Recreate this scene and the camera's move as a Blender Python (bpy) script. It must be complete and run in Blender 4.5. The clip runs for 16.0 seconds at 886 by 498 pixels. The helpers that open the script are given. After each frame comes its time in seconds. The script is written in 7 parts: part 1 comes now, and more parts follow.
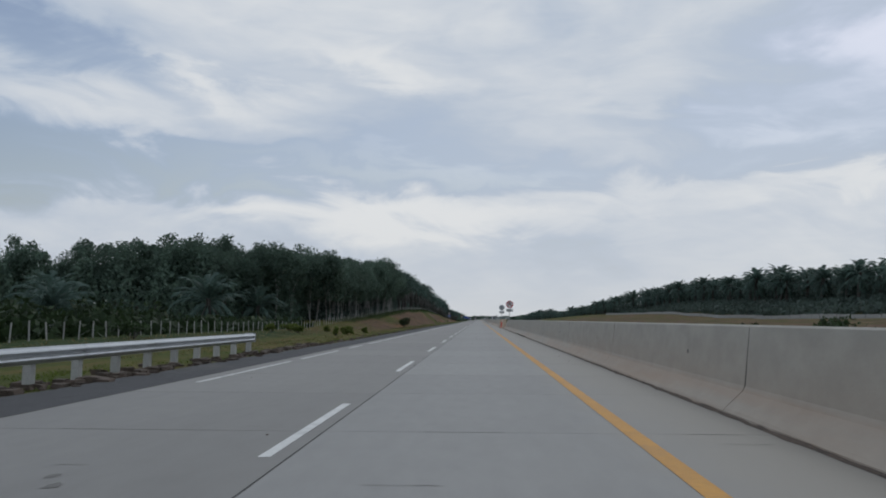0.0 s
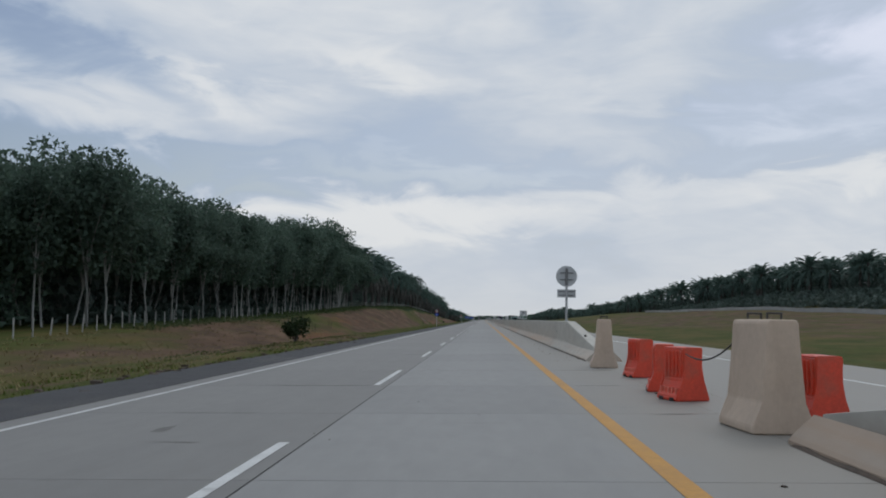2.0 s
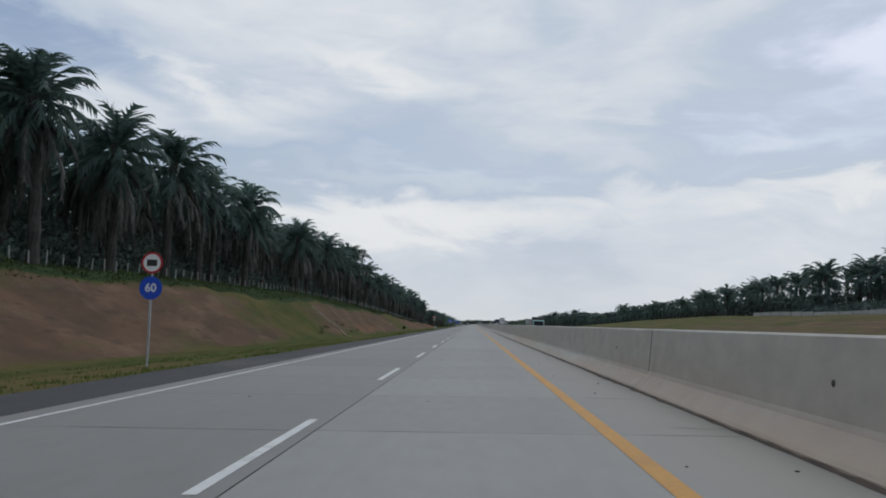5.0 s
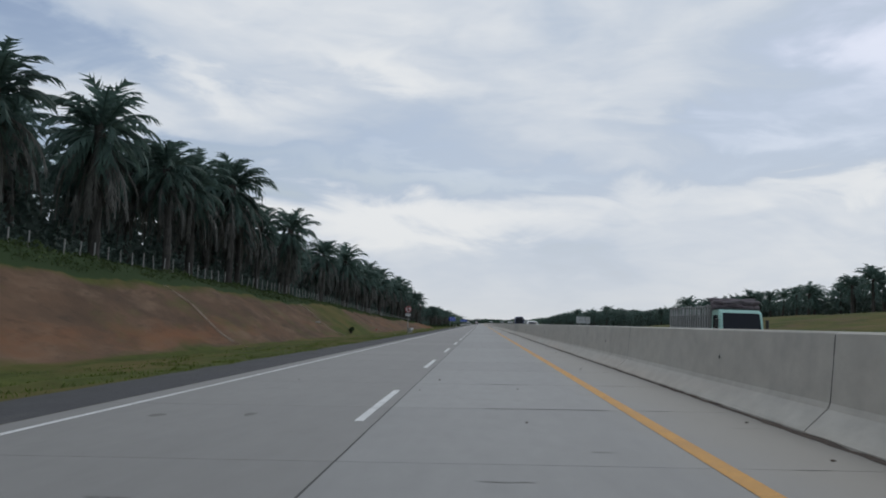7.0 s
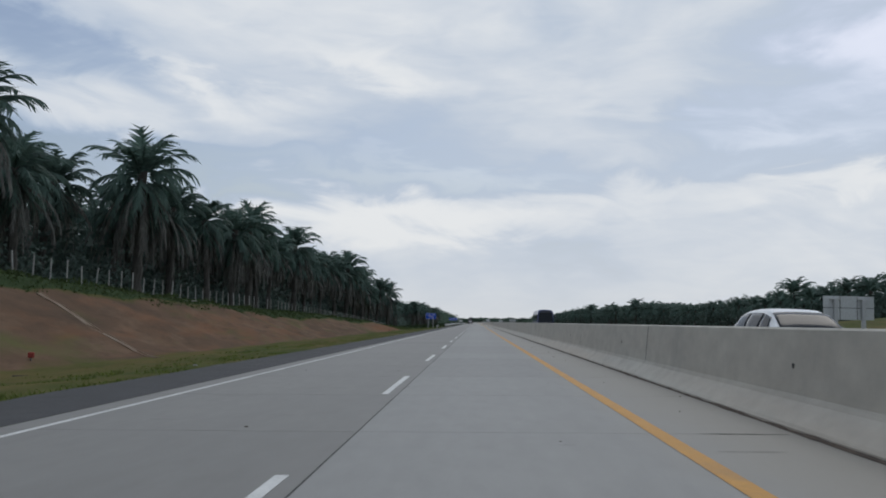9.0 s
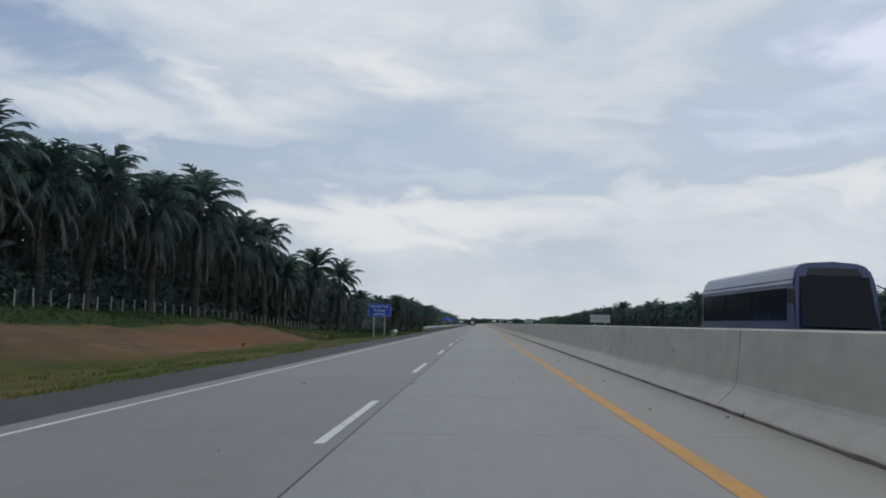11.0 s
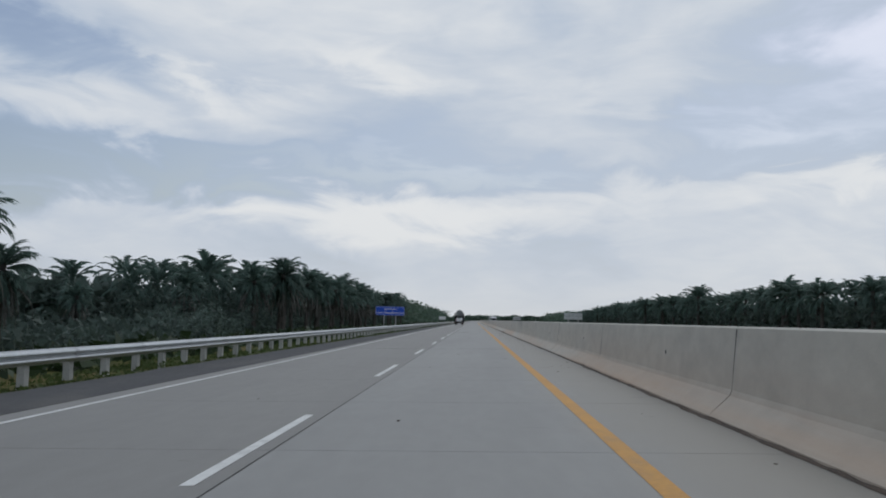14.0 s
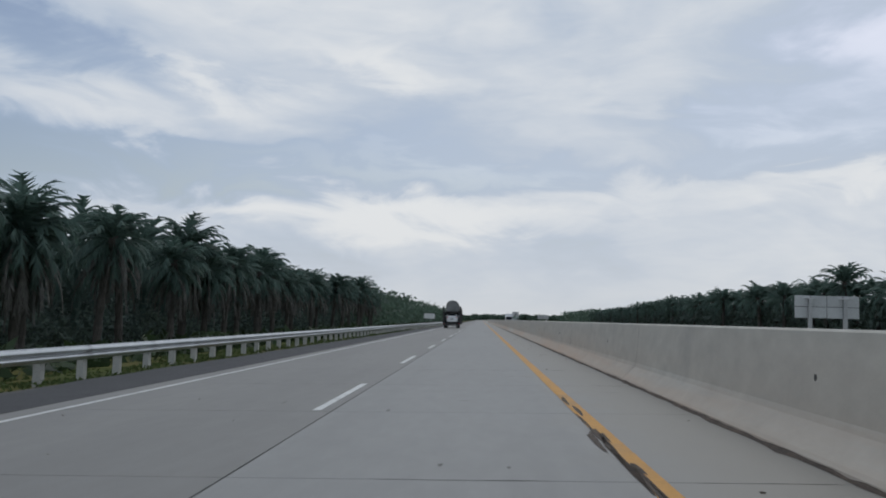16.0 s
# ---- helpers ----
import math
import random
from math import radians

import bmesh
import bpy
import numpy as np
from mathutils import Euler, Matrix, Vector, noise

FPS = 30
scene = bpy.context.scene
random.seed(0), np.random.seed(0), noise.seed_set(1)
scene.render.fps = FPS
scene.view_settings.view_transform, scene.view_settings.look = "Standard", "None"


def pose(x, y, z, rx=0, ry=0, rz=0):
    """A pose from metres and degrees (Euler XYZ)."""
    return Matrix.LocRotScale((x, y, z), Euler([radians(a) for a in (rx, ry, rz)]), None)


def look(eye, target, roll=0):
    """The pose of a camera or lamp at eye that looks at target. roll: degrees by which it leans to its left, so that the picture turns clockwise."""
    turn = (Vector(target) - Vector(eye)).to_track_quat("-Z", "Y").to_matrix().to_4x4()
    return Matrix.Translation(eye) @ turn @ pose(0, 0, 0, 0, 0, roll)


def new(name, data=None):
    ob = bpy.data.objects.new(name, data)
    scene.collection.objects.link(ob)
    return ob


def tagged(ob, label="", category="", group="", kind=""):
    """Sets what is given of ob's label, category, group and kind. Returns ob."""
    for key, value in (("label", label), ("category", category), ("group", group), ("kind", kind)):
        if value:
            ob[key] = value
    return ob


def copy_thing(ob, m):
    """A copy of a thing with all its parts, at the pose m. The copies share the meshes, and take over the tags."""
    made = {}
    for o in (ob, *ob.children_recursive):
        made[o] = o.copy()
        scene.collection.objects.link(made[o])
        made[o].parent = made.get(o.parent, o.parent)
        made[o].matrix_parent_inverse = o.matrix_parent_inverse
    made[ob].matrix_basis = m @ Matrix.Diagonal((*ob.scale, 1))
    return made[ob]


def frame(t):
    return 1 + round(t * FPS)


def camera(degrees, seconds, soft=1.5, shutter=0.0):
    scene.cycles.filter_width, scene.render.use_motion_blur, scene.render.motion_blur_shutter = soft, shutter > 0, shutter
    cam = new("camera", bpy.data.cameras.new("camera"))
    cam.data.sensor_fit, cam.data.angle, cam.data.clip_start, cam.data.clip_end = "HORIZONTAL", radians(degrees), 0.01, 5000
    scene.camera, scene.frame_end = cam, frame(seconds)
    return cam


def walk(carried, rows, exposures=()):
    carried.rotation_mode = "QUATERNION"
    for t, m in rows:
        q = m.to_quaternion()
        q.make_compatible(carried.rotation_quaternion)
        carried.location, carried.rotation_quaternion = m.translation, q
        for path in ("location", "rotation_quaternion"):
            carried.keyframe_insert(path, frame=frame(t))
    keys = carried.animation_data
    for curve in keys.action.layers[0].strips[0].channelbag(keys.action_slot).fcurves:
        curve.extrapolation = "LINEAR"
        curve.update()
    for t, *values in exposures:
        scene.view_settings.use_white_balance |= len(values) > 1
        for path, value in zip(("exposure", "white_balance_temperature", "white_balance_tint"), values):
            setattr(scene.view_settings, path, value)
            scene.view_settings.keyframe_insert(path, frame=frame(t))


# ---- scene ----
# True metres are used in all the numbers below; SCALE turns them into scene units.
SCALE = 0.635
FALL = 0.022          # crossfall of the roadway, down to the left
LENS = 53.0
END = 1240.0          # the carriageway is built in detail up to here

# seconds, across, along, height over the roadway, pitch, roll, yaw
PATH = [
    (0, 1.658, 0.00, 1.231, 4.45, -0.23, 2.29),
    (0.5, 1.686, 26.79, 1.234, 4.47, -0.25, 2.48),
    (1, 1.762, 54.39, 1.246, 4.34, -0.21, 2.59),
    (1.5, 1.802, 80.65, 1.233, 4.49, -0.73, 3.02),
    (2, 1.805, 107.74, 1.263, 4.46, 0.15, 2.57),
    (2.5, 1.828, 134.42, 1.244, 4.89, -0.02, 2.51),
    (3, 1.843, 163.09, 1.246, 4.47, 0.36, 2.46),
    (3.5, 1.833, 189.95, 1.231, 4.66, -0.27, 1.87),
    (4, 1.823, 218.62, 1.231, 4.66, -0.36, 1.64),
    (6.5, 1.382, 358.07, 1.225, 4.90, -1.00, 2.46),
    (7, 1.237, 387.00, 1.215, 4.67, -0.71, 2.45),
    (7.5, 1.234, 414.51, 1.215, 4.45, -0.66, 2.15),
    (8, 1.249, 443.61, 1.231, 4.27, -0.49, 2.23),
    (8.5, 1.318, 470.22, 1.224, 4.50, -0.31, 2.13),
    (9, 1.303, 499.76, 1.229, 4.63, -0.15, 2.13),
    (11.5, 1.420, 639.25, 1.231, 4.69, -0.31, 2.44),
    (12, 1.445, 669.38, 1.250, 4.54, -0.06, 2.33),
    (12.5, 1.466, 695.53, 1.231, 4.73, -0.16, 1.87),
    (13, 1.641, 725.28, 1.232, 4.64, -0.13, 1.72),
    (13.5, 1.821, 751.31, 1.236, 4.66, -0.19, 2.38),
    (14, 1.900, 781.27, 1.241, 4.52, -0.16, 2.01),
    (14.5, 1.928, 807.39, 1.225, 4.75, -0.25, 1.88),
    (15, 1.999, 837.69, 1.234, 4.59, -0.32, 2.55),
    (15.5, 2.062, 863.64, 1.256, 4.39, 0.14, 2.48),
    (16, 1.988, 892.79, 1.245, 4.46, -0.25, 2.45),
]
cam = camera(LENS, 16.0, soft=1.9)
walk(cam, [(t, pose(SCALE * x, SCALE * y, SCALE * (z + FALL * x), 90 + p, r - 1.25, w)) for t, x, y, z, p, r, w in PATH],
     exposures=[(0.0, -0.06), (1.5, -0.05), (3.0, 0.0), (4.2, 0.05), (9.0, 0.05), (11.5, 0.0), (16.0, -0.01)])


# ---- world and sun ----
def world_sky():
    world = bpy.data.worlds.new("overcast_sky")
    scene.world = world
    world.use_nodes = True
    nt = world.node_tree
    nt.nodes.clear()
    N, L = nt.nodes.new, nt.links.new

    def val(op, a, b=None, clamp=False):
        n = N("ShaderNodeMath")
        n.operation, n.use_clamp = op, clamp
        for k, v in enumerate((a, b)):
            if v is None:
                continue
            if isinstance(v, (int, float)):
                n.inputs[k].default_value = v
            else:
                L(v, n.inputs[k])
        return n.outputs[0]

    def mixc(f, a, b):
        n = N("ShaderNodeMix")
        n.data_type = "RGBA"
        for k, v in ((0, f), (6, a), (7, b)):
            if isinstance(v, (int, float, tuple)):
                n.inputs[k].default_value = v
            else:
                L(v, n.inputs[k])
        return n.outputs[2]

    def ramp(v, lo, hi):
        n = N("ShaderNodeMapRange")
        n.interpolation_type = "SMOOTHSTEP"
        n.inputs[1].default_value, n.inputs[2].default_value = lo, hi
        L(v, n.inputs[0])
        return n.outputs[0]

    sky = N("ShaderNodeTexSky")
    sky.sky_type, sky.sun_disc = "NISHITA", False
    sky.sun_elevation, sky.sun_rotation = radians(48), radians(25)
    sky.dust_density = 2.5
    clear = N("ShaderNodeMix")
    clear.data_type, clear.blend_type = "RGBA", "MULTIPLY"
    clear.inputs[0].default_value = 1.0
    clear.inputs[7].default_value = (0.083, 0.085, 0.089, 1)
    L(sky.outputs[0], clear.inputs[6])

    co = N("ShaderNodeTexCoord")
    sep = N("ShaderNodeSeparateXYZ")
    L(co.outputs["Generated"], sep.inputs[0])
    x, y, z = sep.outputs
    az = val("ARCTAN2", x, y)
    zz = val("MAXIMUM", z, 0.0)
    def clouds(scale, stretch, detail, rough, dist, seed, lean=0.0):
        m = N("ShaderNodeMapping")
        m.inputs["Rotation"].default_value = (0, radians(lean), 0)
        m.inputs["Scale"].default_value = (1, 1, stretch)
        m.inputs["Location"].default_value = (seed, seed * 0.37, seed)
        L(co.outputs["Generated"], m.inputs[0])
        n = N("ShaderNodeTexNoise")
        n.inputs["Scale"].default_value = scale
        n.inputs["Detail"].default_value = detail
        n.inputs["Roughness"].default_value = rough
        n.inputs["Distortion"].default_value = dist
        L(m.outputs[0], n.inputs["Vector"])
        return n.outputs["Fac"]

    big = clouds(2.6, 2.6, 3, 0.5, 0.5, 3.1, -8)
    wisp = clouds(4.2, 2.9, 5, 0.47, 1.0, 7.7, -10)
    fine = clouds(15.0, 4.0, 5, 0.52, 1.2, 1.3, 6)
    warp_a, warp_e = clouds(6.0, 2.4, 5, 0.55, 0.7, 12.4), clouds(7.0, 2.8, 6, 0.55, 0.9, 23.9, 5)
    az_w = val("ADD", az, val("MULTIPLY", val("SUBTRACT", warp_a, 0.5), 0.34))
    el_w = val("ADD", z, val("MULTIPLY", val("SUBTRACT", warp_e, 0.5), 0.125))

    def bank(az0, el0, wa, we, lean=0.0):
        """A soft-edged cloud bank round one direction: 1 in its middle."""
        a = val("SUBTRACT", az_w, az0)
        e = val("SUBTRACT", val("SUBTRACT", el_w, el0), val("MULTIPLY", a, lean))
        r = val("ADD", val("POWER", val("DIVIDE", val("ABSOLUTE", a), wa), 2), val("POWER", val("DIVIDE", val("ABSOLUTE", e), we), 2))
        return val("POWER", 2.718, val("MULTIPLY", r, -1))

    thin = None
    for az0, el0, wa, we, lean, k in BLUE:
        v = val("MULTIPLY", bank(az0, el0, wa, we, lean), k)
        thin = v if thin is None else val("ADD", thin, v)
    glow = None
    for az0, el0, wa, we, lean, k in BRIGHT:
        v = val("MULTIPLY", bank(az0, el0, wa, we, lean), k)
        glow = v if glow is None else val("ADD", glow, v)
    tone = val("ADD", val("MULTIPLY", big, 0.35), val("MULTIPLY", wisp, 0.90))
    tone = val("ADD", val("ADD", tone, 0.245), val("MULTIPLY", fine, 0.19))
    tone = val("SUBTRACT", val("ADD", tone, glow), thin)
    t1 = ramp(tone, 0.50, 1.62)
    grey = mixc(t1, CLOUD_DARK, CLOUD_LIGHT)
    cover = ramp(tone, 0.38, 0.98)
    body = mixc(cover, clear.outputs[2], grey)
    # haze towards the horizon
    haze = val("POWER", 2.718, val("MULTIPLY", zz, -16.0))
    body = mixc(val("MULTIPLY", haze, 0.75), body, CLOUD_HAZE)
    bg, out = N("ShaderNodeBackground"), N("ShaderNodeOutputWorld")
    L(body, bg.inputs[0])
    bg.inputs[1].default_value = SKY_STRENGTH
    L(bg.outputs[0], out.inputs[0])


CLOUD_DARK, CLOUD_LIGHT, CLOUD_HAZE = (0.358, 0.452, 0.594, 1), (0.765, 0.785, 0.802, 1), (0.650, 0.664, 0.672, 1)
SKY_STRENGTH = 1.0
# heading from the road's line, height (both in radians), their spreads, lean, weight
BLUE = [(-0.52, 0.285, 0.16, 0.030, -0.25, 0.42), (-0.46, 0.150, 0.20, 0.030, -0.02, 0.55), (-0.17, 0.165, 0.26, 0.016, 0.0, 0.42), (0.45, 0.295, 0.13, 0.050, 0.2, 0.46),
        (0.27, 0.215, 0.18, 0.022, -0.05, 0.30), (0.07, 0.085, 0.07, 0.040, -0.4, 0.20), (-0.52, 0.125, 0.10, 0.014, 0.0, 0.20), (0.10, 0.155, 0.20, 0.010, 0.05, 0.18)]
BRIGHT = [(-0.14, 0.112, 0.19, 0.024, 0.0, 0.75), (-0.31, 0.245, 0.10, 0.016, -0.25, 0.42), (-0.13, 0.275, 0.09, 0.020, -0.1, 0.40), (0.40, 0.150, 0.16, 0.018, 0.05, 0.48),
          (-0.12, 0.345, 0.34, 0.045, 0.0, 0.26), (-0.45, 0.215, 0.10, 0.022, -0.1, 0.22), (0.36, 0.075, 0.24, 0.040, 0.0, 0.24), (0.16, 0.255, 0.12, 0.030, 0.0, 0.20), (0.12, 0.125, 0.12, 0.018, 0.0, 0.22)]
world_sky()
sun = new("sun", bpy.data.lights.new("sun", "SUN"))
sun.data.energy, sun.data.angle, sun.data.color = 0.5, radians(25), (1.0, 0.96, 0.9)
sun.matrix_world = look((0, 0, 0), (-math.sin(radians(25)) * 0.67, -math.cos(radians(25)) * 0.67, -0.74))
sun.location = (0, 0, 60)


# ---- materials ----
def material(name, c1, c2=None, scale=4.0, rough=0.7, bump=0.0, bump_scale=60.0, metal=0.0, stretch=(1, 1, 1), per_object=0.0, per_island=0.0,
             stain=None, stain_scale=0.4, stain_stretch=(1, 1, 1), stain_range=(0.55, 0.7), specular=0.5, coat=0.0, grainy=1.0):
    """A surface with two scales of variation, fine relief and, where given, stains."""
    m = bpy.data.materials.new(name)
    m.use_nodes = True
    nt = m.node_tree
    N, L = nt.nodes.new, nt.links.new
    p = nt.nodes["Principled BSDF"]
    p.inputs["Roughness"].default_value, p.inputs["Metallic"].default_value = rough, metal
    p.inputs["Specular IOR Level"].default_value, p.inputs["Coat Weight"].default_value = specular, coat
    co = N("ShaderNodeTexCoord").outputs["Object"]

    def noise_tex(sc, st, detail=5.0, seed=0.0):
        mp = N("ShaderNodeMapping")
        mp.inputs["Scale"].default_value = st
        mp.inputs["Location"].default_value = (seed, seed, seed)
        L(co, mp.inputs[0])
        t = N("ShaderNodeTexNoise")
        t.inputs["Scale"].default_value, t.inputs["Detail"].default_value = sc, detail
        t.inputs["Roughness"].default_value = 0.6
        L(mp.outputs[0], t.inputs["Vector"])
        return t.outputs["Fac"]

    def mix(f, a, b):
        n = N("ShaderNodeMix")
        n.data_type = "RGBA"
        for k, v in ((0, f), (6, a), (7, b)):
            if isinstance(v, (int, float, tuple)):
                n.inputs[k].default_value = v
            else:
                L(v, n.inputs[k])
        return n.outputs[2]

    def span(v, lo, hi, a=0.0, b=1.0):
        n = N("ShaderNodeMapRange")
        for k, w in enumerate((lo, hi, a, b)):
            n.inputs[k + 1].default_value = w
        L(v, n.inputs[0])
        return n.outputs[0]

    c2 = c2 or tuple(v * 0.75 for v in c1)
    big = span(noise_tex(scale, stretch), 0.3, 0.7)
    col = mix(big, (*c1, 1), (*c2, 1))
    grain = span(noise_tex(scale * 14, stretch, 3.0, 5.0), 0.25, 0.75, 1 - 0.14 * grainy, 1 + 0.12 * grainy)
    hsv = N("ShaderNodeHueSaturation")
    L(col, hsv.inputs["Color"])
    L(grain, hsv.inputs["Value"])
    col = hsv.outputs[0]
    if stain:
        s = span(noise_tex(stain_scale, stain_stretch, 6.0, 9.0), *stain_range)
        col = mix(s, col, (*stain, 1))
    for amount, node, socket in ((per_object, "ShaderNodeObjectInfo", "Random"), (per_island, "ShaderNodeNewGeometry", "Random Per Island")):
        if amount:
            h2 = N("ShaderNodeHueSaturation")
            L(col, h2.inputs["Color"])
            L(span(N(node).outputs[socket], 0, 1, 1 - amount, 1 + amount), h2.inputs["Value"])
            col = h2.outputs[0]
    L(col, p.inputs["Base Color"])
    if bump:
        b = N("ShaderNodeBump")
        b.inputs["Strength"].default_value, b.inputs["Distance"].default_value = bump, 0.02
        L(noise_tex(bump_scale, (1, 1, 1), 4.0, 2.0), b.inputs["Height"])
        L(b.outputs[0], p.inputs["Normal"])
    return m


def leaf_material(name, c1, c2, per_island=0.3, per_object=0.15, rough=0.55, through_light=0.25):
    """Leaves let some light through."""
    m = material(name, c1, c2, 0.6, rough, per_island=per_island, per_object=per_object, specular=0.18)
    nt = m.node_tree
    p, out = nt.nodes["Principled BSDF"], nt.nodes["Material Output"]
    tr, mx = nt.nodes.new("ShaderNodeBsdfTranslucent"), nt.nodes.new("ShaderNodeMixShader")
    nt.links.new(p.inputs["Base Color"].links[0].from_socket, tr.inputs["Color"])
    mx.inputs[0].default_value = through_light
    nt.links.new(p.outputs[0], mx.inputs[1])
    nt.links.new(tr.outputs[0], mx.inputs[2])
    nt.links.new(mx.outputs[0], out.inputs["Surface"])
    return m


def glass_material(name, tint=(0.018, 0.021, 0.027)):
    m = bpy.data.materials.new(name)
    m.use_nodes = True
    p = m.node_tree.nodes["Principled BSDF"]
    p.inputs["Base Color"].default_value = (*tint, 1)
    p.inputs["Roughness"].default_value = 0.08
    p.inputs["Specular IOR Level"].default_value = 0.10
    return m


def slab_material(name, k, warm):
    """Brushed concrete, polished and greyed along the wheel paths."""
    c = lambda v: (v * k * (1 + warm), v * k * 0.975, v * k * (0.92 - warm))
    return material(name, c(0.214), c(0.197), 0.4, 0.62, 0.05, 90, stretch=(1.3, 0.35, 1), per_object=0.065, grainy=0.5,
                    stain=c(0.155), stain_scale=0.5, stain_stretch=(1.6, 0.12, 1), stain_range=(0.48, 0.95))


def dusty(m, x0, x1, colour):
    """Pale dust that traffic has blown to one side of the slabs."""
    nt = m.node_tree
    N, L = nt.nodes.new, nt.links.new
    p = nt.nodes["Principled BSDF"]
    old = p.inputs["Base Color"].links[0].from_socket
    co, sep, n, r, k, mx = N("ShaderNodeTexCoord"), N("ShaderNodeSeparateXYZ"), N("ShaderNodeTexNoise"), N("ShaderNodeMapRange"), N("ShaderNodeMath"), N("ShaderNodeMix")
    L(co.outputs["Object"], sep.inputs[0]), L(co.outputs["Object"], n.inputs["Vector"])
    n.inputs["Scale"].default_value, n.inputs["Detail"].default_value = 0.9, 6
    k.operation = "MULTIPLY_ADD"
    k.inputs[1].default_value = 0.9
    L(n.outputs["Fac"], k.inputs[0]), L(sep.outputs[0], k.inputs[2])
    r.inputs[1].default_value, r.inputs[2].default_value, r.inputs[4].default_value = x0 * SCALE + 0.45, x1 * SCALE + 0.45, 0.75
    L(k.outputs[0], r.inputs[0])
    mx.data_type = "RGBA"
    L(r.outputs[0], mx.inputs[0]), L(old, mx.inputs[6])
    mx.inputs[7].default_value = (*colour, 1)
    L(mx.outputs[2], p.inputs["Base Color"])
    return m


M_SLAB = dusty(slab_material("brushed_concrete", 1.17, -0.01), 2.9, 3.9, (0.250, 0.231, 0.198))
M_SLAB_SLOW = slab_material("worn_slow_lane_concrete", 0.92, 0.012)
M_JOINT = material("joint_sealant", (0.035, 0.034, 0.033), (0.06, 0.058, 0.055), 8, 0.8)
M_SMEAR = material("tar_smear", (0.125, 0.12, 0.112), (0.16, 0.152, 0.14), 9, 0.8)
M_ASPHALT = material("asphalt", (0.052, 0.052, 0.056), (0.038, 0.038, 0.041), 2.2, 0.85, 0.35, 120, stain=(0.11, 0.10, 0.09), stain_scale=0.7,
                     stain_stretch=(1, 0.3, 1), stain_range=(0.58, 0.8))
M_WHITE_LINE = material("worn_white_paint", (0.68, 0.68, 0.66), (0.55, 0.55, 0.53), 3, 0.6, 0.1, 80, stain=(0.33, 0.33, 0.32), stain_scale=2.5, stain_range=(0.55, 0.72))
M_YELLOW_LINE = material("worn_yellow_paint", (0.53, 0.245, 0.012), (0.44, 0.205, 0.018), 2, 0.6, 0.1, 80, stain=(0.22, 0.15, 0.08), stain_scale=1.3,
                         stain_stretch=(1, 0.5, 1), stain_range=(0.58, 0.82))
M_GALV = material("galvanised_steel", (0.52, 0.54, 0.56), (0.42, 0.44, 0.46), 3, 0.42, metal=0.75, stain=(0.30, 0.28, 0.26), stain_scale=1.2, stain_range=(0.62, 0.85))
M_POST = material("weathered_concrete_post", (0.38, 0.375, 0.355), (0.29, 0.285, 0.27), 5, 0.85, 0.2, 60, per_object=0.15)
M_DIRT = material("toe_dirt", (0.115, 0.085, 0.065), (0.06, 0.048, 0.040), 5, 0.95, 0.5, 50)
M_RED = material("red_plastic", (0.72, 0.075, 0.035), (0.60, 0.06, 0.03), 3, 0.45, stain=(0.35, 0.12, 0.08), stain_scale=1.5, stain_range=(0.6, 0.8))
M_SIGN_WHITE = material("sign_white", (0.72, 0.73, 0.73), (0.66, 0.67, 0.67), 4, 0.4)
M_SIGN_RED = material("sign_red", (0.45, 0.012, 0.02), (0.38, 0.012, 0.02), 4, 0.4)
M_SIGN_BLACK = material("sign_black", (0.015, 0.015, 0.017), (0.02, 0.02, 0.02), 4, 0.5)
M_SIGN_BLUE = material("sign_blue", (0.008, 0.07, 0.50), (0.008, 0.06, 0.44), 2, 0.4)
M_SIGN_GREEN = material("sign_green", (0.012, 0.14, 0.07), (0.012, 0.12, 0.06), 2, 0.4)
# brackets and strap in a darker grey than the sign's back
M_BRACKET = material("dark_steel_bracket", (0.20, 0.205, 0.21), (0.14, 0.145, 0.15), 4, 0.5, metal=0.4)
M_SIGN_BACK = material("sign_back_aluminium", (0.50, 0.52, 0.53), (0.44, 0.46, 0.47), 2, 0.5, metal=0.3)
M_POLE = material("painted_steel_pole", (0.46, 0.47, 0.48), (0.38, 0.39, 0.40), 4, 0.45, metal=0.4)
M_PALM = leaf_material("palm_fronds", (0.100, 0.154, 0.128), (0.074, 0.118, 0.100), 0.18, through_light=0.40)
M_PALM_DRY = leaf_material("dry_fronds", (0.165, 0.160, 0.142), (0.080, 0.082, 0.074), 0.35)
M_PALM_TRUNK = material("palm_trunk", (0.085, 0.078, 0.068), (0.042, 0.039, 0.035), 3, 0.95, 0.6, 25, per_object=0.2)
M_LEAF = leaf_material("rubber_leaves", (0.108, 0.160, 0.118), (0.080, 0.124, 0.096), 0.25, 0.15, through_light=0.45)
M_BARK = material("pale_bark", (0.31, 0.31, 0.29), (0.125, 0.124, 0.115), 0.9, 0.9, 0.4, 40, per_object=0.45, stretch=(1, 1, 0.4))
M_SHRUB = leaf_material("shrub_leaves", (0.042, 0.068, 0.026), (0.024, 0.042, 0.020), 0.4, 0.2)
M_GRASS = leaf_material("verge_grass", (0.130, 0.162, 0.040), (0.085, 0.115, 0.030), 0.2, 0.0, 0.8, 0.5)
M_CREST = leaf_material("rank_crest_grass", (0.074, 0.104, 0.038), (0.050, 0.074, 0.029), 0.3, 0.0, 0.8, 0.3)
M_RANK = leaf_material("rank_verge_grass", (0.078, 0.108, 0.038), (0.058, 0.082, 0.030), 0.3, 0.0, 0.8, 0.35)
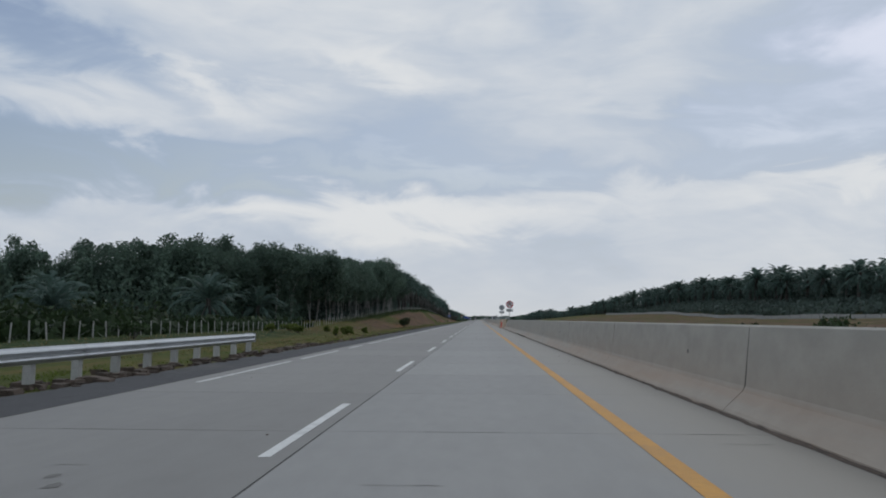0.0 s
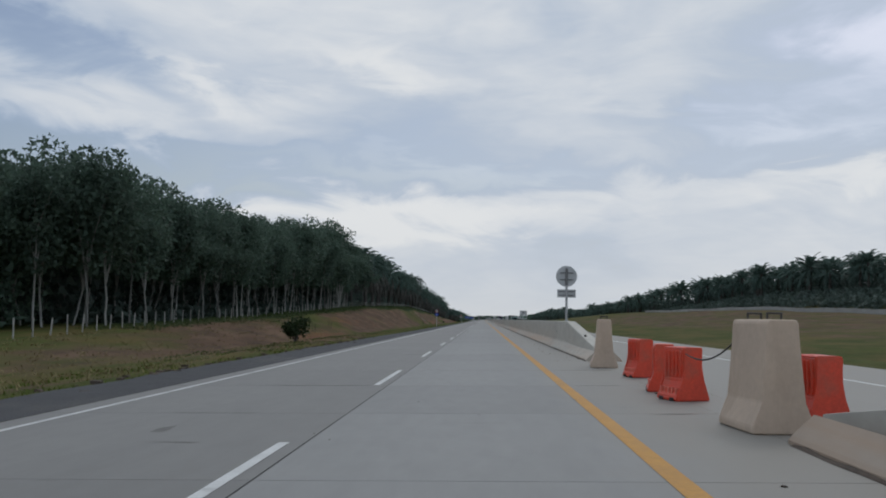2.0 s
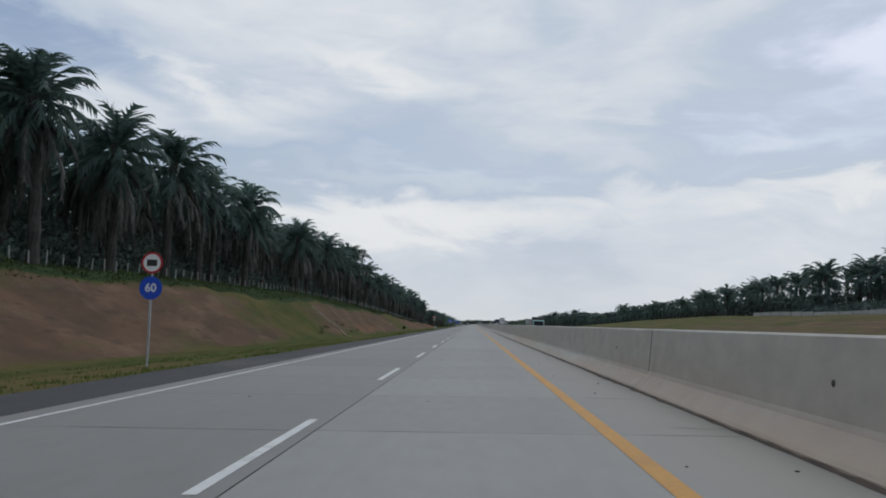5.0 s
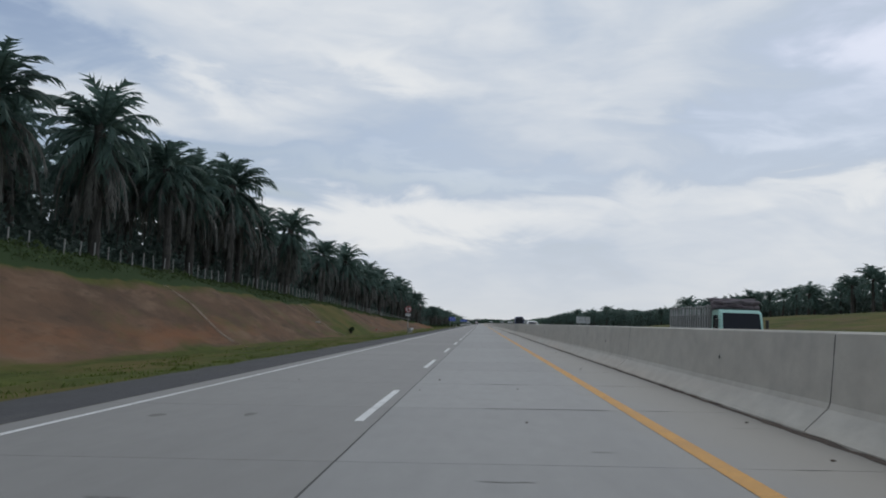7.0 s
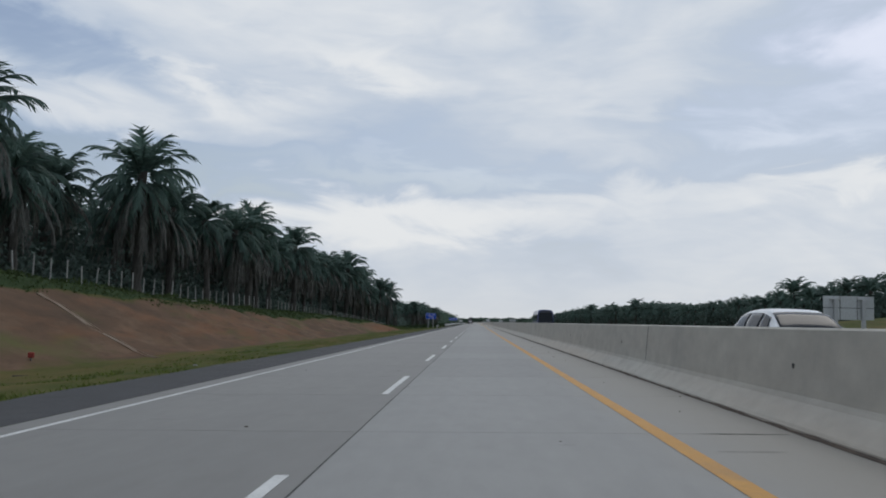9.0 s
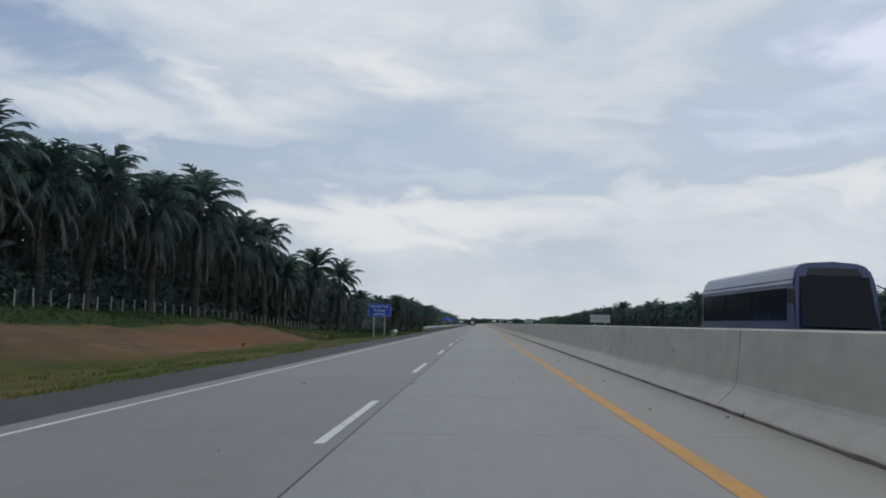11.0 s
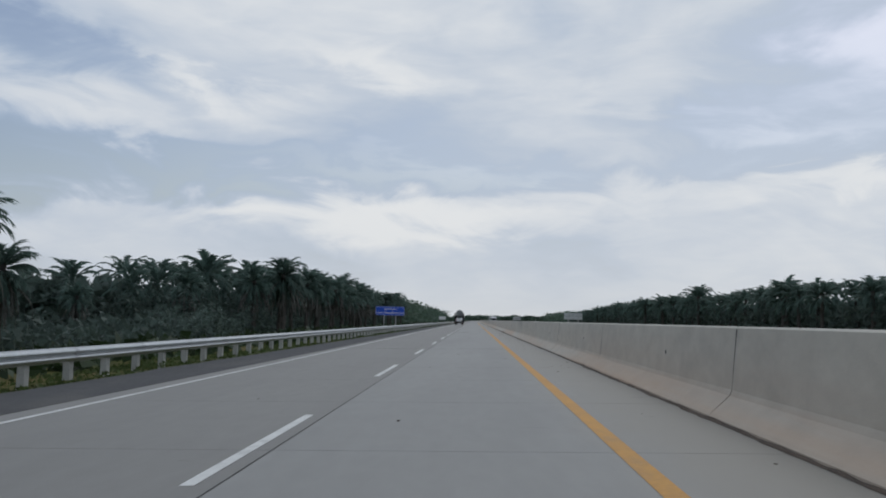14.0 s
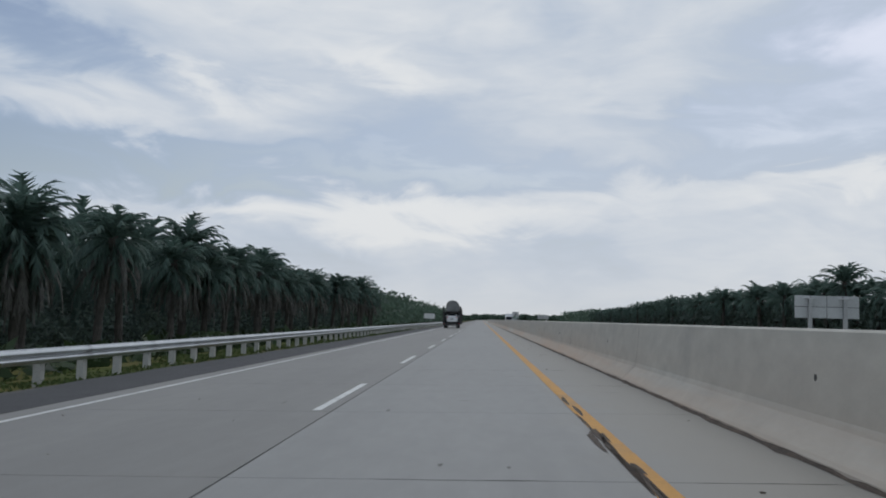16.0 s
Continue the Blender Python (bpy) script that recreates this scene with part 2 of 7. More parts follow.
# darker take on the tree leaves: shade under the trees put into the colour
M_UNDER = leaf_material("shaded_undergrowth_leaves", (0.104, 0.142, 0.120), (0.080, 0.112, 0.096), 0.3, 0.2, through_light=0.35)
M_DRYGRASS = leaf_material("dry_grass", (0.24, 0.195, 0.095), (0.165, 0.14, 0.07), 0.3, 0.0, 0.8)
M_TYRE = material("tyre_rubber", (0.02, 0.02, 0.02), (0.028, 0.027, 0.026), 6, 0.85)
M_GLASS = glass_material("vehicle_glass")
M_STONE = material("wall_concrete", (0.36, 0.36, 0.345), (0.28, 0.28, 0.265), 0.3, 0.85, 0.2, 30)


def barrier_material(name="cast_concrete_barrier", age=1.0, drip=0.0):
    """Cast concrete with streaks that run down from the top and orange dust splashed over the foot."""
    m = material(name, tuple(v * age for v in (0.455, 0.435, 0.385)), tuple(v * age for v in (0.415, 0.396, 0.352)), 0.35, 0.75, 0.10, 50, stretch=(1, 0.5, 1),
                 stain=(0.27, 0.26, 0.245), stain_scale=0.9, stain_stretch=(1, 0.8, 0.35), stain_range=(0.60, 0.95))
    nt = m.node_tree
    N, L = nt.nodes.new, nt.links.new
    p = nt.nodes["Principled BSDF"]
    old = p.inputs["Base Color"].links[0].from_socket
    at = N("ShaderNodeAttribute")
    at.attribute_name = "foot"
    co = N("ShaderNodeTexCoord")
    n = N("ShaderNodeTexNoise")
    mp = N("ShaderNodeMapping")
    mp.inputs["Scale"].default_value = (1, 0.06, 1)
    n.inputs["Scale"].default_value, n.inputs["Detail"].default_value, n.inputs["Roughness"].default_value = 1.0, 6, 0.65
    L(co.outputs["Object"], mp.inputs[0]), L(mp.outputs[0], n.inputs["Vector"])
    a = N("ShaderNodeMath")
    a.operation, a.use_clamp = "MULTIPLY_ADD", True
    L(n.outputs["Fac"], a.inputs[0])
    a.inputs[1].default_value, a.inputs[2].default_value = 3.0, -1.05
    b = N("ShaderNodeMath")
    b.operation = "MULTIPLY"
    L(a.outputs[0], b.inputs[0]), L(at.outputs["Fac"], b.inputs[1])
    mx = N("ShaderNodeMix")
    mx.data_type = "RGBA"
    L(b.outputs[0], mx.inputs[0]), L(old, mx.inputs[6])
    mx.inputs[7].default_value = (0.45 * age, 0.315 * age, 0.22 * age, 1)
    st = N("ShaderNodeAttribute")
    st.attribute_name = "streak"
    mp2, n2, r2 = N("ShaderNodeMapping"), N("ShaderNodeTexNoise"), N("ShaderNodeMapRange")
    mp2.inputs["Scale"].default_value = (1, 1.7 + 2.2 * drip, 0.26 - 0.06 * drip)
    n2.inputs["Scale"].default_value, n2.inputs["Detail"].default_value = 1.3, 5
    r2.inputs[1].default_value, r2.inputs[2].default_value = 0.50, 0.66 - 0.08 * drip
    L(co.outputs["Object"], mp2.inputs[0]), L(mp2.outputs[0], n2.inputs["Vector"]), L(n2.outputs["Fac"], r2.inputs[0])
    c = N("ShaderNodeMath")
    c.operation = "MULTIPLY"
    L(r2.outputs[0], c.inputs[0]), L(st.outputs["Fac"], c.inputs[1])
    # each run-off streak ends at a height of its own
    sep, mp3, n3, reach, ends_, c2 = N("ShaderNodeSeparateXYZ"), N("ShaderNodeMapping"), N("ShaderNodeTexNoise"), N("ShaderNodeMath"), N("ShaderNodeMapRange"), N("ShaderNodeMath")
    L(co.outputs["Object"], sep.inputs[0]), L(co.outputs["Object"], mp3.inputs[0]), L(mp3.outputs[0], n3.inputs["Vector"])
    mp3.inputs["Scale"].default_value, mp3.inputs["Location"].default_value = (0, 1, 0), (4, 9, 2)
    n3.inputs["Scale"].default_value, n3.inputs["Detail"].default_value = 1.9, 3
    reach.operation = "MULTIPLY_ADD"
    reach.inputs[1].default_value = 2.2
    L(n3.outputs["Fac"], reach.inputs[0]), L(sep.outputs[2], reach.inputs[2])
    ends_.inputs[1].default_value, ends_.inputs[2].default_value = 1.50, 1.78
    L(reach.outputs[0], ends_.inputs[0])
    c2.operation = "MULTIPLY"
    L(c.outputs[0], c2.inputs[0]), L(ends_.outputs[0], c2.inputs[1])
    m3 = N("ShaderNodeMix")
    m3.data_type = "RGBA"
    L(c2.outputs[0], m3.inputs[0]), L(mx.outputs[2], m3.inputs[6])
    m3.inputs[7].default_value = (0.15 - 0.08 * drip, 0.145 - 0.08 * drip, 0.135 - 0.075 * drip, 1)
    L(m3.outputs[2], p.inputs["Base Color"])
    return m


def ground_material():
    """Grass, dry grass and bare red-brown soil, mixed by where the soil lies bare."""
    m = material("roadside_ground", (0.086, 0.099, 0.028), (0.052, 0.066, 0.022), 0.25, 0.95, 0.9, 7, specular=0.05, grainy=1.8)
    nt = m.node_tree
    N, L = nt.nodes.new, nt.links.new
    p = nt.nodes["Principled BSDF"]
    old = p.inputs["Base Color"].links[0].from_socket
    co = N("ShaderNodeTexCoord").outputs["Object"]

    def tex(sc, det, seed, st=(1, 1, 1)):
        mp = N("ShaderNodeMapping")
        mp.inputs["Location"].default_value = (seed, seed, seed)
        mp.inputs["Scale"].default_value = st
        L(co, mp.inputs[0])
        n = N("ShaderNodeTexNoise")
        n.inputs["Scale"].default_value, n.inputs["Detail"].default_value, n.inputs["Roughness"].default_value = sc, det, 0.62
        L(mp.outputs[0], n.inputs["Vector"])
        return n.outputs["Fac"]

    def step(v, lo, hi):
        n = N("ShaderNodeMapRange")
        n.inputs[1].default_value, n.inputs[2].default_value = lo, hi
        L(v, n.inputs[0])
        return n.outputs[0]

    def mix(f, a, b):
        n = N("ShaderNodeMix")
        n.data_type = "RGBA"
        for k, v in ((0, f), (6, a), (7, b)):
            if isinstance(v, tuple):
                n.inputs[k].default_value = v
            else:
                L(v, n.inputs[k])
        return n.outputs[2]

    def math2(op, a, b):
        n = N("ShaderNodeMath")
        n.operation = op
        for k, v in enumerate((a, b)):
            if isinstance(v, (int, float)):
                n.inputs[k].default_value = v
            else:
                L(v, n.inputs[k])
        return n.outputs[0]

    soil = mix(step(tex(0.5, 8, 3, (1, 0.4, 1)), 0.35, 0.65), (0.152, 0.096, 0.064, 1), (0.088, 0.062, 0.045, 1))
    soil = mix(step(tex(0.9, 9, 11, (0.8, 0.3, 1)), 0.50, 0.78), soil, (0.205, 0.140, 0.096, 1))    # paler washed patches
    soil = mix(step(tex(2.2, 8, 31, (1, 0.28, 1)), 0.55, 0.74), soil, (0.076, 0.056, 0.042, 1))      # smaller dark brown patches
    soil = mix(step(tex(0.33, 9, 41, (1.6, 0.5, 1)), 0.54, 0.72), soil, (0.110, 0.104, 0.046, 1))   # thin olive growth
    rust = N("ShaderNodeAttribute")
    rust.attribute_name = "rust"
    red = step(math2("ADD", rust.outputs["Fac"], math2("MULTIPLY", tex(0.9, 8, 17, (1, 0.25, 1)), 1.2)), 0.86, 1.22)
    soil = mix(math2("MULTIPLY", red, 0.75), soil, (0.205, 0.098, 0.053, 1))
    dry = mix(step(tex(0.30, 8, 6, (1.4, 0.6, 1)), 0.42, 0.64), old, (0.122, 0.098, 0.040, 1))
    bare = N("ShaderNodeAttribute")
    bare.attribute_name = "bare"
    f = step(math2("ADD", bare.outputs["Fac"], math2("MULTIPLY", tex(0.45, 10, 1, (1, 0.35, 1)), 1.3)), 0.92, 1.22)
    lush = N("ShaderNodeAttribute")
    lush.attribute_name = "lush"
    rank = step(math2("ADD", lush.outputs["Fac"], math2("MULTIPLY", tex(0.8, 8, 21), 0.9)), 0.78, 1.02)
    L(mix(rank, mix(f, dry, soil), (0.036, 0.056, 0.024, 1)), p.inputs["Base Color"])
    return m


M_BARRIER = barrier_material(age=1.10)
M_BARRIER_OLD = barrier_material("weathered_concrete_barrier", 0.80)
M_BARRIER_DRIP = barrier_material("drip_stained_concrete_barrier", 1.0, 1.0)
M_GROUND = ground_material()


# ---- building helpers ----
def W(x, y, z=0.0):
    """Roadway coordinates (true metres over the sloping road plane) to the scene."""
    return Vector((x, y, z + FALL * x)) * SCALE


def thing(name, label, category, at=(0, 0, 0), turn=0.0, group="", kind=""):
    ob = new(name)
    ob.empty_display_size = 0.2
    ob.location = W(*at)
    ob.rotation_euler = (0, 0, radians(turn))
    return tagged(ob, label, category, group, kind)


def link_mesh(name, me, material_, parent=None, label="", at=None, smooth=False):
    if material_ is not None:
        me.materials.append(material_)
    if smooth:
        me.polygons.foreach_set("use_smooth", [True] * len(me.polygons))
    ob = new(name, me)
    if parent is not None:
        ob.parent = parent
    if at is not None:
        ob.location = Vector(at) * SCALE
    return tagged(ob, label)


def part(name, bm, material_, parent=None, label="", at=None, smooth=False):
    """Links a bmesh, drawn in true metres, as one mesh object under a thing or a part."""
    bmesh.ops.recalc_face_normals(bm, faces=bm.faces)
    bmesh.ops.scale(bm, vec=(SCALE, SCALE, SCALE), verts=bm.verts)
    me = bpy.data.meshes.new(name)
    bm.to_mesh(me)
    bm.free()
    return link_mesh(name, me, material_, parent, label, at, smooth)


def raw(name, verts, faces, material_, parent=None, label="", smooth=False, sheared=False):
    """The same from plain lists; sheared: the points are roadway coordinates."""
    v = np.asarray(verts, dtype=float).reshape(-1, 3).copy()
    if sheared:
        v[:, 2] += FALL * v[:, 0]
    me = bpy.data.meshes.new(name)
    me.from_pydata((v * SCALE).tolist(), [], faces)
    me.update()
    return link_mesh(name, me, material_, parent, label, smooth=smooth)


def box(bm, x0, x1, y0, y1, z0, z1, bevel=0.0, taper=0.0):
    r = bmesh.ops.create_cube(bm, size=1.0)
    for v in r["verts"]:
        k = 1 - taper if v.co.z > 0 else 1
        v.co = ((x0 + x1) / 2 + v.co.x * (x1 - x0) * k, (y0 + y1) / 2 + v.co.y * (y1 - y0) * k, (z0 + z1) / 2 + v.co.z * (z1 - z0))
    if bevel:
        edges = list({e for v in r["verts"] for e in v.link_edges})
        bmesh.ops.bevel(bm, geom=edges, offset=bevel, segments=2, affect="EDGES", profile=0.5)
    return bm


def boxed(*a, **k):
    return box(bmesh.new(), *a, **k)


def tube(bm, p0, p1, r0, r1=None, n=12):
    p0, p1 = Vector(p0), Vector(p1)
    m = Matrix.Translation((p0 + p1) / 2) @ (p1 - p0).to_track_quat("Z", "Y").to_matrix().to_4x4()
    bmesh.ops.create_cone(bm, cap_ends=True, segments=n, radius1=r0, radius2=r0 if r1 is None else r1, depth=(p1 - p0).length, matrix=m)
    return bm


def extrude_profile(bm, pts, y0, y1, axis="y"):
    """A closed outline (x, z) drawn out from y0 to y1, or (y, z) drawn out along x."""
    def at(p, s):
        return (p[0], s, p[1]) if axis == "y" else (s, p[0], p[1])
    a = [bm.verts.new(at(p, y0)) for p in pts]
    b = [bm.verts.new(at(p, y1)) for p in pts]
    n = len(pts)
    for i in range(n):
        bm.faces.new((a[i], a[(i + 1) % n], b[(i + 1) % n], b[i]))
    bm.faces.new(a), bm.faces.new(b[::-1])
    return bm


def lettering(text, size, material_, parent, at, name="lettering", label="", bold=0.012, width=1.0):
    """Raised lettering in the built-in font that faces back along the road."""
    cu = bpy.data.curves.new(name, "FONT")
    cu.body, cu.size, cu.align_x, cu.align_y = text, size * SCALE, "CENTER", "CENTER"
    cu.extrude, cu.offset = 0.002, bold * size * SCALE
    tmp = bpy.data.objects.new("tmp_text", cu)
    me = bpy.data.meshes.new_from_object(tmp)
    bpy.data.objects.remove(tmp)
    me.transform(pose(0, 0, 0, 90) @ Matrix.Diagonal((width, 1, 1, 1)))
    me.name = name
    return link_mesh(name, me, material_, parent, label, at)


def disc(bm, r, y0, y1, x=0.0, z=0.0, n=40):
    return tube(bm, (x, y0, z), (x, y1, z), r, n=n)


def ring(bm, r0, r1, y0, y1, z=0.0, n=40):
    loops = []
    for r, y in ((r0, y0), (r1, y0), (r1, y1), (r0, y1)):
        loops.append([bm.verts.new((r * math.cos(a), y, z + r * math.sin(a))) for a in (2 * math.pi * i / n for i in range(n))])
    for k in range(4):
        p, q = loops[k], loops[(k + 1) % 4]
        for i in range(n):
            bm.faces.new((p[i], p[(i + 1) % n], q[(i + 1) % n], q[i]))
    return bm


def bar(bm, p, q, w, y0, y1):
    """A flat bar in the sign's plane from p to q (x, z)."""
    d = Vector((q[0] - p[0], q[1] - p[1])).normalized()
    nx, nz = -d.y * w / 2, d.x * w / 2
    pts = [(p[0] + nx, p[1] + nz), (q[0] + nx, q[1] + nz), (q[0] - nx, q[1] - nz), (p[0] - nx, p[1] - nz)]
    return extrude_profile(bm, pts, y0, y1)


def rounded_plate(bm, w, h, r, y0, y1, z=0.0):
    pts = []
    for cx, cz, a0 in ((w / 2 - r, h / 2 - r, 0), (-w / 2 + r, h / 2 - r, 90), (-w / 2 + r, -h / 2 + r, 180), (w / 2 - r, -h / 2 + r, 270)):
        pts += [(cx + r * math.cos(radians(a0 + k * 22.5)), z + cz + r * math.sin(radians(a0 + k * 22.5))) for k in range(5)]
    return extrude_profile(bm, pts, y0, y1)


# ---- the lie of the land ----
CREST_Y = [-200, 76, 137, 157, 191, 215, 238, 295, 363, 404, 443, 462, 524, 546, 586, 640, 685, 722, 742, 775, 900, 1400, 6000]
CREST_Z = [-0.2, -0.1, -0.3, 0.3, 1.3, 1.67, 2.36, 3.95, 4.91, 5.33, 5.01, 4.8, 4.06, 3.74, 2.79, 2.26, 1.62, 0.67, 0.1, -1.3, -1.5, -1.5, -1.5]


def smooth01(v):
    v = np.clip(v, 0, 1)
    return v * v * (3 - 2 * v)


def crest(y):
    return np.interp(y, CREST_Y, CREST_Z)


def ground(x, y):
    """Height of the ground over the road plane; x and y may be arrays."""
    x, y = np.asarray(x, float), np.asarray(y, float)
    d = -x
    zf = crest(y)
    verge = -0.05 - 0.065 * np.clip(d - 5.6, 0, 9.7)
    u = np.clip((d - 15.3) / 7.7, 0, 1)
    up = 0.75 * u + 0.25 * u * u * (3 - 2 * u)
    left = verge * (1 - up) + (zf - 0.1) * up
    face = smooth01(u * 6) * smooth01((1 - u) * 6) * smooth01(zf / 2)
    left = left + face * (0.22 * np.sin(y * 0.11 + 1.0) + 0.10 * np.sin(y * 0.47 + d * 0.9) + 0.07 * np.sin(y * 0.93 - d * 1.7))
    left = left + 0.12 * np.sin(x * 0.31 + y * 0.17) * smooth01((d - 24) / 8)
    gr = np.interp(y, [-200, 140, 218, 271, 350, 466, 522, 551, 576, 606, 631, 661, 710, 6000], [1.4, 1.6, 1.45, 1.95, 3.5, 3.6, 4.1, 3.7, 3.7, 3.0, 2.4, 0.9, -0.7, -0.7])
    right = -0.75 + (gr + 0.75) * smooth01((x - 19) / 54) + 0.10 * np.sin(x * 0.2 + y * 0.13)
    rise = np.interp(y, [-200, 60, 230, 300, 370, 407, 440, 500, 6000], [3, 3, 3.4, 3.6, 3.4, 3.2, 2.5, 0, 0])
    right = right + rise * smooth01((x - 76) / 14)
    z = np.where(x < -5.5, left, np.where(x > 17.2, right, -0.40))
    z = z - FALL * (np.maximum(x - 100, 0) + np.minimum(x + 70, 0))   # level country beyond the road's cross slope
    return np.where((x > -5.9) & (x <= -5.5), -0.06, z)


def gz(x, y):
    return float(ground(x, y))


# ---- ground sheet ----
def build_ground():
    xs = [-4200, -2500, -1400, -800, -450, -260, -160, -110, -85, -70, -60, -52] + list(np.arange(-46, -30, 2.0)) + list(np.arange(-30, -5.6, 0.6))
    xs += [-5.62, -5.52, -5.3, 0, 8, 16, 17.1, 17.4, 18.5] + list(np.arange(20, 92, 3.0)) + [95, 100, 110, 140, 200, 300, 500, 900, 1500, 2600, 4200]
    ys = [-400, -200, -100, -60] + list(np.arange(-40, 1250, 2.2)) + list(np.arange(1252, 1500, 12.0)) + [1560, 1700, 1900, 2200, 2600, 3200, 4000, 5200, 6600]
    X, Y = np.meshgrid(np.array(xs), np.array(ys))
    Z = ground(X, Y)
    rng = np.random.default_rng(4)
    rough = (X < -6.6) & (X > -60)
    Z = Z + rough * rng.normal(0, 1, X.shape) * np.where((X < -14.5) & (X > -23.5), 0.018, 0.05)
    v = np.stack([X, Y, Z], -1).reshape(-1, 3)
    nx, ny = len(xs), len(ys)
    faces = [(j * nx + i, j * nx + i + 1, (j + 1) * nx + i + 1, (j + 1) * nx + i) for j in range(ny - 1) for i in range(nx - 1)]
    ob = raw("ground", v, faces, M_GROUND, smooth=True, sheared=True)
    D, zf = -X, crest(Y)
    upper = np.interp(Y, [0, 300, 380, 470, 520, 560, 640], [0.9, 0.85, 0.68, 0.66, 0.76, 0.76, 0.6])
    face = smooth01((D - 14.9) / 1.1) * (1 - smooth01((D - 15.3 - 7.7 * upper) / 1.2)) * smooth01((zf - 0.5) / 0.8)
    patch = 0.5 + 0.5 * np.sin(Y * 0.045 + 0.6) * np.cos(Y * 0.013 + X * 0.12)
    green = 1.2 * np.exp(-((Y - 512) / 15) ** 2) + 1.0 * np.exp(-((Y - 374) / 24) ** 2) + 0.75 * smooth01((Y - 185) / 10) * (1 - smooth01((Y - 224) / 22))
    bare = face * (0.62 + 0.22 * patch - 0.62 * green)
    bare = bare - 0.35 * np.exp(-((D - 16.0) / 1.1) ** 2) * np.exp(-((Y - 410) / 12) ** 2)
    bare = bare + 0.55 * np.exp(-((D - 11.5) / 2.8) ** 2) * np.exp(-((Y - 172) / 18) ** 2) + 0.36 * np.exp(-((D - 14) / 2.5) ** 2) * np.exp(-((Y - 200) / 12) ** 2)
    bare = bare + 0.25 * np.exp(-((D - 15) / 4) ** 2) * smooth01((Y - 120) / 40) * (Y < 260)
    bare = bare + np.interp(Y, [400, 480], [0.46, 0.25]) * smooth01((X - 26) / 10) * (1 - smooth01((X - 77) / 6))
    bare = bare + 0.32 * smooth01((D - 6.5) / 1.5) * (D < 24) * smooth01((Y - 85) / 30) * (1 - smooth01((Y - 185) / 40))
    bare = bare - 0.4 * (D > 27)
    at = ob.data.attributes.new("bare", "FLOAT", "POINT")
    at.data.foreach_set("value", bare.reshape(-1).astype(np.float32))
    rust = 0.55 * np.exp(-((Y - 438) / 26) ** 2 - ((D - 17.0) / 1.6) ** 2) + 0.48 * np.exp(-((Y - 178) / 22) ** 2 - ((D - 12) / 3.5) ** 2) + 0.26 * np.exp(-((Y - 262) / 40) ** 2 - ((D - 18) / 3.5) ** 2)
    rust = rust + 0.36 * np.exp(-((Y - 575) / 50) ** 2 - ((D - 18) / 5.0) ** 2) + 0.60 * np.exp(-((Y - 680) / 30) ** 2 - ((D - 17) / 4.0) ** 2) + 0.3 * np.exp(-((Y - 488) / 10) ** 2 - ((D - 17) / 2.0) ** 2)
    rust = rust + 0.5 * np.exp(-((Y - 206) / 17) ** 2 - ((D - 16.6) / 2.2) ** 2) + 0.4 * np.exp(-((Y - 236) / 12) ** 2 - ((D - 19.5) / 1.5) ** 2)
    at = ob.data.attributes.new("rust", "FLOAT", "POINT")
    at.data.foreach_set("value", rust.reshape(-1).astype(np.float32))
    lush = 1.1 * smooth01((D - 15.3 - 7.7 * upper - 0.3) / 1.0) * smooth01((zf - 0.5) / 1.0) * (D < 45)
    lush = lush + 0.42 * smooth01((D - 14) / 6) * (D < 45) * (1 - smooth01((Y - 110) / 40)) + 0.16 * (D > 6) * (1 - smooth01((Y - 100) / 30))
    at = ob.data.attributes.new("lush", "FLOAT", "POINT")
    at.data.foreach_set("value", lush.reshape(-1).astype(np.float32))
    tagged(ob, "verge and cut bank of patchy grass and bare red-brown soil", "ground", kind="structure")


build_ground()

# ---- roadway: base, shoulders, far continuation ----
X_EDGE, X_DASH, X_YELLOW, X_TOE, X_TOP, Z_TOP = -3.70, -0.22, 3.35, 4.875, 5.225, 1.17
SLAB_L, FIRST_SLAB, N_SLAB = 5.0, -10.2, 250
COLUMNS = ((-4.16, -0.006), (0.006, 4.95))

road = thing("road", "grey brushed-concrete two-lane motorway carriageway with sawn joints", "road", kind="structure")
raw("road_bed", [(-4.19, -60, -0.012), (4.98, -60, -0.012), (4.98, 6000, -0.012), (-4.19, 6000, -0.012), (-4.19, -60, -0.39), (4.98, -60, -0.39), (4.98, 6000, -0.39), (-4.19, 6000, -0.39)],
    [(0, 1, 2, 3), (4, 7, 6, 5), (0, 4, 5, 1), (1, 5, 6, 2), (2, 6, 7, 3), (3, 7, 4, 0)], M_JOINT, road, "dark joint filler under the slabs", sheared=True)


def far_slab(name, x0, x1, y0, y1):
    raw(name, [(x0, y0, -0.011), (x1, y0, -0.011), (x1, y1, -0.011), (x0, y1, -0.011), (x0, y0, 0), (x1, y0, 0), (x1, y1, 0), (x0, y1, 0)],
        [(0, 3, 2, 1), (4, 5, 6, 7), (0, 1, 5, 4), (1, 2, 6, 5), (2, 3, 7, 6), (3, 0, 4, 7)], M_SLAB if x0 > -1 else M_SLAB_SLOW, road, sheared=True)


y_far = FIRST_SLAB + N_SLAB * SLAB_L
for x0, x1 in COLUMNS:
    far_slab("far_pavement", x0, x1, y_far + 0.01, 6000)
    far_slab("near_pavement", x0, x1, -60, FIRST_SLAB - 0.01)

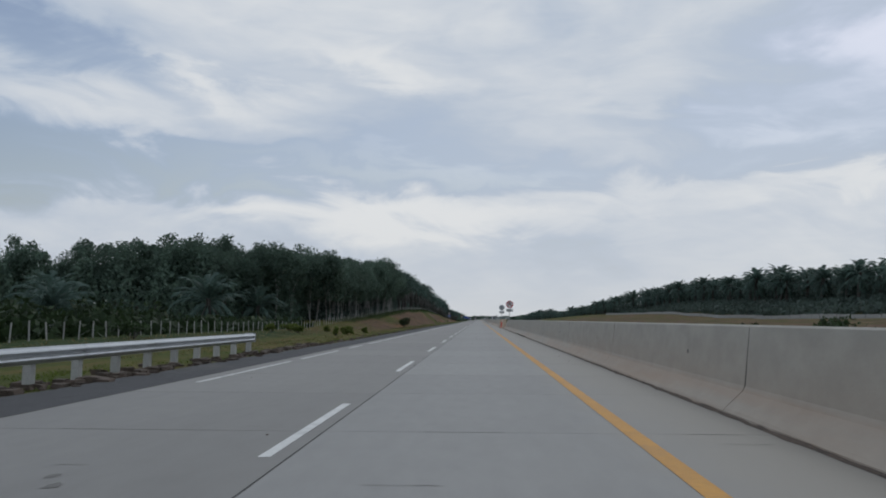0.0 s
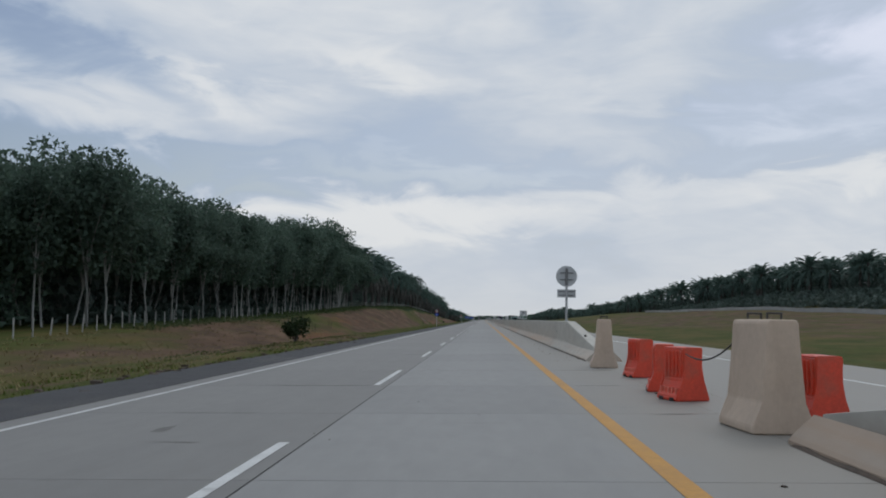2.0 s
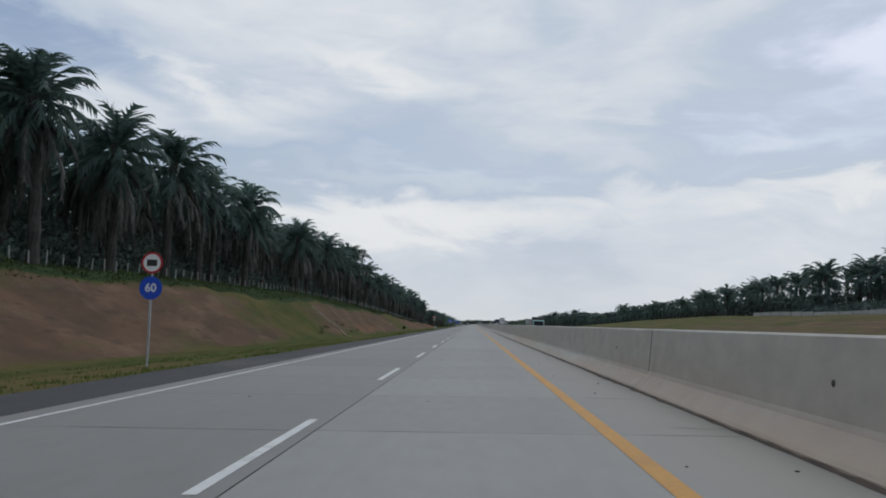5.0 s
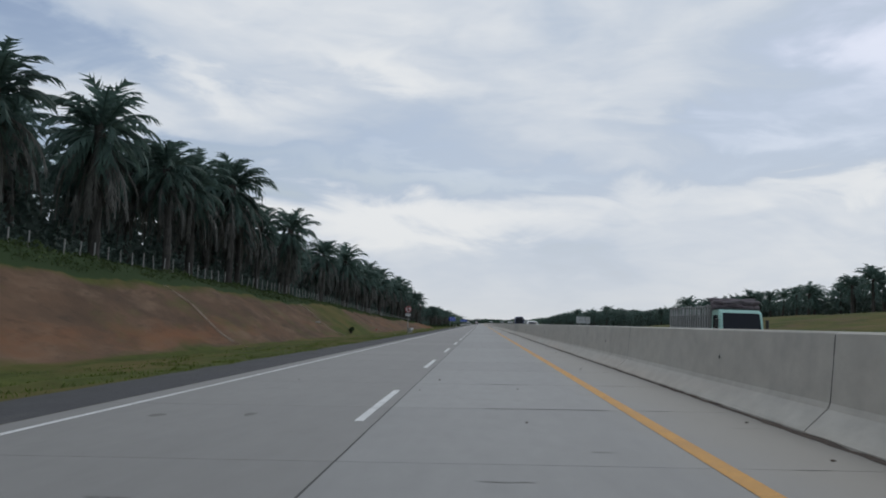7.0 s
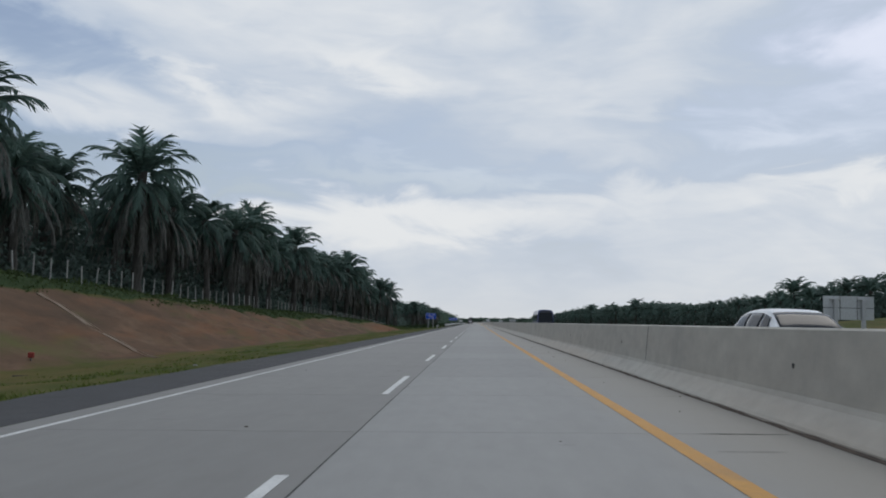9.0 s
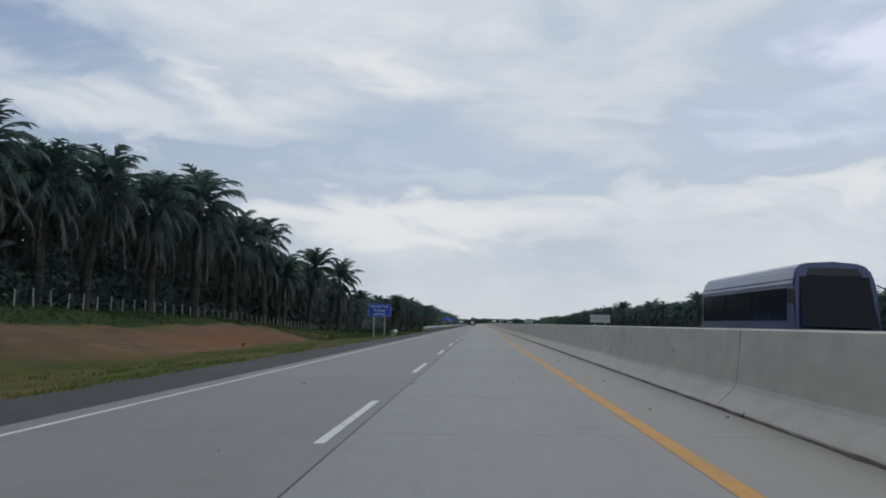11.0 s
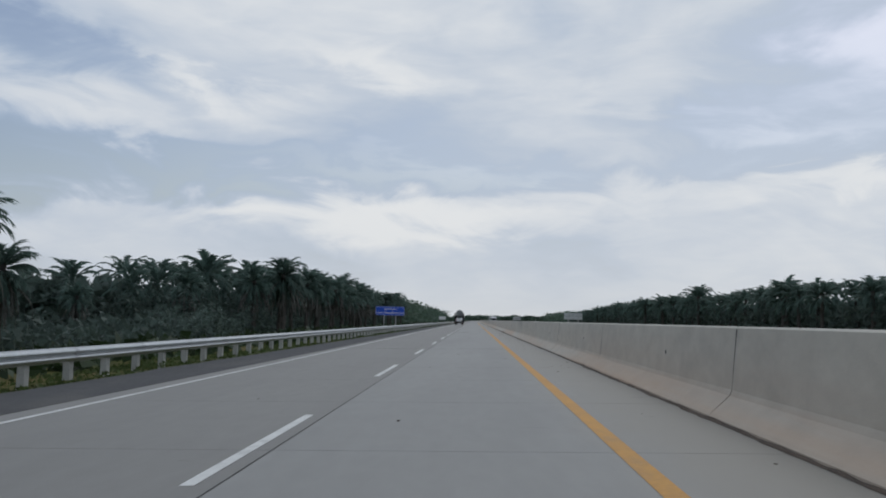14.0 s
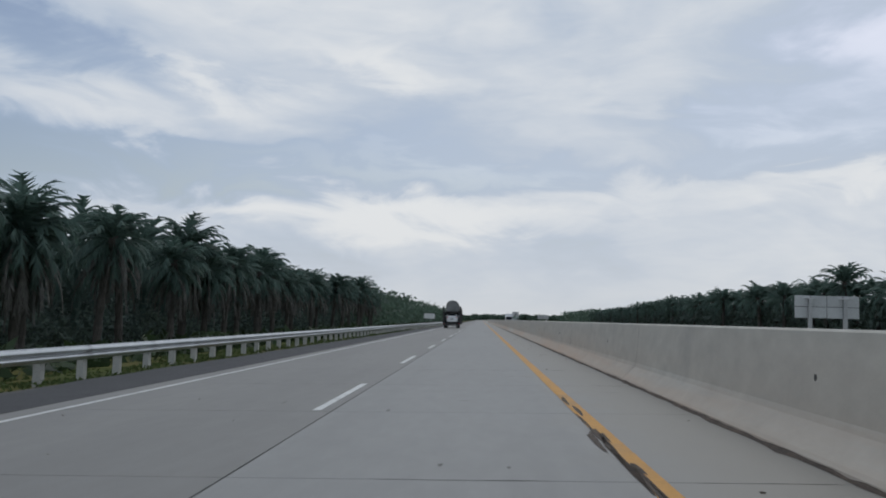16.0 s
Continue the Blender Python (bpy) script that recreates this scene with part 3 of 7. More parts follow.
shoulder = bmesh.new()
rng = np.random.default_rng(11)
rowsv = []
for y in list(np.arange(-60, END, 1.6)) + [1300, 1500, 2000, 6000]:
    w = float(rng.normal(0, 0.05)) - 0.15 * max(0.0, 1 - abs(y - 25) / 30)
    edge = float(np.interp(y, [0, 60, 120, 178, 340, 377, 420, 510, 1000], [-5.84, -5.86, -6.2, -6.3, -6.1, -5.9, -6.0, -6.25, -6.3]))
    rowsv.append([shoulder.verts.new((x, y, z)) for x, z in ((-4.19, -0.004), (-4.7, -0.014), (edge + 0.12 + w, -0.035), (edge - 0.02 + w * 1.3, -0.17))])
for a, b in zip(rowsv, rowsv[1:]):
    for k in range(3):
        shoulder.faces.new((a[k], a[k + 1], b[k + 1], b[k]))
for v in shoulder.verts:
    v.co.z += FALL * v.co.x
tagged(part("shoulder", shoulder, M_ASPHALT, smooth=True), "dark asphalt hard shoulder with a ragged gravelly edge", "shoulder", kind="structure")

opp = bmesh.new()
vs = [[opp.verts.new((x, y, z)) for x, z in ((5.62, -0.0), (15.0, -0.41), (15.0, -0.9))] for y in (-60, 6000)]
for k in range(2):
    opp.faces.new((vs[0][k], vs[0][k + 1], vs[1][k + 1], vs[1][k]))
for v in opp.verts:
    v.co.z += FALL * v.co.x
tagged(part("opposite_road", opp, M_SLAB), "concrete carriageway for oncoming traffic beyond the median barrier", "road", kind="structure")

opp = bmesh.new()
vs = [[opp.verts.new((x, y, z + FALL * x)) for x, z in ((15.0, -0.415), (17.1, -0.50), (17.2, -0.9))] for y in (-60, 6000)]
for k in range(2):
    opp.faces.new((vs[0][k], vs[0][k + 1], vs[1][k + 1], vs[1][k]))
tagged(part("opposite_shoulder", opp, M_ASPHALT), "dark asphalt shoulder of the oncoming carriageway", "shoulder", kind="structure")
med = bmesh.new()
vs = [[med.verts.new((x, y, z + FALL * x)) for x, z in ((4.96, -0.004), (5.62, -0.002))] for y in (-60, 6000)]
med.faces.new((vs[0][0], vs[0][1], vs[1][1], vs[1][0]))
tagged(part("median_strip", med, M_SLAB), "concrete strip under the median barrier", "pavement", kind="structure")

# ---- road markings ----
def stripe(name, x, w, y0, y1, mat, parent, label="", step=4.0):
    n = max(1, int((y1 - y0) / step))
    v, f = [], []
    for i in range(n + 1):
        y = y0 + (y1 - y0) * i / n
        v += [(x - w / 2, y, 0.004), (x + w / 2, y, 0.004)]
        if i:
            k = 2 * i
            f.append((k - 2, k - 1, k + 1, k))
    return raw(name, v, f, mat, parent, label, sheared=True)


lane_line = thing("lane_line", "broken white lane line of worn paint dashes", "road marking", kind="structure")
y = 7.94 - 26
dash_mesh = None
while y < 1800:
    if dash_mesh is None:
        d = stripe("dash", 0, 0.115, 0, 5.0, M_WHITE_LINE, lane_line, step=1.0)
        dash_mesh = d.data
    else:
        d = new("dash", dash_mesh)
        d.parent = lane_line
    d.location = W(X_DASH, y, 0)
    y += 13.0
edge_line = thing("edge_line", "", "")
for a, b in ((17, 25.5), (27, 34), (37, 41), (44, 50), (51, 4000)):
    stripe("edge_stripe", X_EDGE, 0.095, a, b, M_WHITE_LINE, edge_line)
tagged(edge_line, "solid white edge line beside the asphalt shoulder", "road marking", kind="structure")
yellow_line = stripe("yellow_line", X_YELLOW, 0.19, -60, 4000, M_YELLOW_LINE, None)
tagged(yellow_line, "solid orange-yellow line of worn paint along the median", "road marking", kind="structure")
stripe_opp = stripe("opposite_lane_line", 10.5, 0.13, -60, 1400, M_WHITE_LINE, None)
stripe_opp.location.z -= 0.29 * 0 + (2 * FALL * 4.9) * SCALE - 0.004
tagged(stripe_opp, "white lane line on the oncoming carriageway", "road marking", kind="structure")

# ---- sealant smears on the cross joints ----
rng = np.random.default_rng(8)
sv, sf = [], []
for k in range(N_SLAB):
    yj = FIRST_SLAB + k * SLAB_L
    strong = rng.random()
    heavy = abs(yj - 820) < 2.6 or abs(yj - 870) < 2.6
    for x0, x1 in ((-3.6, -0.3), (0.1, 3.1), (3.45, 4.75)):
        if heavy or rng.random() < (0.28 if x0 < 3 else 0.6):
            a = x0 + rng.random() * (x1 - x0) * 0.5
            b = min(x1, a + (x1 - x0) * (0.25 + 0.75 * rng.random()))
            w = 0.006 + 0.024 * strong ** 2
            if heavy:
                a, b, w = x0 - 0.2, x1 + 0.2, (0.055 if yj < 850 else 0.12)
            n = max(2, int((b - a) / 0.12))
            base = len(sv)
            for i in range(n + 1):
                x = a + (b - a) * i / n
                ww = w * (0.4 + rng.random()) * (1 if 0 < i < n else 0.3)
                off = 0.01 * math.sin(x * 3 + k)
                sv += [(x, yj - ww + off, 0.003), (x, yj + ww + off, 0.003)]
                if i:
                    q = base + 2 * i
                    sf.append((q - 2, q - 1, q + 1, q))
tagged(raw("joint_sealant", sv, sf, M_JOINT, sheared=True), "dark sealant smeared along the pavement's cross joints", "sealant", kind="stuff")
# short hairline cracks and tar smears that lie across the lanes
sv, sf = [], []
for k in range(420):
    y0, x0 = rng.uniform(-5, 1000), rng.choice([rng.uniform(-3.3, -0.4), rng.uniform(0.2, 3.0), rng.uniform(3.5, 4.7), rng.uniform(3.5, 4.7)])
    L, w, n = rng.uniform(0.12, 0.75), rng.uniform(0.004, 0.022), 5
    base = len(sv)
    for i in range(n + 1):
        q = w * (0.25 + rng.random()) * (0.2 if i in (0, n) else 1)
        yy = y0 + 0.03 * rng.random()
        sv += [(x0 + L * i / n, yy - q, 0.003), (x0 + L * i / n, yy + q, 0.003)]
        if i:
            a = base + 2 * i
            sf.append((a - 2, a - 1, a + 1, a))
tagged(raw("road_smears", sv, sf, M_SMEAR, sheared=True), "short dark cracks and tar smears across the lanes", "smears", kind="stuff")
# grime that covers the yellow line and its edge
sv, sf = [], []
for k in range(26):
    y0 = 897.0 + 10 * rng.random() if k < 18 else rng.uniform(100, 900)
    x0 = X_YELLOW - 0.07 + rng.normal(0, 0.03)
    base, n = len(sv), 9
    rx, ry = rng.uniform(0.018, 0.045) if k < 18 else rng.uniform(0.01, 0.02), rng.uniform(0.4, 1.3) if k < 18 else rng.uniform(0.05, 0.15)
    for i in range(n):
        a = 2 * math.pi * i / n
        q = rng.uniform(0.5, 1.2)
        sv.append((x0 + rx * q * math.cos(a), y0 + ry * q * math.sin(a), 0.0065))
    sf.append(tuple(range(base, base + n)))
tagged(raw("line_grime", sv, sf, M_DIRT, sheared=True), "dark grime patches worn into the yellow line", "dirt", kind="stuff")
# dark filler in the lengthwise joint, worn to different widths
sv, sf = [], []
for i, y in enumerate(np.arange(-20, END, 0.8)):
    w = 0.004 + 0.006 * rng.random()
    sv += [(-w, y, 0.002), (w, y, 0.002)]
    if i:
        sf.append((2 * i - 2, 2 * i - 1, 2 * i + 1, 2 * i))
tagged(raw("lengthwise_joint", sv, sf, M_JOINT, sheared=True), "dark lengthwise joint between the two lanes", "joint", kind="structure")


# ---- median barrier ----
def barrier_outline(top=Z_TOP):
    """Half outlines of the safety shape: foot, sloped base, steep upper face."""
    half = [(-0.33, 0.0), (-0.33, 0.035), (-0.30, 0.075), (-0.075, 0.29), (-0.045, 0.36), (0.0 + 0.02, top - 0.025), (0.05, top)]
    far = [(0.42 - x, z) for x, z in half[::-1]]
    return [(x, min(z, top)) for x, z in half + far]


def barrier_segment(y0, y1, slope_near=None, slope_far=None, seed=0):
    """One cast length; slope_near or slope_far: that end runs down to a low nose over some metres."""
    bm = bmesh.new()
    lay, lay2 = bm.verts.layers.float.new("foot"), bm.verts.layers.float.new("streak")
    r = random.Random(seed)
    n = max(2, int(round((y1 - y0) / 1.75)))
    rows_ = []
    for i in range(n + 1):
        y = y0 + (y1 - y0) * i / n
        top = Z_TOP
        if slope_near:
            top = min(top, 0.30 + (Z_TOP - 0.30) * max(0.0, (y - y0) / slope_near))
        if slope_far:
            top = min(top, 0.30 + (Z_TOP - 0.30) * max(0.0, (y1 - y) / slope_far))
        ends = 0.0 if 0 < i < n else 0.012
        row = []
        for k, (x, z) in enumerate(barrier_outline()):
            zz = z * top / Z_TOP if z > 0.3 else min(z, top)
            v = bm.verts.new((X_TOP + x + (ends if x < 0.2 else -ends) + r.uniform(-0.004, 0.004), y, zz + FALL * X_TOP - 0.02 * (z == 0)))
            v[lay] = (1.0 if z < 0.1 else (0.85 if z < 0.33 else (0.45 if z < 0.5 else 0.0))) * float(np.interp(y, [300, 370, 700, 760], [1, 0.35, 0.35, 1]))
            wet = max([math.exp(-((y - c) / w) ** 2) for c, w in WET] + [0.0])
            v[lay2] = wet * max(0.25, min(1.0, z))
            row.append(v)
        rows_.append(row)
    for a, b in zip(rows_, rows_[1:]):
        for k in range(len(a) - 1):
            bm.faces.new((a[k], a[k + 1], b[k + 1], b[k]))
    bm.faces.new(rows_[0]), bm.faces.new(rows_[-1][::-1])
    return bm


WET = ((487.8, 9), (190, 4), (203, 4), (560, 6), (610, 5), (845, 6))   # stretches streaked by run-off
MARKS = (-46, 12.0, 35.5, 117.0, 144.7, 226.8, 240.2, 369.9, 397.3, 480.9, 494.7, 649.0, 709.6, 767.2, 792.8, 816.5, 1345)     # joints that stand out
JOINTS = [a + (b - a) * i / max(1, round((b - a) / 13.4)) for a, b in zip(MARKS, MARKS[1:]) for i in range(max(1, round((b - a) / 13.4)))]
OPEN0, OPEN1 = 117.0, 134.6


def build_barrier(name, y0, y1, label, near=None, far=None, mat=None):
    root = thing(name, label, "concrete barrier", kind="structure")
    cuts = [y0] + [j for j in JOINTS if y0 + 3 < j < y1 - 3] + [y1]
    for i, (a, b) in enumerate(zip(cuts, cuts[1:])):
        bm = barrier_segment(a + 0.015, b - 0.015, near if i == 0 else None, far if i == len(cuts) - 2 else None, seed=int(a))
        part("barrier_segment", bm, M_BARRIER_DRIP if 480 < a < 482 else mat or M_BARRIER, root, "drip-stained weathered concrete" if 480 < a < 482 else "")
        if b - a > 8:
            for q in (0.3,):
                yq = a + (b - a) * (q + 0.04 * math.sin(a))
                # no hole is cut: a dark plug paints the shade inside it
                plug = tube(bmesh.new(), (X_TOP - 0.024, yq, 0.70 + FALL * X_TOP), (X_TOP + 0.05, yq, 0.70 + FALL * X_TOP), 0.035, n=10)
                part("lifting_hole", plug, M_JOINT, root, "dark plug for the shade in a lifting hole")
        if i:
            gap = bmesh.new()
            pts = [(X_TOP + x * 0.95 + 0.012, z * 0.985 + FALL * X_TOP) for x, z in barrier_outline()]
            extrude_profile(gap, pts, a - 0.026, a + 0.026)
            part("joint_filler", gap, M_JOINT, root, "dark joint filler")
    return root


build_barrier("median_barrier", -46, OPEN0, "pale cast-concrete median barrier, dusty orange at its foot, ending in a sloped nose", far=6.5, mat=M_BARRIER_OLD)
build_barrier("median_barrier", OPEN1, 1345, "long pale cast-concrete median barrier with streaks and a sloped nose", near=10.0)

# dirt gathered along the barrier's toe
rng = np.random.default_rng(5)
sv, sf = [], []
for y0, y1 in ((-40, OPEN0), (OPEN1, END)):
    base = len(sv)
    for i, y in enumerate(np.arange(y0, y1, 0.35)):
        w = 0.03 + 0.12 * abs(noise.noise((y * 0.35, 3.0, 0))) + 0.14 * max(0.0, noise.noise((y * 0.06, 9, 0))) + 0.02 * rng.random()
        w = min(w, 0.17) * float(np.interp(y, [340, 380, 700, 740], [0.65, 0.45, 0.45, 0.9])) * (0.35 + 1.6 * abs(noise.noise((y * 0.9, 5.0, 2.0)))) * (0.5 + rng.random())
        sv += [(X_TOE - w, y, 0.003), (X_TOE - w * 0.4, y, 0.006 + 0.02 * rng.random()), (X_TOE + 0.03, y, 0.012 + 0.03 * rng.random())]
        if i:
            q = base + 3 * i
            sf += [(q - 3, q - 2, q + 1, q), (q - 2, q - 1, q + 2, q + 1)]
tagged(raw("toe_dirt", sv, sf, M_DIRT, sheared=True, smooth=True), "dark dirt and grit gathered along the barrier foot", "dirt", kind="stuff")


# ---- loose barriers in the median opening ----
def block_barrier():
    ob = thing("concrete_block", "short pale precast concrete barrier block standing in the median opening", "concrete block", (5.05, 118.2, 0), 4, "blocks in the median opening")
    pts = [(-0.35, 0), (-0.35, 0.08), (-0.225, 0.34), (-0.175, 1.21), (-0.145, 1.25), (0.145, 1.25), (0.175, 1.21), (0.225, 0.34), (0.35, 0.08), (0.35, 0)]
    bm = extrude_profile(bmesh.new(), pts, -0.55, 0.55)
    bmesh.ops.bevel(bm, geom=list(bm.edges), offset=0.015, segments=1, affect="EDGES")
    part("block_body", bm, M_BARRIER2, ob)
    for s in (-0.3, 0.3):
        bm = bmesh.new()
        tube(bm, (-0.08, s, 1.24), (-0.08, s, 1.32), 0.012, n=6), tube(bm, (0.08, s, 1.24), (0.08, s, 1.32), 0.012, n=6), tube(bm, (-0.09, s, 1.32), (0.09, s, 1.32), 0.012, n=6)
        part("lifting_loop", bm, M_JOINT, ob, "rusty steel lifting loop")
    return ob


M_BARRIER2 = material("precast_block", (0.56, 0.44, 0.34), (0.47, 0.37, 0.29), 1.5, 0.8, 0.08, 50, grainy=0.5, stain=(0.36, 0.27, 0.20), stain_scale=1.6, stain_stretch=(1, 1, 0.3), stain_range=(0.58, 0.8))
blk = block_barrier()
copy_thing(blk, Matrix.Translation(W(5.0, 131.5, 0)) @ pose(0, 0, 0, 0, 0, -6))


def water_barrier():
    ob = thing("water_barrier", "red plastic water-filled traffic barrier, scuffed and dusty", "traffic barrier", (4.94, 121.9, 0), 18, "red barriers in the median opening")
    pts = [(-0.29, 0), (-0.29, 0.06), (-0.21, 0.18), (-0.165, 0.32), (-0.155, 0.50), (-0.17, 0.80), (-0.15, 0.82), (0.15, 0.82), (0.17, 0.80), (0.155, 0.50), (0.165, 0.32), (0.21, 0.18), (0.29, 0.06), (0.29, 0)]
    bm = extrude_profile(bmesh.new(), pts, -0.31, 0.31)
    bmesh.ops.bevel(bm, geom=list(bm.edges), offset=0.02, segments=2, affect="EDGES")
    part("shell", bm, M_RED, ob)
    for s in (-0.22, -0.11, 0.0, 0.11, 0.22):
        part("rib", boxed(-0.185, 0.185, s - 0.025, s + 0.025, 0.36, 0.76, 0.012), M_RED, ob)
        part("base_slot", boxed(-0.262, 0.262, s - 0.022, s + 0.022, 0.10, 0.20, 0.004), M_RED_PALE, ob, "paler moulded slot")
    for s in (-0.16, 0.16):
        # solid black block in place of an opening, coloured as the shade within
        part("forklift_slot", boxed(-0.295, 0.295, s - 0.06, s + 0.06, -0.003, 0.05), M_SIGN_BLACK, ob, "black block for the shade in a forklift slot")
    return ob


M_RED_PALE = material("red_plastic_worn", (0.75, 0.20, 0.14), (0.6, 0.12, 0.08), 3, 0.5)
wb = water_barrier()
for x, y, a in ((5.84, 118.7, 4), (4.98, 123.6, -8), (5.24, 127.4, 14)):
    copy_thing(wb, Matrix.Translation(W(x, y, 0)) @ pose(0, 0, 0, 0, 0, a))
rope = bmesh.new()
pp = [Vector((5.0, 118.8, 1.1)).lerp(Vector((4.9, 122.0, 0.78)), k / 10) - Vector((0, 0, 0.5 * math.sin(math.pi * k / 10) * 0.5)) for k in range(11)]
for a, b in zip(pp, pp[1:]):
    tube(rope, (a.x, a.y, a.z + FALL * a.x), (b.x, b.y, b.z + FALL * b.x), 0.012, n=6)
tagged(part("rope", rope, M_JOINT), "slack dark rope strung between block and red barrier", "rope")


# ---- guardrails ----
RAIL_OUT = [(0.0, 0.0), (0.012, 0.03), (0.07, 0.06), (0.085, 0.09), (0.07, 0.12), (0.015, 0.15), (0.015, 0.17), (0.07, 0.20), (0.085, 0.23), (0.07, 0.26), (0.012, 0.29), (0.0, 0.32)]


def guardrail(x, y0, y1, label, z=0.0, shared={}):
    """A two-wave steel beam on posts, with rounded end pieces; its wave faces the road."""
    root = thing("guardrail", label, "guardrail", (x, y0, z), group="guardrails on the verge")
    n = int(round((y1 - y0) / 2.0))
    for k in range(n + 1):
        if "post" not in shared:
            bm = boxed(-0.19, -0.03, -0.10, 0.10, -0.35, 0.62, 0.008)
            shared["post"] = part("post", bm, M_POST2, root).data
            bm = boxed(-0.03, 0.045, -0.05, 0.05, 0.40, 0.60, 0.006)
            shared["block"] = part("spacer", bm, M_GALV, root).data
            p = [o for o in root.children]
        else:
            p = [link_shared("post", shared["post"], root), link_shared("spacer", shared["block"], root)]
        for o in p:
            o.location = (0, 2.0 * k * SCALE, 0)
    for k in range(0, n, 2):
        L = min(2, n - k) * 2.0
        bm = bmesh.new()
        out = [(0.045 + a, 0.36 + b) for a, b in RAIL_OUT]
        inn = [(a - 0.006, b) for a, b in out[::-1]]
        extrude_profile(bm, out + inn, 2.0 * k - (0.12 if k else 0), 2.0 * k + L)
        part("rail", bm, M_GALV, root)
    for y, s in ((0.0, -1), (2.0 * n, 1)):
        bm = bmesh.new()
        rows_ = []
        for i in range(7):
            a = radians(i * 30)
            px, py = 0.045 - 0.13 + 0.17 * math.cos(a), y + s * 0.30 * math.sin(a) * (1.0) + s * 0.18 * (1 if 0 < i < 6 else 0)
            rows_.append([bm.verts.new((px, py, zz)) for zz in (0.36, 0.41, 0.52, 0.63, 0.68)])
        for a, b in zip(rows_, rows_[1:]):
            for j in range(4):
                bm.faces.new((a[j], a[j + 1], b[j + 1], b[j]))
        bmesh.ops.solidify(bm, geom=list(bm.faces), thickness=0.006)
        part("end_wing", bm, M_GALV, root, "rounded steel end wing")
    return root


def link_shared(name, me, parent):
    ob = new(name, me)
    ob.parent = parent
    return ob


M_POST2 = material("pale_steel_post", (0.45, 0.45, 0.43), (0.36, 0.36, 0.34), 4, 0.6, metal=0.2, per_object=0.1)
guardrail(-6.65, 14.5, 33, "galvanised steel guardrail on pale posts at the shoulder's edge")
guardrail(-7.4, 495.2, 499.2, "short galvanised steel guardrail by the verge", -0.2)
guardrail(-7.4, 699.8, 703.8, "short galvanised steel guardrail by the blue sign", -0.2)
guardrail(-7.05, 745, 1175, "long galvanised steel guardrail along the grassy verge", -0.06)


# ---- trees ----
def frond(V, F, r, az, tilt, L, droop, m, leaf, hang, start=(0.18, 0.0), wide=1.0):
    """One frond: a tapering rib that arches over, feathered with a row of hanging leaflets on either side."""
    side = np.array([-math.sin(az), math.cos(az), 0.0])
    out = np.array([math.cos(az), math.sin(az), 0.0])
    twist = r.normal(0, 0.10)
    p, a, pts = out * start[0] + np.array([0, 0, start[1]]), tilt, []
    for i in range(m + 1):
        pts.append(p.copy())
        a = max(a - droop / m * (0.15 + 1.7 * (i / m)), -1.5)
        p = p + (out * math.cos(a) + side * twist * (i / m) + np.array([0, 0, math.sin(a)])) * (L / m)
    b0 = len(V)
    for i in range(0, m + 1, 2):
        w = 0.06 * (1 - i / m) + 0.012
        V.append(pts[i] - side * w), V.append(pts[i] + side * w)
        if i:
            j = len(V) - 2
            F.append((j - 2, j - 1, j + 1, j))
    for i in range(2, m + 1):
        s = i / m
        ll = leaf * (0.45 + 0.75 * math.sin(math.pi * min(0.86, 0.12 + 0.74 * s)))
        d = pts[i] - pts[i - 1]
        d = d / np.linalg.norm(d)
        for sg in (-1, 1):
            tip = side * sg * (0.55 + 0.3 * r.random()) + d * (0.50 + 0.4 * r.random()) + np.array([0, 0, -hang * (0.4 + 1.1 * r.random())])
            tip = tip / np.linalg.norm(tip) * ll * r.uniform(0.75, 1.15)
            j = len(V)
            V += [pts[i] - d * (L / m) * 1.05 * wide, pts[i] + d * (L / m) * 0.10, pts[i] + tip]
            F.append((j, j + 1, j + 2))


def palm_crown(seed, upper, skirt, stations, length):
    """A full head of arching fronds round one growing point, over older ones that hang."""
    r = np.random.default_rng(seed)
    V, F = [], []
    for k in range(upper):
        u = (k + 0.5) / upper
        frond(V, F, r, k * 2.39996 + r.normal(0, 0.2), radians(87 - 54 * u ** 1.1 + r.normal(0, 6)), length * (0.72 + 0.28 * u) * r.uniform(0.86, 1.08),
              r.uniform(1.05, 1.7), stations, 0.88, 0.28 + 0.35 * u, (0.2, -0.1 - 0.3 * u), 1.2)
    for k in range(skirt):
        u = k / max(1, skirt - 1)
        frond(V, F, r, k * 2.39996 + r.normal(0, 0.2), radians(22 - 66 * u + r.normal(0, 8)), length * r.uniform(0.75, 1.0) * (1 - 0.18 * u),
              r.uniform(1.1, 1.7), max(8, stations * 3 // 4), 0.95, 0.8, (0.25, -0.4 - 0.7 * u), 1.15)
    return V, F


def dry_crown(seed, count, stations, length):
    """Dead fronds that hang close about the trunk."""
    r = np.random.default_rng(seed)
    V, F = [], []
    for k in range(count):
        frond(V, F, r, k * 2.39996 + r.normal(0, 0.3), radians(-20 - 50 * r.random()), length * r.uniform(0.65, 1.2), r.uniform(1.0, 1.6), stations, 0.50, 1.3, (0.35, -0.5 - 1.0 * r.random()), 1.1)
    return V, F


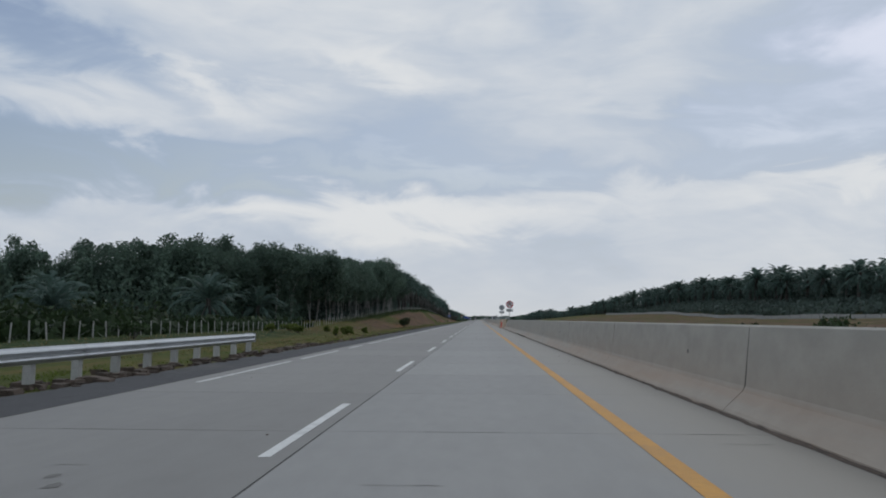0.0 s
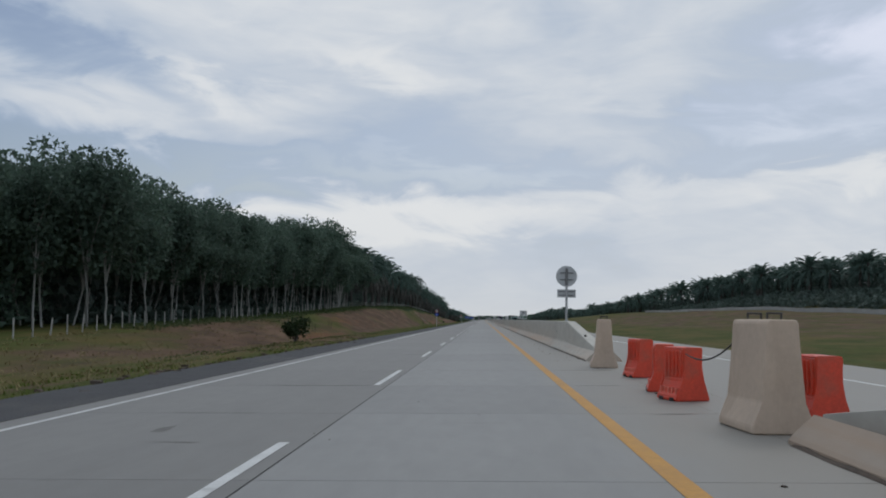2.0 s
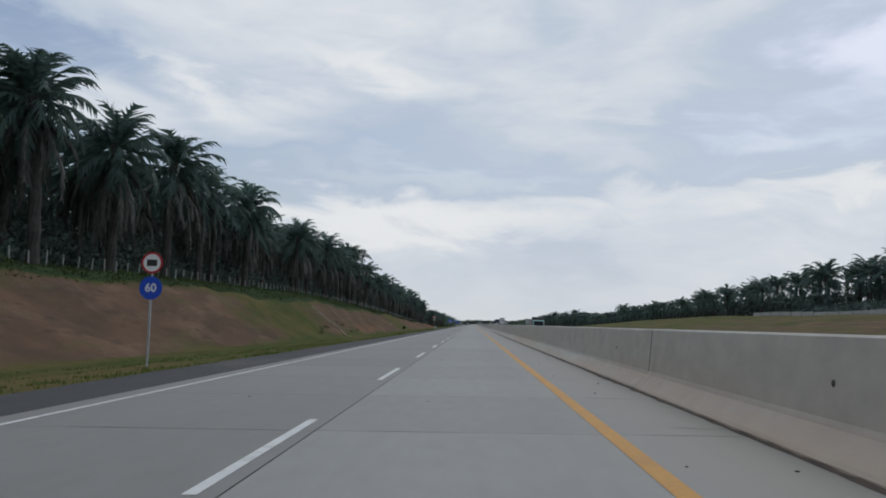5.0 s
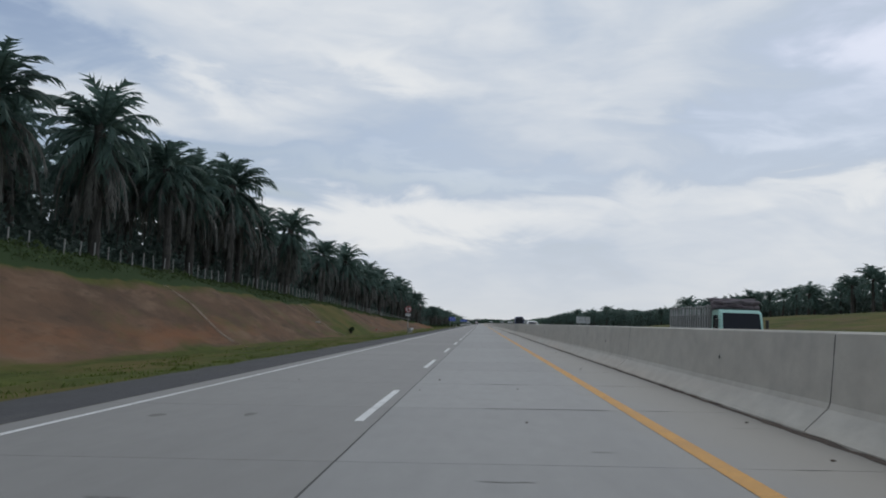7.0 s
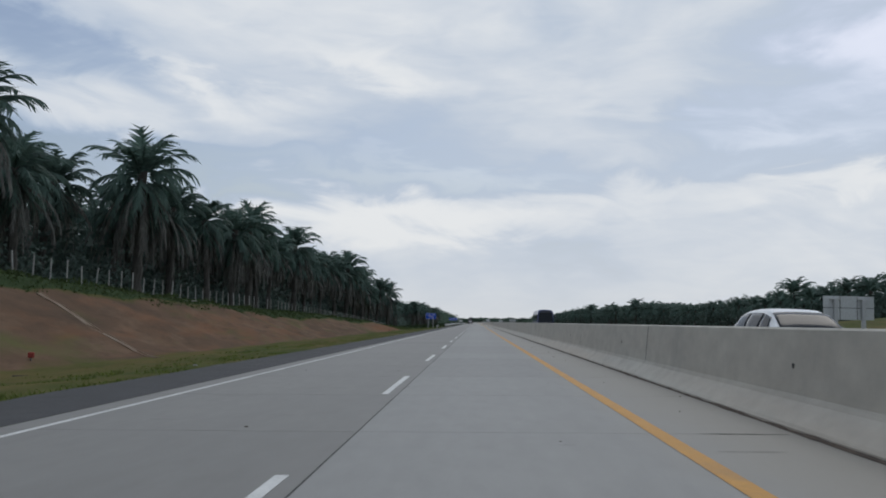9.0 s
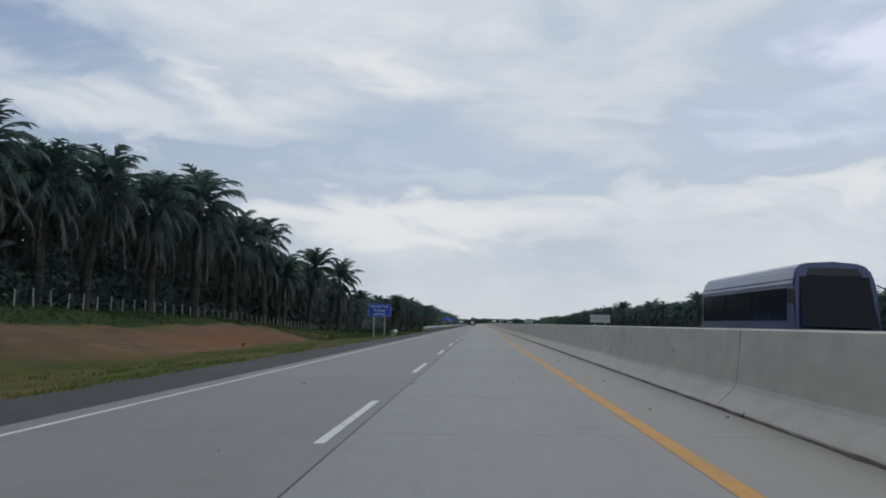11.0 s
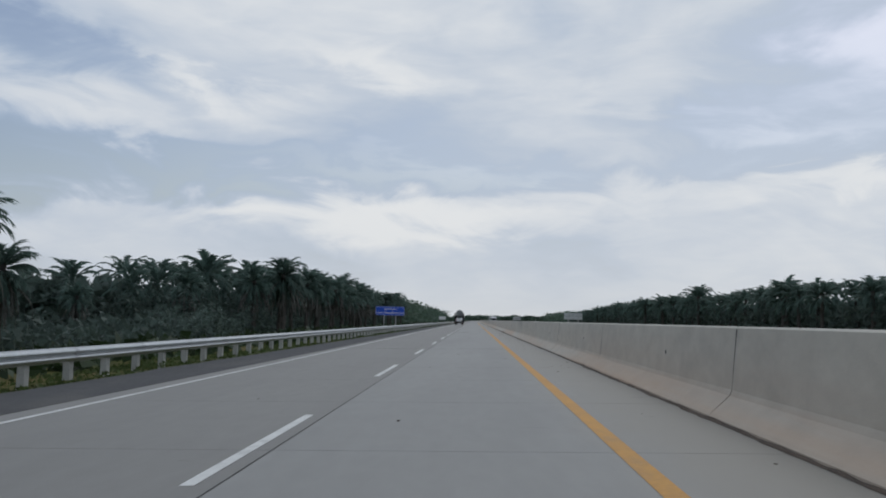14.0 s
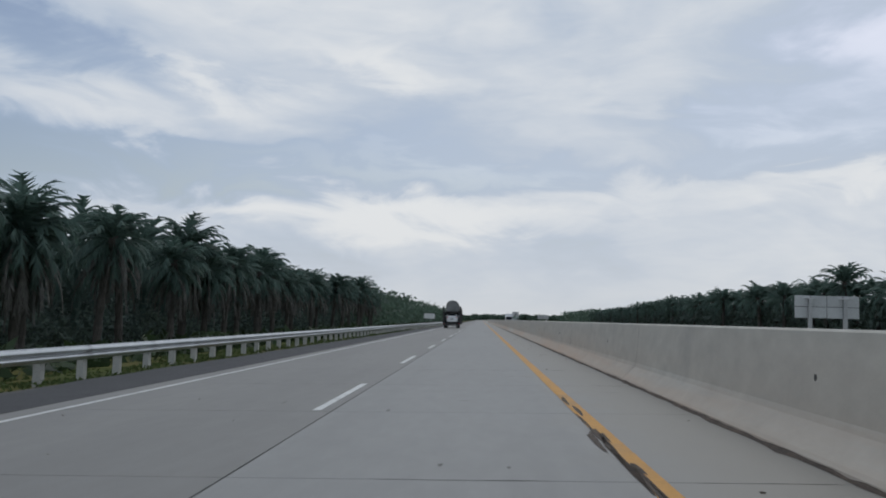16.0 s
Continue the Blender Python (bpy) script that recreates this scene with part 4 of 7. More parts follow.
def palm_trunk(seed, height, r0=0.29, n=9):
    r = np.random.default_rng(seed)
    V, F = [], []
    m = 12
    lean = r.normal(0, 0.03, 2)
    for i in range(m + 1):
        s = i / m
        rad = r0 * (1.18 - 0.28 * s) * (1.12 if i % 2 else 0.95) + (0.10 if i == m else 0)
        for k in range(n):
            a = 2 * math.pi * (k + 0.5 * (i % 2)) / n
            V.append((lean[0] * s * s * height + rad * math.cos(a), lean[1] * s * s * height + rad * math.sin(a), -0.3 + s * (height + 0.3)))
        if i:
            b = (i - 1) * n
            for k in range(n):
                F.append((b + k, b + (k + 1) % n, b + n + (k + 1) % n, b + n + k))
    F.append(tuple(range(m * n, m * n + n)))
    return V, F, (lean[0] * height, lean[1] * height)


REACH = {}     # how high each kind of palm stands at scale 1


def palm(seed, height, upper, skirt, stations, length, label, group, dry=10):
    ob = thing("oil_palm", label, "palm tree", (0, 0, -500), group=group)
    V, F, top = palm_trunk(seed, height)
    raw("trunk", V, F, M_PALM_TRUNK, ob)
    V, F = palm_crown(seed, upper, skirt, stations, length)
    REACH[ob.name] = height + float(np.percentile(np.array(V)[:, 2], 99.5))
    c = raw("crown", V, F, M_PALM, ob)
    c.location = Vector((top[0], top[1], height)) * SCALE
    if dry:
        V, F = dry_crown(seed + 50, dry, 12, length * 1.1)
        c = raw("dry_fronds", V, F, M_PALM_DRY, ob, "hanging dry brown fronds")
        c.location = Vector((top[0], top[1], height - 0.35)) * SCALE
    return ob


def set_tree(proto, x, y, scale, turn, first, dz=0.0):
    """The first use moves the prototype itself; later ones copy it."""
    loc = W(x, y, gz(x, y) + dz)
    if proto not in first:
        first.add(proto)
        proto.location, proto.rotation_euler, proto.scale = loc, (0, 0, turn), (scale,) * 3
        return proto
    ob = copy_thing(proto, Matrix.Translation(loc) @ Matrix.Rotation(turn, 4, "Z"))
    ob.scale = (scale,) * 3
    return ob


LEFT_PALM = "tall oil palm with arching dark fronds above the cut bank"
left_palms = [palm(q, h, u, 26, 15, 3.9, LEFT_PALM, "oil palms beside the road", 26) for q, h, u in ((1, 8.9, 20), (2, 8.3, 17), (3, 9.6, 21), (4, 8.7, 18))]
young_palms = [palm(q, h, 20, 14, 16, 5.6, "young oil palm with wide arching fronds on the open field", "oil palms beside the road", 6) for q, h in ((11, 4.2), (12, 3.4))]
right_palms = [palm(q, h, 17, 14, 10, 4.3, "oil palm on the far side of the motorway", "oil palms across the motorway", 0) for q, h in ((6, 6.3), (7, 6.7), (8, 5.9))]
used = set()
rng = np.random.default_rng(21)


def setback(y):
    """How far the left plantation's front stands from the road."""
    return 28.0 + 30 * float(np.exp(-((y - 872) / 33) ** 4)) + 1.5 * math.sin(y * 0.05)


def palm_grove(name, label, spots, seed):
    """Palms too deep in the plantation to tell apart, in one mesh."""
    r = np.random.default_rng(seed)
    kinds = []
    for s in range(3):
        Vt, Ft, top = palm_trunk(seed + s, 8.8, n=5)
        Vc, Fc = palm_crown(seed + s, 13, 9, 8, 5.2)
        Vc = np.array(Vc) + np.array([top[0], top[1], 8.8])
        kinds.append((np.concatenate([np.array(Vt), Vc]), Ft + [tuple(i + len(Vt) for i in f) for f in Fc]))
    V, F, b = [], [], 0
    for x, y, k in spots:
        v, f = kinds[r.integers(3)]
        a = r.uniform(0, 6.28)
        c, s = math.cos(a), math.sin(a)
        q = np.stack([(v[:, 0] * c - v[:, 1] * s) * k + x, (v[:, 0] * s + v[:, 1] * c) * k + y, v[:, 2] * k + gz(x, y)], 1)
        V.append(q)
        F += [tuple(i + b for i in g) for g in f]
        b += len(v)
    return tagged(raw(name, np.concatenate(V), F, M_PALM, sheared=True), label, "palm trees", kind="stuff")


STANDING = (334, 360, 390, 425, 453, 489, 520, 549, 576, 614, 643, 701, 731, 763, 796)   # palms that stand forward of the row
TOP_Y = [312, 334, 369, 422, 453, 490, 520, 536, 549, 575, 591, 608, 640, 709, 730, 745, 759, 766, 781, 796]     # how high the front of the plantation reaches
TOP_Z = [16.5, 19.2, 19.6, 19.0, 19.4, 19.6, 18.4, 15.0, 15.9, 17.5, 16.6, 16.6, 16.4, 17.2, 15.8, 12.4, 14.3, 14.3, 10.6, 14.3]


def palm_to(proto, x, y, top, turn):
    """Sets a palm of such a size that its fronds reach the height top."""
    return set_tree(proto, x, y, (top - gz(x, y)) / REACH[proto.name], turn, used)


deep, across = [], []
for y in np.arange(312, 1130, 8.6):
    f = setback(y)
    lift = float(np.interp(y, [800, 840, 895, 912, 960, 1130], [0.92, 0.68, 0.68, 1.06, 1.06, 1.05]))
    for r_ in range(4):
        x = -(f + r_ * 7.4) + rng.normal(0, 0.7)
        yy = y + (4.3 if r_ % 2 else 0) + rng.normal(0, 0.8)
        q, turn, kind = rng.uniform(0.86, 1.06), rng.uniform(0, 6.28), left_palms[rng.integers(4)]
        if r_ == 0 and min(abs(yy - s) for s in STANDING) < 6.5:
            continue
        if y < 800:
            top = float(np.interp(yy, TOP_Y, TOP_Z)) * (float(np.interp(yy, [330, 420, 495, 506, 515, 560, 640], [0.90, 0.88, 0.90, 0.90, 0.82, 0.80, 0.84])) + 0.5 * (q - 0.86)) + 0.6 * r_
            if r_ < 2:
                palm_to(kind, x - (2.0 if r_ == 0 else 0), yy, top, turn)
            else:
                deep.append((x, yy, (top - gz(x, yy)) / 12.6))
        elif r_ == 0 or (r_ == 1 and y < 900):
            set_tree(kind, x - (2.0 if r_ == 0 and y < 820 else 0), yy, lift * q, turn, used)
        else:
            deep.append((x, yy, lift * q * 1.04))
for y in STANDING:
    palm_to(left_palms[rng.integers(4)], -28.3, y, float(np.interp(y, TOP_Y, TOP_Z)) + rng.normal(0, 0.25), rng.uniform(0, 6.28))
for x, y, top in ((-28.6, 834.0, 9.4), (-29.8, 839.5, 6.6)):
    palm_to(left_palms[int(y) % 4], x, y, top, y)
for y, top in ((920, 10.9), (949, 10.3), (981, 11.6), (1012, 10.9)):
    palm_to(left_palms[int(y) % 4], -28.0, y, top, y)
for x, y, k in ((-31.5, 742, 1.0), (-32.0, 752, 1.02), (-32.5, 772, 0.88), (-33.0, 783, 0.85), (-32.0, 806, 0.85), (-33, 727, 1.05), (-34, 760, 1.08), (-35, 768, 1.1)):
    set_tree(left_palms[int(y) % 4], x, y, k, y, used)
palm_grove("plantation", "dense oil palms standing deep in the plantation", deep, 40)
RIGHT_Y = [60, 197, 255, 300, 349, 365, 400, 460, 490, 510, 545, 575, 610, 650, 690, 720, 753, 809, 835, 860, 885, 930, 960, 990, 1020, 1040, 1100, 1240, 1290, 1345, 1495]    # how high the far side's palms reach
RIGHT_Z = [14.8, 15.3, 15.7, 16.2, 17.2, 17.8, 17.8, 17.5, 16.8, 15.6, 13.5, 12.3, 10.9, 10.3, 10.2, 9.2, 8.2, 7.8, 8.5, 9.2, 10.2, 9.8, 9.8, 11.0, 10.6, 9.7, 10.6, 10.5, 10.0, 8.8, 6.4]
for y in np.arange(60, 1490, 7.4):
    x0 = float(np.interp(y, [470, 545], [90, 77]))
    for r_ in range(2):
        x, yy = x0 + 6.5 * r_ + rng.normal(0, 1.2), y + 4.0 * r_ + rng.normal(0, 1.2)
        top = float(np.interp(yy, RIGHT_Y, RIGHT_Z)) * rng.uniform(0.93, 1.03)
        kind, turn = right_palms[rng.integers(3)], rng.uniform(0, 6.28)
        if r_ == 0:
            palm_to(kind, x, yy, top, turn)
        else:
            across.append((x, yy, (top + 0.2 - gz(x, yy)) / 12.6))
for x, y, top in ((88, 258, 17.3), (88, 282, 17.8), (88, 347, 18.5), (76, 636, 11.3), (75, 709, 11.7), (75, 915, 12.3), (75, 995, 12.1), (75, 1075, 13.0), (75, 1130, 11.4), (75, 1165, 11.2)):
    palm_to(right_palms[int(y) % 3], x, y, top, y)
palm_grove("far_plantation", "dense oil palms across the motorway", across, 50)
# young palms and scrub on the open field before the rubber trees
for x, y, k, q in ((-40, 136, 1.15, 0), (-36.5, 153, 0.98, 1), (-52, 112, 0.9, 1), (-47, 100, 0.8, 1), (-62, 104, 1.0, 0), (-58, 122, 1.05, 0), (-70, 118, 1.1, 0)):
    set_tree(young_palms[q], x, y, k, x * 1.7, used)


def leaf_cloud(r, centre, spread, count, size, V, F):
    c = np.array(centre)
    d = r.normal(0, 1, (count, 3))
    d /= np.linalg.norm(d, axis=1)[:, None]
    P = c + d * (r.random((count, 1)) ** 0.45) * np.array(spread)
    A = r.normal(0, 1, (count, 3))
    A /= np.linalg.norm(A, axis=1)[:, None]
    B = np.cross(A, r.normal(0, 1, (count, 3)))
    B /= np.linalg.norm(B, axis=1)[:, None]
    s = size * r.uniform(0.6, 1.3, (count, 1))
    for p, a, b, q in zip(P, A, B, s):
        j = len(V)
        V += [p - a * q - b * q * 0.55, p + b * q * 0.75, p + a * q * 1.2 - b * q * 0.2]
        F.append((j, j + 1, j + 2))


def limb(V, F, p, q, r0, r1, n=6):
    p, q = np.array(p, float), np.array(q, float)
    d = (q - p) / np.linalg.norm(q - p)
    a = np.cross(d, [0.3, 0.9, 0.2])
    a /= np.linalg.norm(a)
    b = np.cross(d, a)
    j = len(V)
    for c, r in ((p, r0), (q, r1)):
        for k in range(n):
            t = 2 * math.pi * k / n
            V.append(c + (a * math.cos(t) + b * math.sin(t)) * r)
    for k in range(n):
        F.append((j + k, j + (k + 1) % n, j + n + (k + 1) % n, j + n + k))


def rubber_tree(seed, height, leaves):
    """A slender pale trunk that forks high up, under a ragged crown of many small leaves."""
    r = np.random.default_rng(seed)
    ob = thing("rubber_tree", "slender rubber tree with pale trunk and dense dark crown", "tree", (0, 0, -500), group="rubber trees beside the road")
    V, F = [], []
    fork = height * r.uniform(0.18, 0.32)
    p = np.array([0, 0, -0.3])
    pts = [p]
    lean = r.normal(0, 0.10, 2)
    for i in range(3):
        p = p + np.array([lean[0] + r.normal(0, 0.05), lean[1] + r.normal(0, 0.05), (fork + 0.3) / 3])
        pts.append(p)
    for i in range(3):
        limb(V, F, pts[i], pts[i + 1], 0.095 - 0.010 * i, 0.085 - 0.010 * i)
    tips = []
    for k in range(3):
        a = k * 2.1 + r.uniform(0, 1.0)
        q = p + np.array([math.cos(a) * 0.55, math.sin(a) * 0.55, height * 0.20])
        limb(V, F, p, q, 0.075, 0.055, 5)
        for m in range(2):
            a2 = a + r.normal(0, 0.9)
            t = q + np.array([math.cos(a2) * r.uniform(0.5, 1.6), math.sin(a2) * r.uniform(0.5, 1.6), height * r.uniform(0.08, 0.26)])
            limb(V, F, q, t, 0.05, 0.02, 4)
            tips.append(t)
    raw("trunk", V, F, M_BARK, ob)
    V, F = [], []
    for t in tips:
        for m in range(4):
            c = t + r.normal(0, 0.85, 3) * np.array([1, 1, 0.8])
            leaf_cloud(r, c, (1.2, 1.2, 0.85), leaves // 38, 0.17, V, F)
    leaf_cloud(r, (p[0], p[1], height * 0.56), (2.4, 2.4, height * 0.32), leaves // 2, 0.21, V, F)
    raw("crown", V, F, M_LEAF, ob)
    return ob


rubber = [rubber_tree(s, h, n) for s, h, n in ((31, 14.0, 3300), (32, 15.0, 3500), (33, 13.2, 3100), (34, 14.4, 3300), (35, 14.8, 3300))]
used = set()


M_PALE_STEM = material("pale_smooth_bark", (0.44, 0.445, 0.41), (0.26, 0.262, 0.24), 2.0, 0.85, 0.3, 40, stretch=(1, 1, 0.3), per_object=0.2)


def pale_tree(x, y, stems, reach, spread):
    """Slim pale stems that part near the ground and rise into a leafy head."""
    r = np.random.default_rng(int(y))
    ob = thing("rubber_tree", "rubber tree with clustered pale bare stems at the plantation's edge" if stems > 2 else "rubber tree with a slim pale bare stem at the plantation's edge", "tree", (x, y, gz(x, y)),
               group="rubber trees beside the road")
    VL, FL = [], []
    for k in range(stems):
        V, F = [], []
        a = 6.28 * k / stems + r.normal(0, 0.3)
        p = np.array([0.10 * math.cos(a), 0.10 * math.sin(a), -0.2])
        w = spread * r.uniform(0.4, 1.0)
        for i in range(5):
            u = (i + 1) / 5
            q = np.array([w * u ** 0.8 * math.cos(a) + r.normal(0, 0.06), w * u ** 0.8 * math.sin(a) + r.normal(0, 0.06), reach * u * r.uniform(0.94, 1.0)])
            limb(V, F, p, q, 0.10 - 0.014 * i, 0.086 - 0.014 * i)
            if i in (2, 3):
                limb(V, F, q, q + np.array([r.normal(0, 0.6), r.normal(0, 0.6), reach * 0.2]), 0.035, 0.015, 4)
            p = q
        leaf_cloud(r, p + np.array([0, 0, 1.3]), (1.5, 1.5, 1.7), 420, 0.2, VL, FL)
        raw("stem", V, F, M_PALE_STEM, ob)
    raw("crown", VL, FL, M_LEAF, ob)


pale_tree(-27.2, 285.6, 7, 7.0, 1.5)
pale_tree(-27.4, 280.4, 1, 5.5, 0.3)
pale_tree(-27.4, 292.7, 1, 3.6, 0.3)
pale_tree(-27.6, 275.2, 1, 3.8, 0.3)
pale_tree(-27.8, 297.0, 1, 3.4, 0.3)


def rubber_front(y):
    return 28.0 + 16 * float(smooth01((178 - y) / 30))


def rubber_stand(spots, seed):
    """Rubber trees behind the front rows, in one mesh of leaves over one of trunks."""
    r = np.random.default_rng(seed)
    V, F, VT, FT = [], [], [], []
    for x, y, k in spots:
        z = gz(x, y)
        h = 14 * k
        limb(VT, FT, (x, y, z - 0.2), (x + r.normal(0, 0.3), y + r.normal(0, 0.3), z + h * 0.6), 0.14, 0.07, 5)
        for m in range(7):
            c = (x + r.normal(0, 1.3), y + r.normal(0, 1.3), z + h * r.uniform(0.24, 0.93))
            leaf_cloud(r, c, (1.6, 1.6, 1.3), 85, 0.32, V, F)
    ob = tagged(raw("rubber_stand", V, F, M_LEAF, sheared=True), "dark mass of rubber trees behind the front rows", "trees", kind="stuff")
    raw("trunks", VT, FT, M_BARK, ob, "pale slender trunks", sheared=True)


behind = []
for r_ in range(8):
    for y in np.arange(152, 316, 3.7 if r_ < 3 else 4.0):
        x = -(rubber_front(y) + r_ * 3.6) + rng.normal(0, 0.9)
        yy, k = y + rng.normal(0, 0.9), rng.uniform(0.88, 1.12) * float(np.interp(y, [152, 170, 200, 232, 258, 280, 300, 316], [1.13, 1.10, 1.06, 1.04, 1.12, 1.22, 1.08, 0.92]))
        if r_ < 3:
            set_tree(rubber[rng.integers(5)], x, yy, k, rng.uniform(0, 6.28), used)
        else:
            behind.append((x, yy, k))
for x in np.arange(-46, -118, -4.0):
    for k in range(4):
        px, py, s = x + rng.normal(0, 0.8), 150 + 4.5 * k + rng.normal(0, 1.2), rng.uniform(0.95, 1.18)
        if k == 0:
            set_tree(rubber[rng.integers(5)], px, py, s, rng.uniform(0, 6.28), used)
        else:
            behind.append((px, py, s))
rubber_stand(behind, 77)


# ---- undergrowth, far woods, shrubs ----
def thicket(name, label, boxes, size, density, mat, seed, rise=0.9):
    """Many small leaves over the stretches given as (x0, x1, y0, y1, height)."""
    r = np.random.default_rng(seed)
    V, F = [], []
    for x0, x1, y0, y1, hgt in boxes:
        n = int(abs(x1 - x0) * (y1 - y0) * density)
        X, Y = r.uniform(x0, x1, n), r.uniform(y0, y1, n)
        lump = (1 - rise / 2) + rise / 2 * np.sin(X * 0.7 + 1.3 * np.sin(Y * 0.23)) * np.sin(Y * 0.55 + X * 0.2)
        Z = ground(X, Y) + r.random(n) ** 0.8 * hgt * lump
        A = r.normal(0, 1, (n, 3))
        A /= np.linalg.norm(A, axis=1)[:, None]
        B = np.cross(A, r.normal(0, 1, (n, 3)))
        B /= np.linalg.norm(B, axis=1)[:, None]
        s = size * r.uniform(0.6, 1.4, (n, 1))
        P = np.stack([X, Y, Z], 1)
        Q = np.stack([P - A * s - B * s * 0.6, P + B * s * 0.8, P + A * s * 1.2 - B * s * 0.2], 1).reshape(-1, 3)
        b = len(V)
        V += Q.tolist()
        F += [(b + 3 * i, b + 3 * i + 1, b + 3 * i + 2) for i in range(n)]
    return tagged(raw(name, V, F, mat, sheared=True), label, "undergrowth", kind="stuff")


thicket("undergrowth", "leafy undergrowth beneath the trees, its leaf colour darkened for shade", [(-60, -52, 175, 320, 12.0), (-62, -56, 310, 840, 12.0), (-96, -86, 830, 920, 9.0), (-86, -78, 825, 920, 11.0), (-106, -100, 800, 1050, 12.0), (-62, -56, 900, 1150, 10.0),
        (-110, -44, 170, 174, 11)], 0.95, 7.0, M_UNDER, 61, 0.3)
thicket("tall_scrub", "dense dark scrub before the rubber trees", [(-112, -42, 138, 150, 13.0), (-46, -39, 146, 160, 9.0), (-40, -32, 160, 176, 6.0)], 0.26, 16.0, M_LEAF, 68)
thicket("ground_growth", "leafy growth on the plantation floor, its colour darkened for shade", [(-36, -29, 180, 320, 1.5), (-50, -31.5, 176, 320, 7.5), (-46, -31, 318, 830, 2.8), (-38, -33, 318, 760, 10.0), (-38, -33, 760, 830, 7.0), (-37, -31, 640, 765, 9.5), (-37, -31, 765, 805, 8.5), (-42, -36, 690, 810, 10.0), (-52, -37, 318, 765, 14.0), (-52, -37, 765, 815, 12.0), (-52, -37, 815, 830, 8.0), (-50, -36, 900, 1130, 8.5), (-52, -31, 880, 1130, 4.0), (-44, -30, 770, 845, 5.0), (-76, -60, 835, 905, 6.0), (-58, -30, 840, 895, 2.2)], 0.42, 4.0, M_UNDER, 66, 0.6)
thicket("plantation_edge_growth", "fine growth and seedlings along the plantation's edge, darkened for shade", [(-33, -30.5, 318, 700, 5.0), (-34, -30.5, 880, 1130, 5.5), (-33, -30, 770, 830, 3.5)], 0.20, 16.0, M_UNDER, 67, 0.7)
thicket("field_scrub", "rough green scrub on the open field", [(-40, -25.5, 40, 146, 1.8), (-110, -40, 70, 128, 4.0), (-30, -26, 20, 75, 2.4)], 0.38, 4.0, M_SHRUB, 62)
thicket("low_growth", "low green growth below the embankment", [(-26, -9.5, 750, 1130, 1.1)], 0.28, 3.0, M_SHRUB, 63)
thicket("far_side_growth", "growth under the palms across the motorway, colour darkened for shade", [(90, 104, 40, 490, 8.0), (79, 90, 40, 490, 2.2), (79, 92, 480, 660, 5.5), (75, 83, 640, 1480, 5.8), (83, 92, 640, 1480, 7.4)], 0.6, 4.2, M_UNDER, 64, 0.35)
thicket("far_side_scrub", "green scrub on the far verge", [(24, 30, 40, 100, 1.6)], 0.28, 1.2, M_SHRUB, 65)


def far_woods():
    r = np.random.default_rng(71)
    V, F = [], []
    def clump(x, y, h, w, n, size=2.3):
        for _ in range(n):
            p = np.array([x + r.normal(0, w), y + r.normal(0, w), gz(x, y) + h * r.random() ** 0.7])
            a = r.normal(0, 1, 3)
            a /= np.linalg.norm(a)
            b = np.cross(a, r.normal(0, 1, 3))
            b /= np.linalg.norm(b)
            s = size * r.uniform(0.6, 1.4)
            j = len(V)
            V.extend([p - a * s - b * s * 0.5, p + b * s * 0.7, p + a * s * 1.2])
            F.append((j, j + 1, j + 2))
    for y in np.arange(1125, 1700, 8):
        for x in (-30, -38, -48):
            clump(x + r.normal(0, 1.5), y, r.uniform(8, 12.5), 2.6, 90, 0.85)
    for y in np.arange(1470, 1700, 9):
        for x in (78, 90):
            clump(x + r.normal(0, 2), y, r.uniform(7, 9.5), 2.8, 70, 0.9)
    for x in np.arange(-500, 700, 7):
        clump(x, 2400 + r.normal(0, 30), r.uniform(6, 10), 4.0, 190)
    return tagged(raw("far_woods", V, F, M_LEAF, sheared=True), "distant dark woods along the motorway to the horizon", "woods", kind="stuff")


far_woods()


def shrub(x, y, w, h, seed, label="round dark green shrub on the grassy bank", count=520):
    r = np.random.default_rng(seed)
    ob = thing("shrub", label, "shrub", (x, y, gz(x, y)), group="shrubs on the bank")
    V, F = [], []
    for k in range(5):
        a = r.uniform(0, 6.28)
        limb(V, F, (0, 0, -0.1), (math.cos(a) * w * 0.3, math.sin(a) * w * 0.3, h * r.uniform(0.5, 0.85)), 0.04, 0.015, 5)
    raw("stalk", V, F, M_PALM_TRUNK, ob)
    V, F = [], []
    for k in range(9):
        a, q = r.uniform(0, 6.28), r.random() ** 0.5
        leaf_cloud(r, (math.cos(a) * w * 0.33 * q, math.sin(a) * w * 0.33 * q, h * (0.25 + 0.6 * r.random() * (1 - 0.4 * q))), (w * 0.22, w * 0.22, h * 0.2), count // 9, 0.13, V, F)
    raw("foliage", V, F, M_GRASS if "open verge" in label else M_SHRUB, ob)


shrub(-15.8, 503.6, 1.0, 1.0, 3, "small dark green shrub on the grassy bank", 300)
shrub(-13.2, 178.9, 2.5, 2.55, 1, count=1300)
shrub(-11.8, 84.2, 0.9, 1.0, 14, "low leafy green shrub on the open verge", 300)
shrub(-10.9, 85.6, 1.2, 1.1, 15, "low leafy green shrub on the open verge", 360)
shrub(-10.3, 93.2, 0.8, 0.8, 16, "low leafy green shrub on the open verge", 240)
shrub(-22.6, 62, 3.2, 1.8, 2, "spreading green shrub by the fence", 700)
shrub(-19.5, 104, 2.2, 1.1, 10, "low leafy green shrub on the open verge", 600)
shrub(-21.3, 98, 1.8, 1.3, 11, "low leafy green shrub on the open verge", 500)
shrub(-22.0, 111, 2.6, 1.2, 12, "low leafy green shrub on the open verge", 600)
